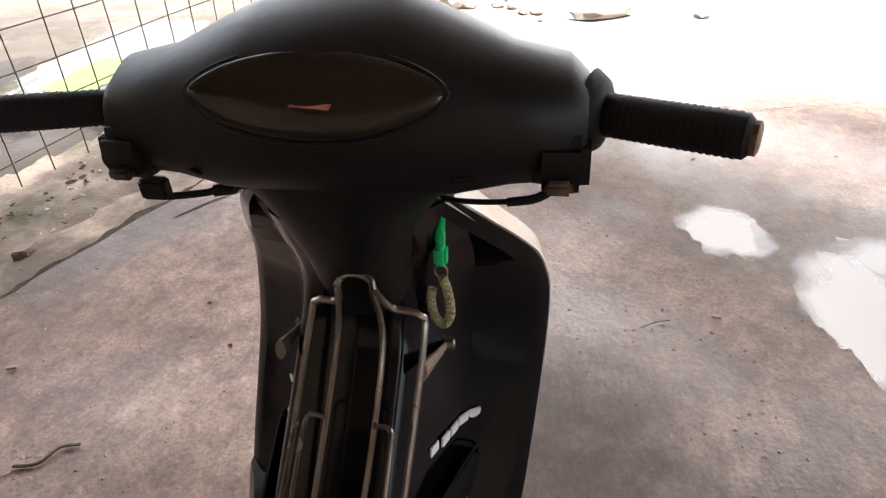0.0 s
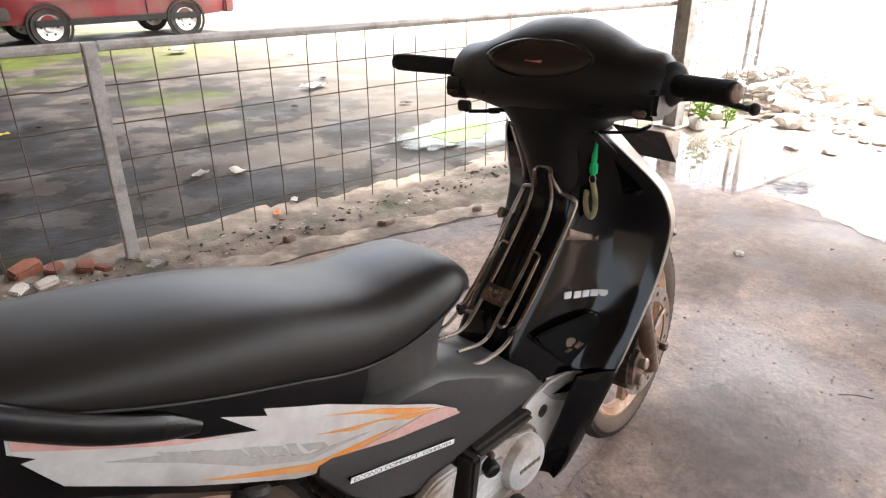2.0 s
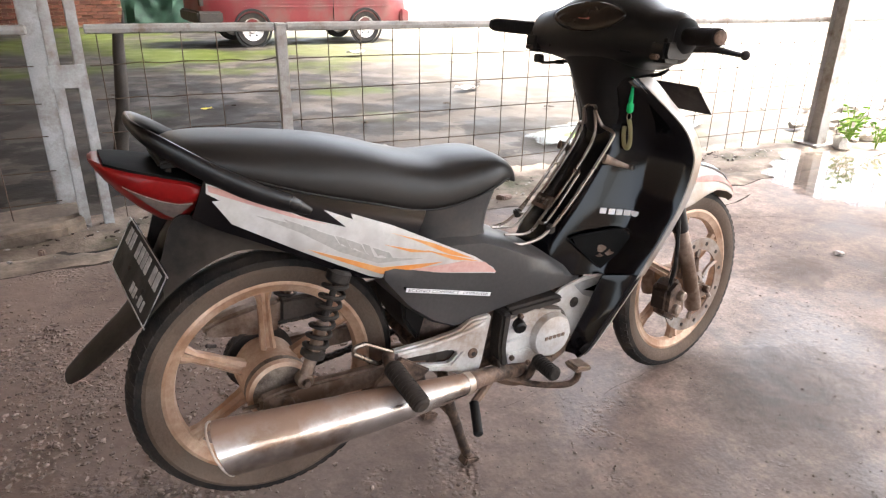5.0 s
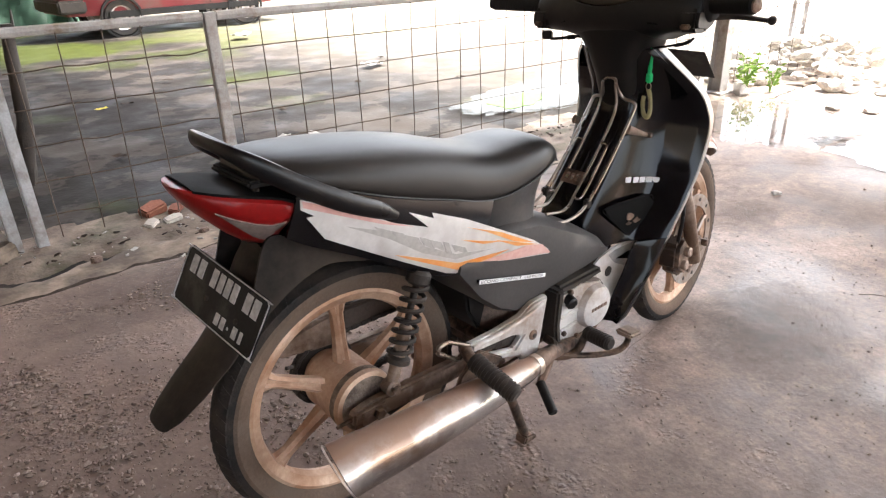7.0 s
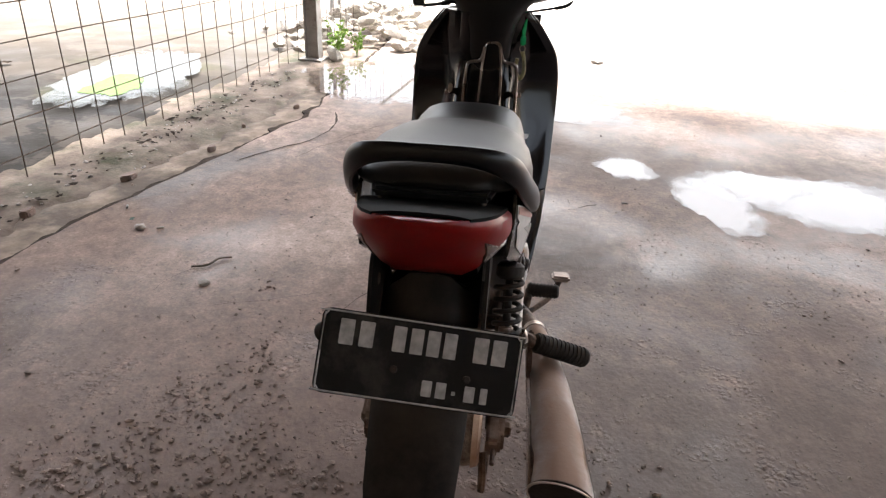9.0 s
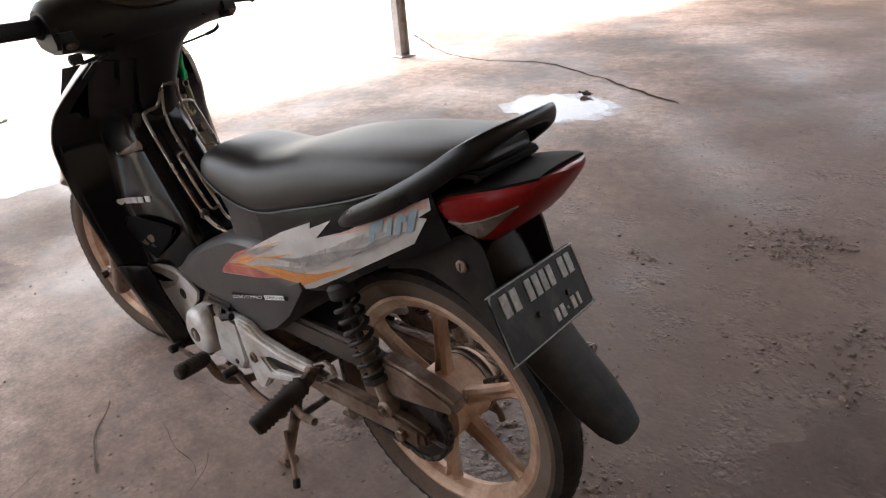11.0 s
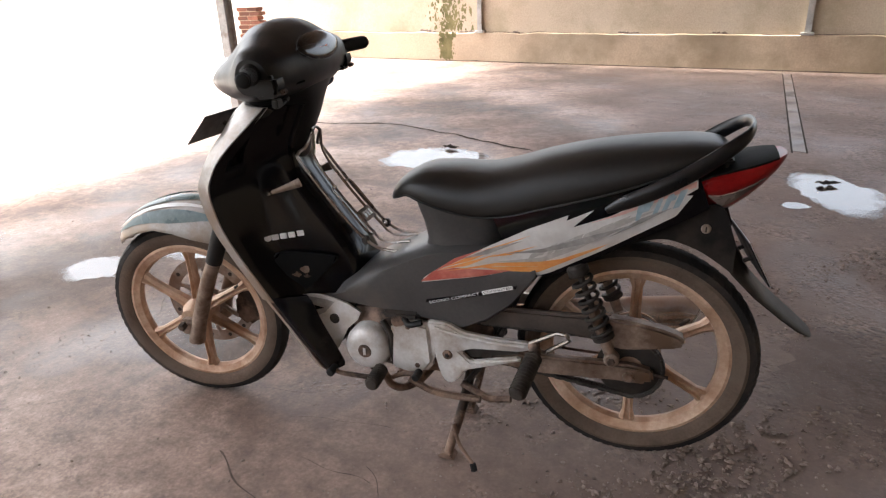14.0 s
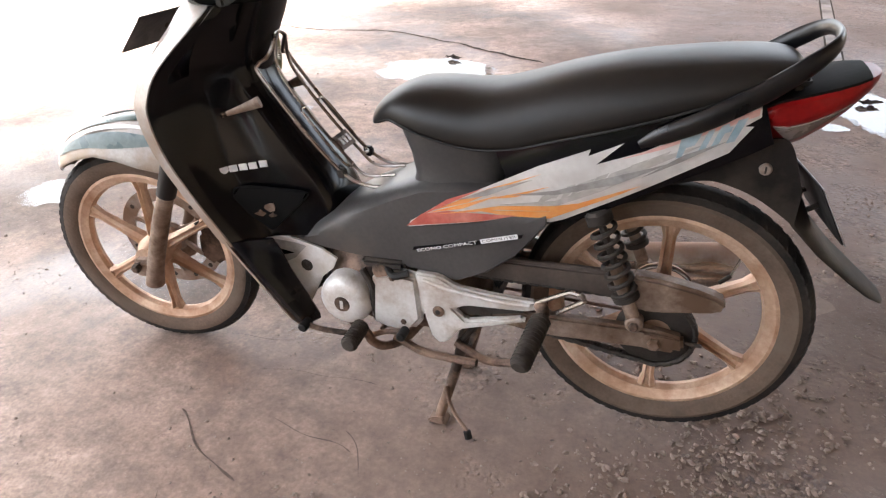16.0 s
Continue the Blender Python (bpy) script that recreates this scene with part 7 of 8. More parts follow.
# rear mudguard and number plate
rows = []
for x, z, hw, dp in ((0.06, 0.645, 0.050, 0.02), (-0.02, 0.678, 0.055, 0.022), (-0.09, 0.70, 0.062, 0.03), (-0.145, 0.712, 0.066, 0.06), (-0.170, 0.68, 0.066, 0.085), (-0.195, 0.63, 0.066, 0.05), (-0.225, 0.573, 0.065, 0.035), (-0.27, 0.525, 0.062, 0.03), (-0.32, 0.482, 0.057, 0.022), (-0.352, 0.455, 0.048, 0.016), (-0.366, 0.444, 0.036, 0.010)):
    d = Vector((0.5, 0, 0.5)) if x < -0.16 else Vector((0, 0, 1))
    out = [Vector((x, f * hw, z)) + (Vector((0.9, 0, 0.3)) if x < -0.16 else Vector((0.1, 0, -1))) * (dp * abs(f) ** 4) for f in (-1, -0.97, -0.8, -0.4, 0, 0.4, 0.8, 0.97, 1)]
    inn = [p + (Vector((0.006, 0, 0.002)) if x < -0.16 else Vector((0, 0, -0.006))) for p in out]
    rows.append(out + inn[::-1])
rg = part("rear_mudguard", rings(bmesh.new(), rows), M_MUD, bike, "dusty black plastic rear mudguard")
for s in (1, -1):
    part("mudguard_side", sheet([(0.03, 0.650), (-0.04, 0.690), (-0.10, 0.722), (-0.152, 0.738), (-0.188, 0.655)], [(0.03, 0.638), (-0.04, 0.657), (-0.085, 0.650), (-0.125, 0.634), (-0.160, 0.612), (-0.188, 0.592)], lambda x, z: 0.071, s, 22, 5, 0.005), M_MUD, bike, "dusty black mudguard side")
part("seat_lock", rod((-0.127, 0.070, 0.688), (-0.127, 0.082, 0.688), 0.010, 20), M_DISC, bike, "round metal seat lock")
part("key_slot", box(-0.1285, -0.1255, 0.081, 0.0828, 0.682, 0.694, 0.0004), M_DARKM, bike)
PM = Matrix.Translation((-0.2175, 0.002, 0.624))
ex = (Vector((-0.188, -0.125, 0.656)) - Vector((-0.21, 0.127, 0.686))).normalized()
ez = (Vector((-0.21, 0.127, 0.686)) - Vector((-0.261, 0.137, 0.595))).normalized()
ey = ez.cross(ex).normalized()
ez = ex.cross(ey).normalized()
PM = PM @ Matrix((ex, ey, ez)).transposed().to_4x4()
bm = bmesh.new()
poly = []
for cx, cz, a0 in ((0.116, 0.042, 0), (-0.116, 0.042, 90), (-0.116, -0.042, 180), (0.116, -0.042, 270)):
    poly += [(cx + 0.011 * math.cos(radians(a0 + 30 * k)), cz + 0.011 * math.sin(radians(a0 + 30 * k))) for k in range(4)]
slab(poly, -0.001, 0.001, 0.0004, bm=bm)
bmesh.ops.transform(bm, matrix=PM, verts=bm.verts[:])
npl = part("rear_number_plate", bm, M_PLATE, bike, "black dented number plate with white marks")
bm = tube([(x, -0.0016, z) for x, z in [(p[0] * 0.975, p[1] * 0.95) for p in poly]], 0.0012, 2, 6, True)
bmesh.ops.transform(bm, matrix=PM, verts=bm.verts[:])
part("plate_border", bm, M_PLATEW, npl)
for x0, w, z0, h in ((-0.094, 0.018, 0.010, 0.032), (-0.069, 0.018, 0.010, 0.032), (-0.028, 0.016, 0.010, 0.032), (-0.006, 0.016, 0.010, 0.032), (0.015, 0.016, 0.010, 0.032), (0.036, 0.016, 0.010, 0.032), (0.075, 0.018, 0.010, 0.032), (0.098, 0.018, 0.010, 0.032),
                    (0.014, 0.013, -0.040, 0.020), (0.032, 0.013, -0.040, 0.020), (0.048, 0.005, -0.034, 0.005), (0.068, 0.013, -0.040, 0.020), (0.086, 0.009, -0.040, 0.020)):
    bm = slab([(x0 - w / 2, z0), (x0 + w / 2, z0), (x0 + w / 2, z0 + h), (x0 - w / 2, z0 + h)], -0.0028, -0.0012, 0.0006)
    bmesh.ops.transform(bm, matrix=PM, verts=bm.verts[:])
    part("plate_bar", bm, M_PLATEW, npl)
for x0, z0 in ((-0.03, -0.012), (0.062, -0.012)):
    bm = rod((x0, -0.005, z0), (x0, 0.02, z0), 0.005, 8)
    bmesh.ops.transform(bm, matrix=PM, verts=bm.verts[:])
    part("plate_bolt", bm, M_DARKM, npl)

# ---- engine ----
eng = sub("engine", bike)
rows = []
for x, z0, z1, hw in ((0.33, 0.30, 0.40, 0.06), (0.38, 0.262, 0.42, 0.085), (0.46, 0.245, 0.425, 0.098), (0.58, 0.245, 0.42, 0.105), (0.67, 0.255, 0.405, 0.10), (0.70, 0.28, 0.395, 0.08)):
    h = [(0, z0), (hw * 0.8, z0), (hw, z0 + 0.03), (hw, z1 - 0.03), (hw * 0.8, z1), (0, z1)]
    rows.append([(x, y, z) for y, z in h] + [(x, -y, z) for y, z in h[::-1][1:-1]])
part("crankcase", rings(bmesh.new(), rows), M_RUSTY, eng, "grimy crankcase")
part("generator_cover", lathe([(0, 0.150), (0.030, 0.152), (0.046, 0.148), (0.056, 0.140), (0.060, 0.128), (0.060, 0.095), (0, 0.095)], (0.640, 0, 0.320), "y", 44), M_CAST, eng, "round dusty alloy generator cover")
part("cover_cap", lathe([(0, 0.1535), (0.017, 0.1535), (0.019, 0.150), (0, 0.150)], (0.640, 0, 0.318), "y", 24), M_RUSTY, eng)
part("cap_slot", box(0.6365, 0.6435, 0.1525, 0.1550, 0.308, 0.328, 0.0005), M_CAST, eng)
part("left_case", slab([(0.575, 0.395), (0.585, 0.27), (0.545, 0.258), (0.49, 0.262), (0.46, 0.30), (0.468, 0.405), (0.52, 0.412)], 0.10, 0.134, 0.012, seg=3), M_CAST, eng, "dusty alloy side case")
part("clutch_cover", lathe([(0, -0.156), (0.034, -0.157), (0.052, -0.152), (0.058, -0.142), (0.060, -0.10), (0, -0.10)], (0.645, 0, 0.325), "y", 44), M_CAST, eng, "round alloy clutch cover with a raised maker's mark")
for i in range(5):
    part("mark_bar", box(0.616 + 0.0125 * i, 0.626 + 0.0125 * i, -0.1585, -0.1555, 0.322, 0.331, 0.001), M_FORK, eng)
rc = part("right_case", slab([(0.69, 0.39), (0.705, 0.31), (0.67, 0.255), (0.58, 0.245), (0.515, 0.262), (0.50, 0.33), (0.515, 0.405), (0.60, 0.415)], -0.135, -0.10, 0.014, seg=3), M_CAST, eng, "dusty alloy right engine case")
for z in (0.30, 0.335, 0.37):
    part("case_rib", box(0.52, 0.585, -0.142, -0.134, z, z + 0.005, 0.002), M_CAST, eng)
part("filler_cap", rod((0.555, -0.10, 0.385), (0.545, -0.155, 0.372), 0.016, 12), M_MATT, eng, "black oil filler cap")
part("case_guard", slab([(0.525, 0.415), (0.500, 0.418), (0.492, 0.33), (0.500, 0.262), (0.520, 0.262), (0.514, 0.33)], -0.146, -0.10, 0.006), M_DARKM, eng, "dark band along the case edge")
# dark ring paints the shaded side of the round clutch cover
part("cover_shade_ring", lathe([(0, -0.128), (0.064, -0.130), (0.069, -0.124), (0.070, -0.10), (0, -0.10)], (0.642, 0, 0.326), "y", 40), M_GUARD, eng)
part("case_top", slab([(0.52, 0.418), (0.53, 0.392), (0.60, 0.388), (0.69, 0.398), (0.68, 0.420)], -0.132, -0.09, 0.008), M_DARKM, eng, "black cover over the engine case")
for x, z in ((0.535, 0.29), (0.585, 0.262), (0.66, 0.262), (0.555, 0.395)):
    part("case_bolt", rod((x, -0.13, z), (x, -0.143, z), 0.007, 6), M_RUSTY, eng)
    part("case_bolt", rod((x - 0.03, 0.125, z), (x - 0.03, 0.138, z), 0.007, 6), M_RUSTY, eng)
part("cylinder", rod((0.68, 0, 0.335), (0.80, 0, 0.365), 0.055, 20), M_DARKM, eng)
for i in range(7):
    x = 0.715 + 0.013 * i
    part("cooling_fin", box(x, x + 0.004, -0.075, 0.075, 0.285 + 0.003 * i, 0.425 + 0.003 * i, 0.001), M_RUSTY, eng)
part("carburettor", slab([(0.50, 0.405), (0.60, 0.405), (0.60, 0.425), (0.50, 0.43)], -0.09, 0.125, 0.008), M_DARKM, eng)
part("carb_bowl", rod((0.555, 0.10, 0.40), (0.555, 0.128, 0.40), 0.02, 14), M_RUSTY, eng)
part("engine_hose", tube([(0.60, 0.118, 0.395), (0.578, 0.124, 0.36), (0.575, 0.126, 0.32), (0.572, 0.12, 0.275)], 0.008, 5, 8), M_DARKM, eng)
part("engine_hose", tube([(0.54, 0.12, 0.41), (0.52, 0.135, 0.402), (0.49, 0.13, 0.41)], 0.008, 5, 8), M_MATT, eng)
# step brackets with a slot, both sides
for s in (1, -1):
    br = sub("step_bracket", bike, "silver alloy step bracket with an open slot")
    plate = bmesh.new()
    slab([(0.476, 0.418), (0.422, 0.418), (0.388, 0.400), (0.311, 0.394), (0.225, 0.394), (0.212, 0.380), (0.245, 0.368), (0.366, 0.358), (0.392, 0.345), (0.366, 0.322), (0.249, 0.352), (0.240, 0.344), (0.380, 0.296), (0.405, 0.262), (0.422, 0.250), (0.440, 0.262), (0.452, 0.300), (0.462, 0.350)], s * 0.116, s * 0.136, 0.005, bm=plate)
    part("plate", plate, M_CAST, br)
    part("slot_floor", slab([(0.250, 0.362), (0.366, 0.356), (0.388, 0.344), (0.366, 0.326), (0.250, 0.354)], s * 0.112, s * 0.120, 0.002), M_DARKM, br)
    part("raised_edge", tube([(0.455, s * 0.136, 0.405), (0.400, s * 0.138, 0.394), (0.31, s * 0.138, 0.386), (0.235, s * 0.136, 0.386)], 0.005, 4, 8), M_CAST, br)
    part("bracket_bolt", rod((0.424, s * 0.13, 0.335), (0.424, s * 0.141, 0.335), 0.0125, 16), M_RUSTY, br)
    part("bolt_socket", rod((0.424, s * 0.139, 0.335), (0.424, s * 0.1425, 0.335), 0.006, 6), M_DARKM, br)
    lp_ = [(0.226, 0.396), (0.160, 0.437), (0.136, 0.436), (0.131, 0.424), (0.188, 0.380)]
    hp = part("heel_loop", tube([(x, s * (0.138 + 0.08 * (0.226 - x)), z) for k in range(5) for x, z in [[lp_[k][0] * (1 - t) + lp_[(k + 1) % 5][0] * t, lp_[k][1] * (1 - t) + lp_[(k + 1) % 5][1] * t] for t in (0.06, 0.5, 0.94)]], 0.0052, 1, 8, True), M_STEEL, br, "folded flat-bar loop")
    pg = sub("rear_footpeg", bike)
    part("peg_rubber", rod((0.205, s * 0.165, 0.385), (0.222, s * 0.275, 0.345), 0.0185, 18), M_PEG, pg, "ribbed black peg rubber")
    for i in range(12):
        f = 0.06 + 0.075 * i
        a, b = Vector((0.205, s * 0.165, 0.385)), Vector((0.222, s * 0.275, 0.345))
        part("rib", rod(a.lerp(b, f), a.lerp(b, f + 0.035), 0.0205, 16, bevel=False), M_PEG, pg)
    part("peg_root", tube([(0.215, s * 0.135, 0.392), (0.206, s * 0.152, 0.39), (0.205, s * 0.17, 0.383)], 0.013, 3, 10), M_RUSTY, pg)
    ff = sub("front_footpeg", bike)
    part("peg_rubber", rod((0.592, s * 0.160, 0.280), (0.585, s * 0.240, 0.284), 0.0165, 16), M_PEG, ff, "ribbed black peg rubber")
    for i in range(8):
        a, b = Vector((0.592, s * 0.160, 0.280)), Vector((0.585, s * 0.240, 0.284))
        part("rib", rod(a.lerp(b, 0.08 + 0.11 * i), a.lerp(b, 0.13 + 0.11 * i), 0.0185, 14, bevel=False), M_PEG, ff)
    part("peg_bar", tube([(0.50, s * 0.02, 0.225), (0.52, s * 0.10, 0.218), (0.550, s * 0.140, 0.220), (0.570, s * 0.158, 0.240), (0.580, s * 0.164, 0.266), (0.592, s * 0.166, 0.280)], 0.010, 5, 10), M_RUSTY, ff)
# gear lever (left), brake pedal and kick starter (right)
gl_ = part("gear_lever", tube([(0.728, 0.165, 0.256), (0.69, 0.160, 0.248), (0.64, 0.155, 0.246), (0.58, 0.150, 0.250), (0.54, 0.150, 0.268), (0.50, 0.155, 0.278)], 0.0065, 5, 8), M_RUSTY, bike, "rusty heel-and-toe gear lever")
part("toe_pad", rod((0.730, 0.150, 0.256), (0.728, 0.185, 0.258), 0.011, 12), M_GRIP, gl_)
part("heel_pad", rod((0.497, 0.145, 0.279), (0.495, 0.180, 0.281), 0.010, 12), M_GRIP, gl_)
part("side_link", tube([(0.53, 0.13, 0.245), (0.47, 0.135, 0.222), (0.41, 0.14, 0.222), (0.34, 0.145, 0.227)], 0.009, 4, 8), M_RUSTY, bike)
bp_ = part("brake_pedal", tube([(0.650, -0.245, 0.286), (0.655, -0.235, 0.250), (0.635, -0.215, 0.228), (0.58, -0.17, 0.222), (0.52, -0.13, 0.235)], 0.008, 5, 8), M_RUSTY, bike, "worn steel brake pedal")
part("pedal_pad", slab([(0.622, 0.290), (0.668, 0.284), (0.670, 0.298), (0.625, 0.305)], -0.268, -0.222, 0.005), M_FORK, bp_, "serrated pedal pad")
ks = part("kick_starter", tube([(0.49, -0.12, 0.29), (0.485, -0.15, 0.285), (0.45, -0.165, 0.26), (0.40, -0.18, 0.228)], 0.010, 5, 8), M_RUSTY, bike, "rusty kick start lever")
part("kick_rubber", rod((0.405, -0.178, 0.235), (0.375, -0.245, 0.20), 0.011, 12), M_GRIP, ks)

# exhaust
ex_ = sub("exhaust", bike)
part("header_pipe", tube([(0.80, -0.04, 0.315), (0.76, -0.08, 0.255), (0.66, -0.115, 0.238), (0.56, -0.135, 0.250), (0.47, -0.155, 0.275), (0.38, -0.178, 0.292)], [0.015, 0.015, 0.016, 0.017, 0.019, 0.022], 6, 14), M_RUSTY, ex_, "rust-brown header pipe")
MF = [(0.385, -0.177, 0.290), (0.30, -0.187, 0.300), (0.15, -0.198, 0.316), (0.0, -0.205, 0.331), (-0.146, -0.208, 0.346)]
def cut_end(bm):
    """The open end is cut askew."""
    for v in bm.verts:
        if v.co.x < -0.13:
            v.co.x += 0.24 * (v.co.y + 0.208) - 0.42 * (v.co.z - 0.346)
    return bm


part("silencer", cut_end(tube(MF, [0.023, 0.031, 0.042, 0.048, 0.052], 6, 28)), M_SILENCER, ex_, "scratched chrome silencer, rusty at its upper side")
a, b = Vector(MF[-2]), Vector(MF[-1])
d = (b - a).normalized()
part("silencer_mouth", cut_end(rod(b - d * 0.002, b + d * 0.0015, 0.047, 28, bevel=False)), M_DARKM, ex_)
part("silencer_lip", cut_end(tube([b + d * 0.002 + Vector((0, 0.051 * math.cos(w), 0.051 * math.sin(w))) for w in [2 * math.pi * k / 24 for k in range(24)]], 0.0022, 1, 6, True)), M_CHROME, ex_)
part("clamp_band", tube([(0.392, -0.176, 0.289), (0.375, -0.178, 0.2915)], 0.0255, 1, 20), M_CHROME, ex_)
hg = part("silencer_hanger", slab([(0.30, 0.345), (0.23, 0.395), (0.175, 0.355), (0.16, 0.325), (0.26, 0.318)], -0.165, -0.155, 0.003), M_RUSTY, ex_, "rusty hanger plate")
part("hanger_bolt", rod((0.232, -0.155, 0.372), (0.232, -0.172, 0.372), 0.010, 6), M_RUSTY, hg)

# swingarm, chain guard, chain, shock absorbers
for s in (1, -1):
    sa = part("swingarm_leg", slab([(0.32, 0.365), (0.22, 0.352), (0.0, 0.362), (-0.05, 0.354), (-0.055, 0.325), (0.0, 0.318), (0.20, 0.305), (0.32, 0.315)], s * 0.088, s * 0.114, 0.006), M_FORK, bike, "dusty steel swingarm")
    part("axle_nut", rod((0, s * 0.112, 0.338), (0, s * 0.130, 0.338), 0.013, 6), M_FORK, sa)
    part("adjuster", rod((-0.045, s * 0.102, 0.338), (-0.085, s * 0.102, 0.338), 0.004, 8), M_RUSTY, sa)
    part("adjuster_plate", box(-0.035, 0.02, s * 0.116 - 0.003, s * 0.116 + 0.003, 0.322, 0.356, 0.002), M_FORK, sa)
    sh = sub("shock_absorber", bike)
    t, u = Vector((0.128, s * 0.106, 0.590)), Vector((0.040, s * 0.108, 0.372))
    part("damper", rod(t.lerp(u, 0.45), u, 0.013, 14), M_FORK, sh)
    part("damper_rod", rod(t, t.lerp(u, 0.5), 0.007, 10), M_DARKM, sh)
    part("top_cup", rod(t.lerp(u, -0.02), t.lerp(u, 0.10), 0.024, 18), M_DARKM, sh)
    part("lower_cup", rod(t.lerp(u, 0.72), t.lerp(u, 0.79), 0.025, 18), M_DARKM, sh)
    part("lower_eye", rod(u + Vector((0, -0.014, 0)), u + Vector((0, 0.016, 0)), 0.017, 16), M_FORK, sh)
    part("eye_bolt", rod(u + Vector((0, s * 0.012, 0)), u + Vector((0, s * 0.024, 0)), 0.009, 6), M_RUSTY, sh)
    dn = (u - t).normalized()
    e1 = dn.cross(Vector((0, 1, 0))).normalized()
    e2 = dn.cross(e1)
    helix = []
    for i in range(7 * 12 + 1):
        w = 2 * math.pi * i / 12
        helix.append(t.lerp(u, 0.10 + 0.63 * i / 84) + (e1 * math.cos(w) + e2 * math.sin(w)) * 0.0225)
    part("spring", tube(helix, 0.0046, 1, 7), M_DARKM, sh, "dark coil spring")
part("swingarm_pivot", rod((0.33, -0.12, 0.34), (0.33, 0.12, 0.34), 0.016, 12), M_RUSTY, bike)
part("chain_guard", slab([(0.36, 0.455), (0.16, 0.462), (0.055, 0.466), (0.050, 0.404), (0.14, 0.408), (0.36, 0.404)], 0.074, 0.098, 0.008, seg=3), M_GUARD, bike, "dark grimy steel chain guard")
part("guard_tail", slab([(0.056, 0.468), (0.0, 0.466), (-0.060, 0.456), (-0.098, 0.446), (-0.112, 0.436), (-0.112, 0.422), (-0.098, 0.412), (0.0, 0.394), (0.030, 0.392), (0.050, 0.398)], 0.068, 0.104, 0.009, seg=3), M_FORK, bike, "dusty steel rear end of the chain guard")
ch = bmesh.new()
def chain_run(points):
    """Links of roller chain: inner and outer plates in turn, with a roller between."""
    line = [Vector(p) for p in points]
    for i, (p, q) in enumerate(zip(line, line[1:])):
        d = (q - p) * 0.22
        for w in (-1, 1):
            o = Vector((0, w * (0.0062 if i % 2 else 0.0042), 0))
            rod(p - d + o, q + d + o, 0.0052, 6, ch)
        rod(p + Vector((0, -0.005, 0)), p + Vector((0, 0.005, 0)), 0.0055, 6, ch)


for (xa, za), (xb, zb) in (((0.36, 0.312), (0.0, 0.266)), ((0.36, 0.405), (0.0, 0.412))):
    chain_run([(xa + (xb - xa) * i / 28, 0.081, za + (zb - za) * i / 28) for i in range(29)])
chain_run([RA + Vector((0.073 * math.cos(radians(90 + 10 * i)), 0.081, 0.073 * math.sin(radians(90 + 10 * i)))) for i in range(19)])
part("chain", ch, M_DARKM, bike, "oily drive chain")
part("brake_arm", tube([(-0.02, -0.085, 0.30), (-0.05, -0.088, 0.27), (-0.06, -0.088, 0.25)], 0.007, 3, 8), M_RUSTY, bike)
part("brake_rod", tube([(-0.055, -0.09, 0.262), (0.15, -0.10, 0.258), (0.42, -0.10, 0.262)], 0.004, 3, 8), M_RUSTY, bike)
part("torque_arm", rod((0.04, -0.092, 0.300), (0.24, -0.092, 0.325), 0.007, 8), M_RUSTY, bike)
part("inner_mudguard", slab([(0.33, 0.62), (0.27, 0.56), (0.285, 0.42), (0.32, 0.36), (0.34, 0.42), (0.35, 0.60)], -0.07, 0.07, 0.006), M_MATT, bike, "black inner mudguard")

# centre stand
for s in (1, -1):
    cs = part("stand_leg", tube([(0.385, s * 0.062, 0.265), (0.405, s * 0.078, 0.16), (0.437, s * 0.100, 0.035), (0.443, s * 0.104, 0.012)], [0.014, 0.0125, 0.0125, 0.012], 5, 10), M_RUSTY, bike, "rusty centre stand leg")
    part("stand_foot", slab([(0.420, 0.001), (0.470, 0.001), (0.462, 0.016), (0.430, 0.022)], s * 0.104 - 0.018, s * 0.104 + 0.018, 0.004), M_RUSTY, cs)
part("stand_bar", rod((0.388, -0.066, 0.25), (0.388, 0.066, 0.25), 0.012, 10), M_RUSTY, bike)
part("stand_crossbar", rod((0.412, -0.08, 0.13), (0.412, 0.08, 0.13), 0.009, 10), M_RUSTY, bike)
sl = part("stand_lever", tube([(0.425, 0.105, 0.11), (0.41, 0.115, 0.06), (0.385, 0.128, 0.035), (0.362, 0.142, 0.020)], 0.005, 5, 8), M_RUSTY, bike, "thin bent stand lever")
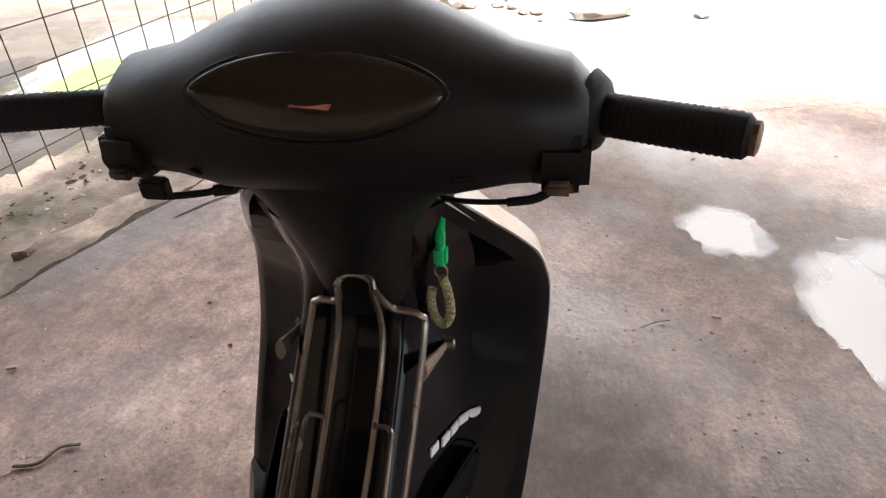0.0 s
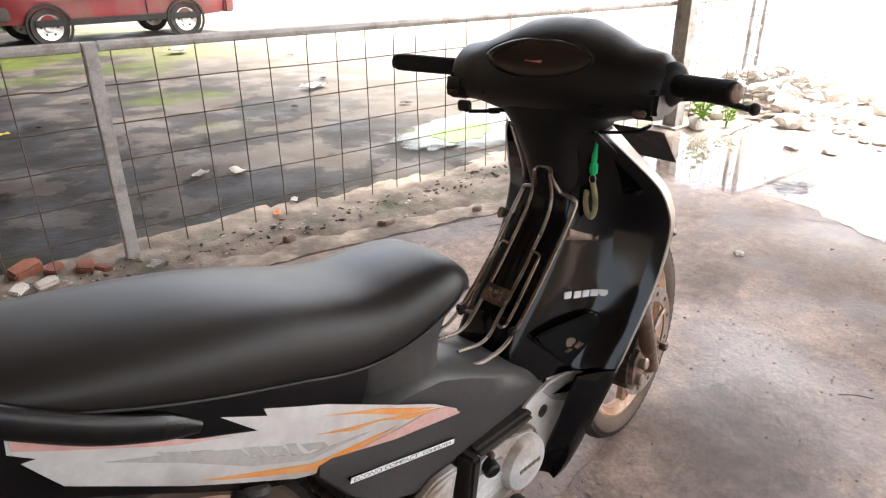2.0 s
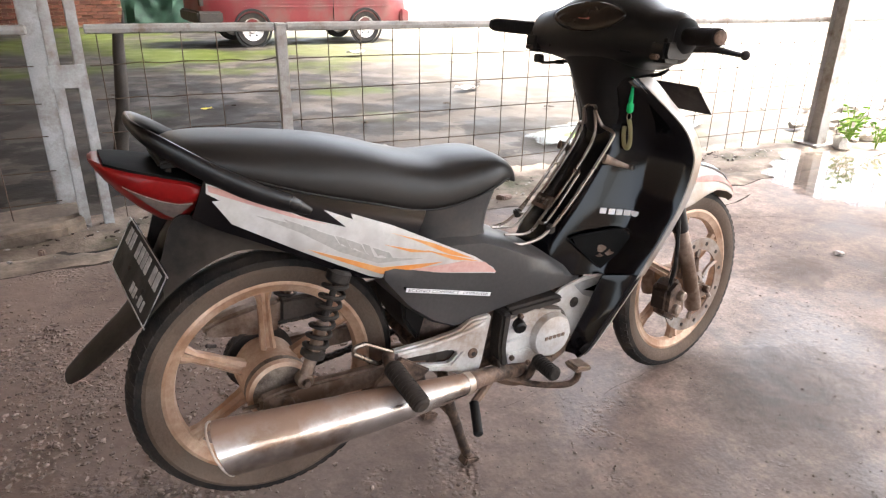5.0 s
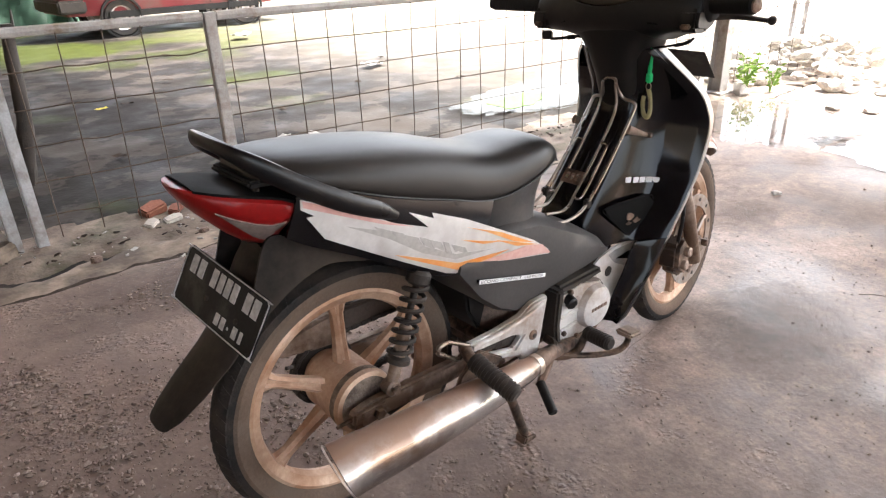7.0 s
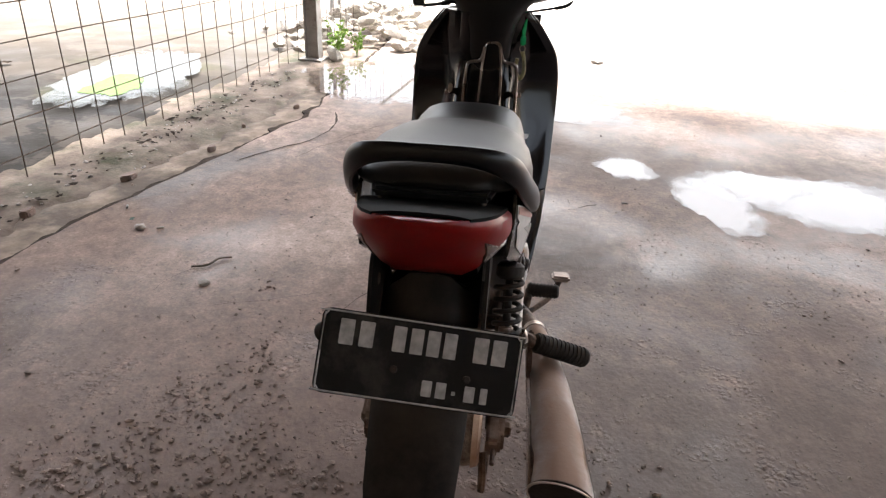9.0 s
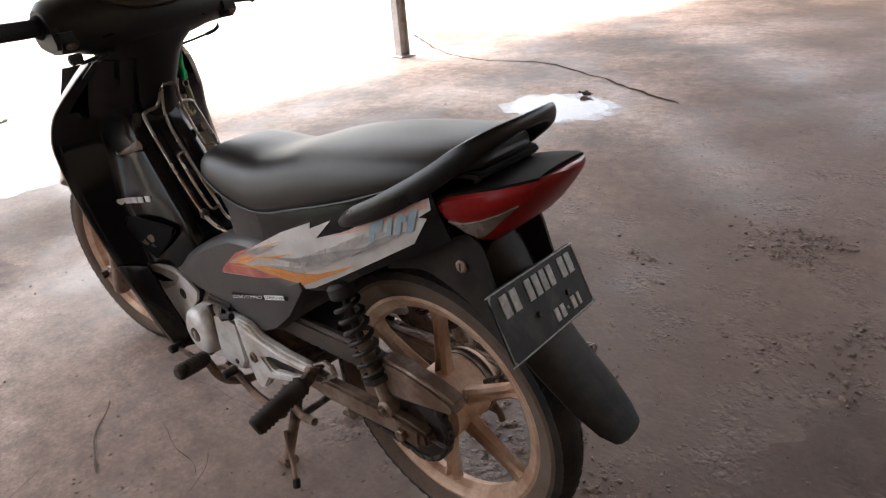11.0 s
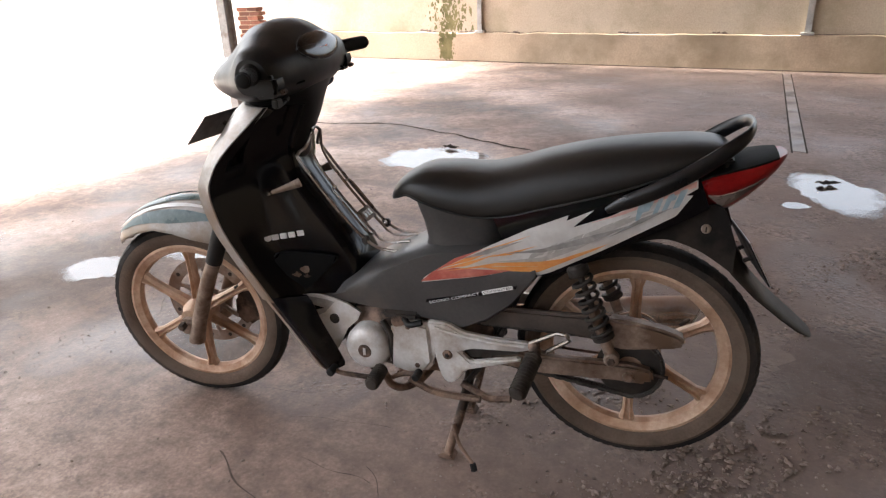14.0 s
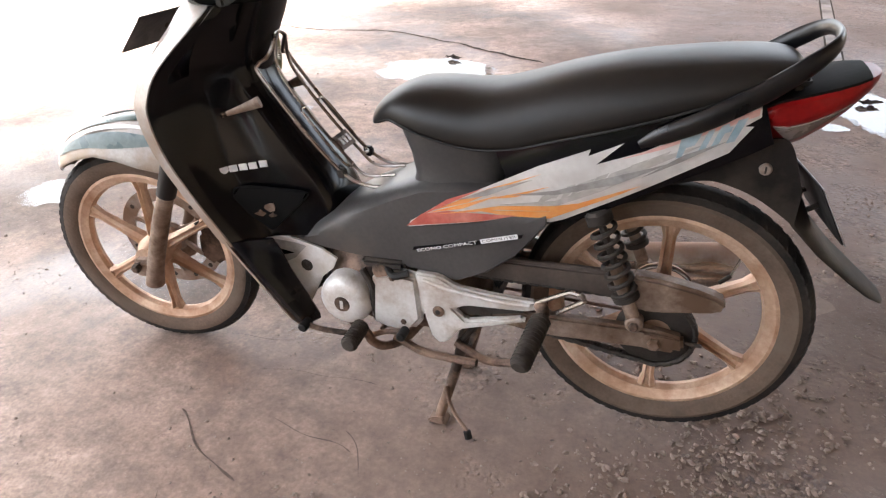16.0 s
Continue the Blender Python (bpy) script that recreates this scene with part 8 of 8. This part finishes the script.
part("lever_tip", rod((0.366, 0.138, 0.022), (0.358, 0.146, 0.004), 0.009, 8), M_GRIP, sl)
part("side_stand", tube([(0.40, 0.10, 0.235), (0.33, 0.115, 0.215), (0.27, 0.12, 0.225)], 0.009, 4, 8), M_RUSTY, bike)
part("stand_spring", rod((0.39, 0.09, 0.235), (0.345, 0.095, 0.30), 0.007, 8), M_DARKM, bike)

# ---- key strap hanging from the ignition ----
key = thing("key_strap", "green key strap with an olive coiled cord hanging from the ignition", "key strap", (0.0, -0.006, 0.012))
part("key", box(0.872, 0.890, -0.094, -0.066, 0.856, 0.872, 0.003), M_CHROME, key)
part("strap", tube([(0.872, -0.088, 0.872), (0.868, -0.090, 0.892), (0.866, -0.094, 0.900), (0.866, -0.100, 0.893), (0.868, -0.098, 0.87), (0.868, -0.097, 0.845), (0.869, -0.097, 0.825)], 0.0055, 6, 8, flat=0.7), M_GREEN, key, "bright green strap")
part("strap_buckle", box(0.862, 0.876, -0.104, -0.090, 0.822, 0.846, 0.003), M_GREEN, key)
part("split_ring", tube([(0.869 + 0.0, -0.097 + 0.007 * math.cos(w), 0.813 + 0.009 * math.sin(w)) for w in [2 * math.pi * k / 12 for k in range(12)]], 0.0011, 1, 6, True), M_CHROME, key)
line = spline([(0.869, -0.098, 0.806), (0.871, -0.103, 0.785), (0.873, -0.105, 0.755), (0.874, -0.098, 0.737), (0.873, -0.088, 0.745), (0.871, -0.084, 0.768), (0.870, -0.086, 0.788)], 34)
hx = []
for i, p in enumerate(line):
    dd = (line[min(i + 1, len(line) - 1)] - line[max(i - 1, 0)]).normalized()
    a1 = dd.cross(Vector((1, 0, 0))).normalized()
    a2 = dd.cross(a1)
    w = i * 1.15
    hx.append(p + (a1 * math.cos(w) + a2 * math.sin(w)) * 0.0042)
part("coil_cord", tube(hx, 0.0018, 1, 6), M_COIL, key, "olive coiled cord")

for ob in list(bike.children):
    if ob.name.split(".")[0] in ("front_wheel", "fork_leg", "front_axle", "front_mudguard", "brake_caliper"):
        ob.matrix_basis = FORK @ ob.matrix_basis
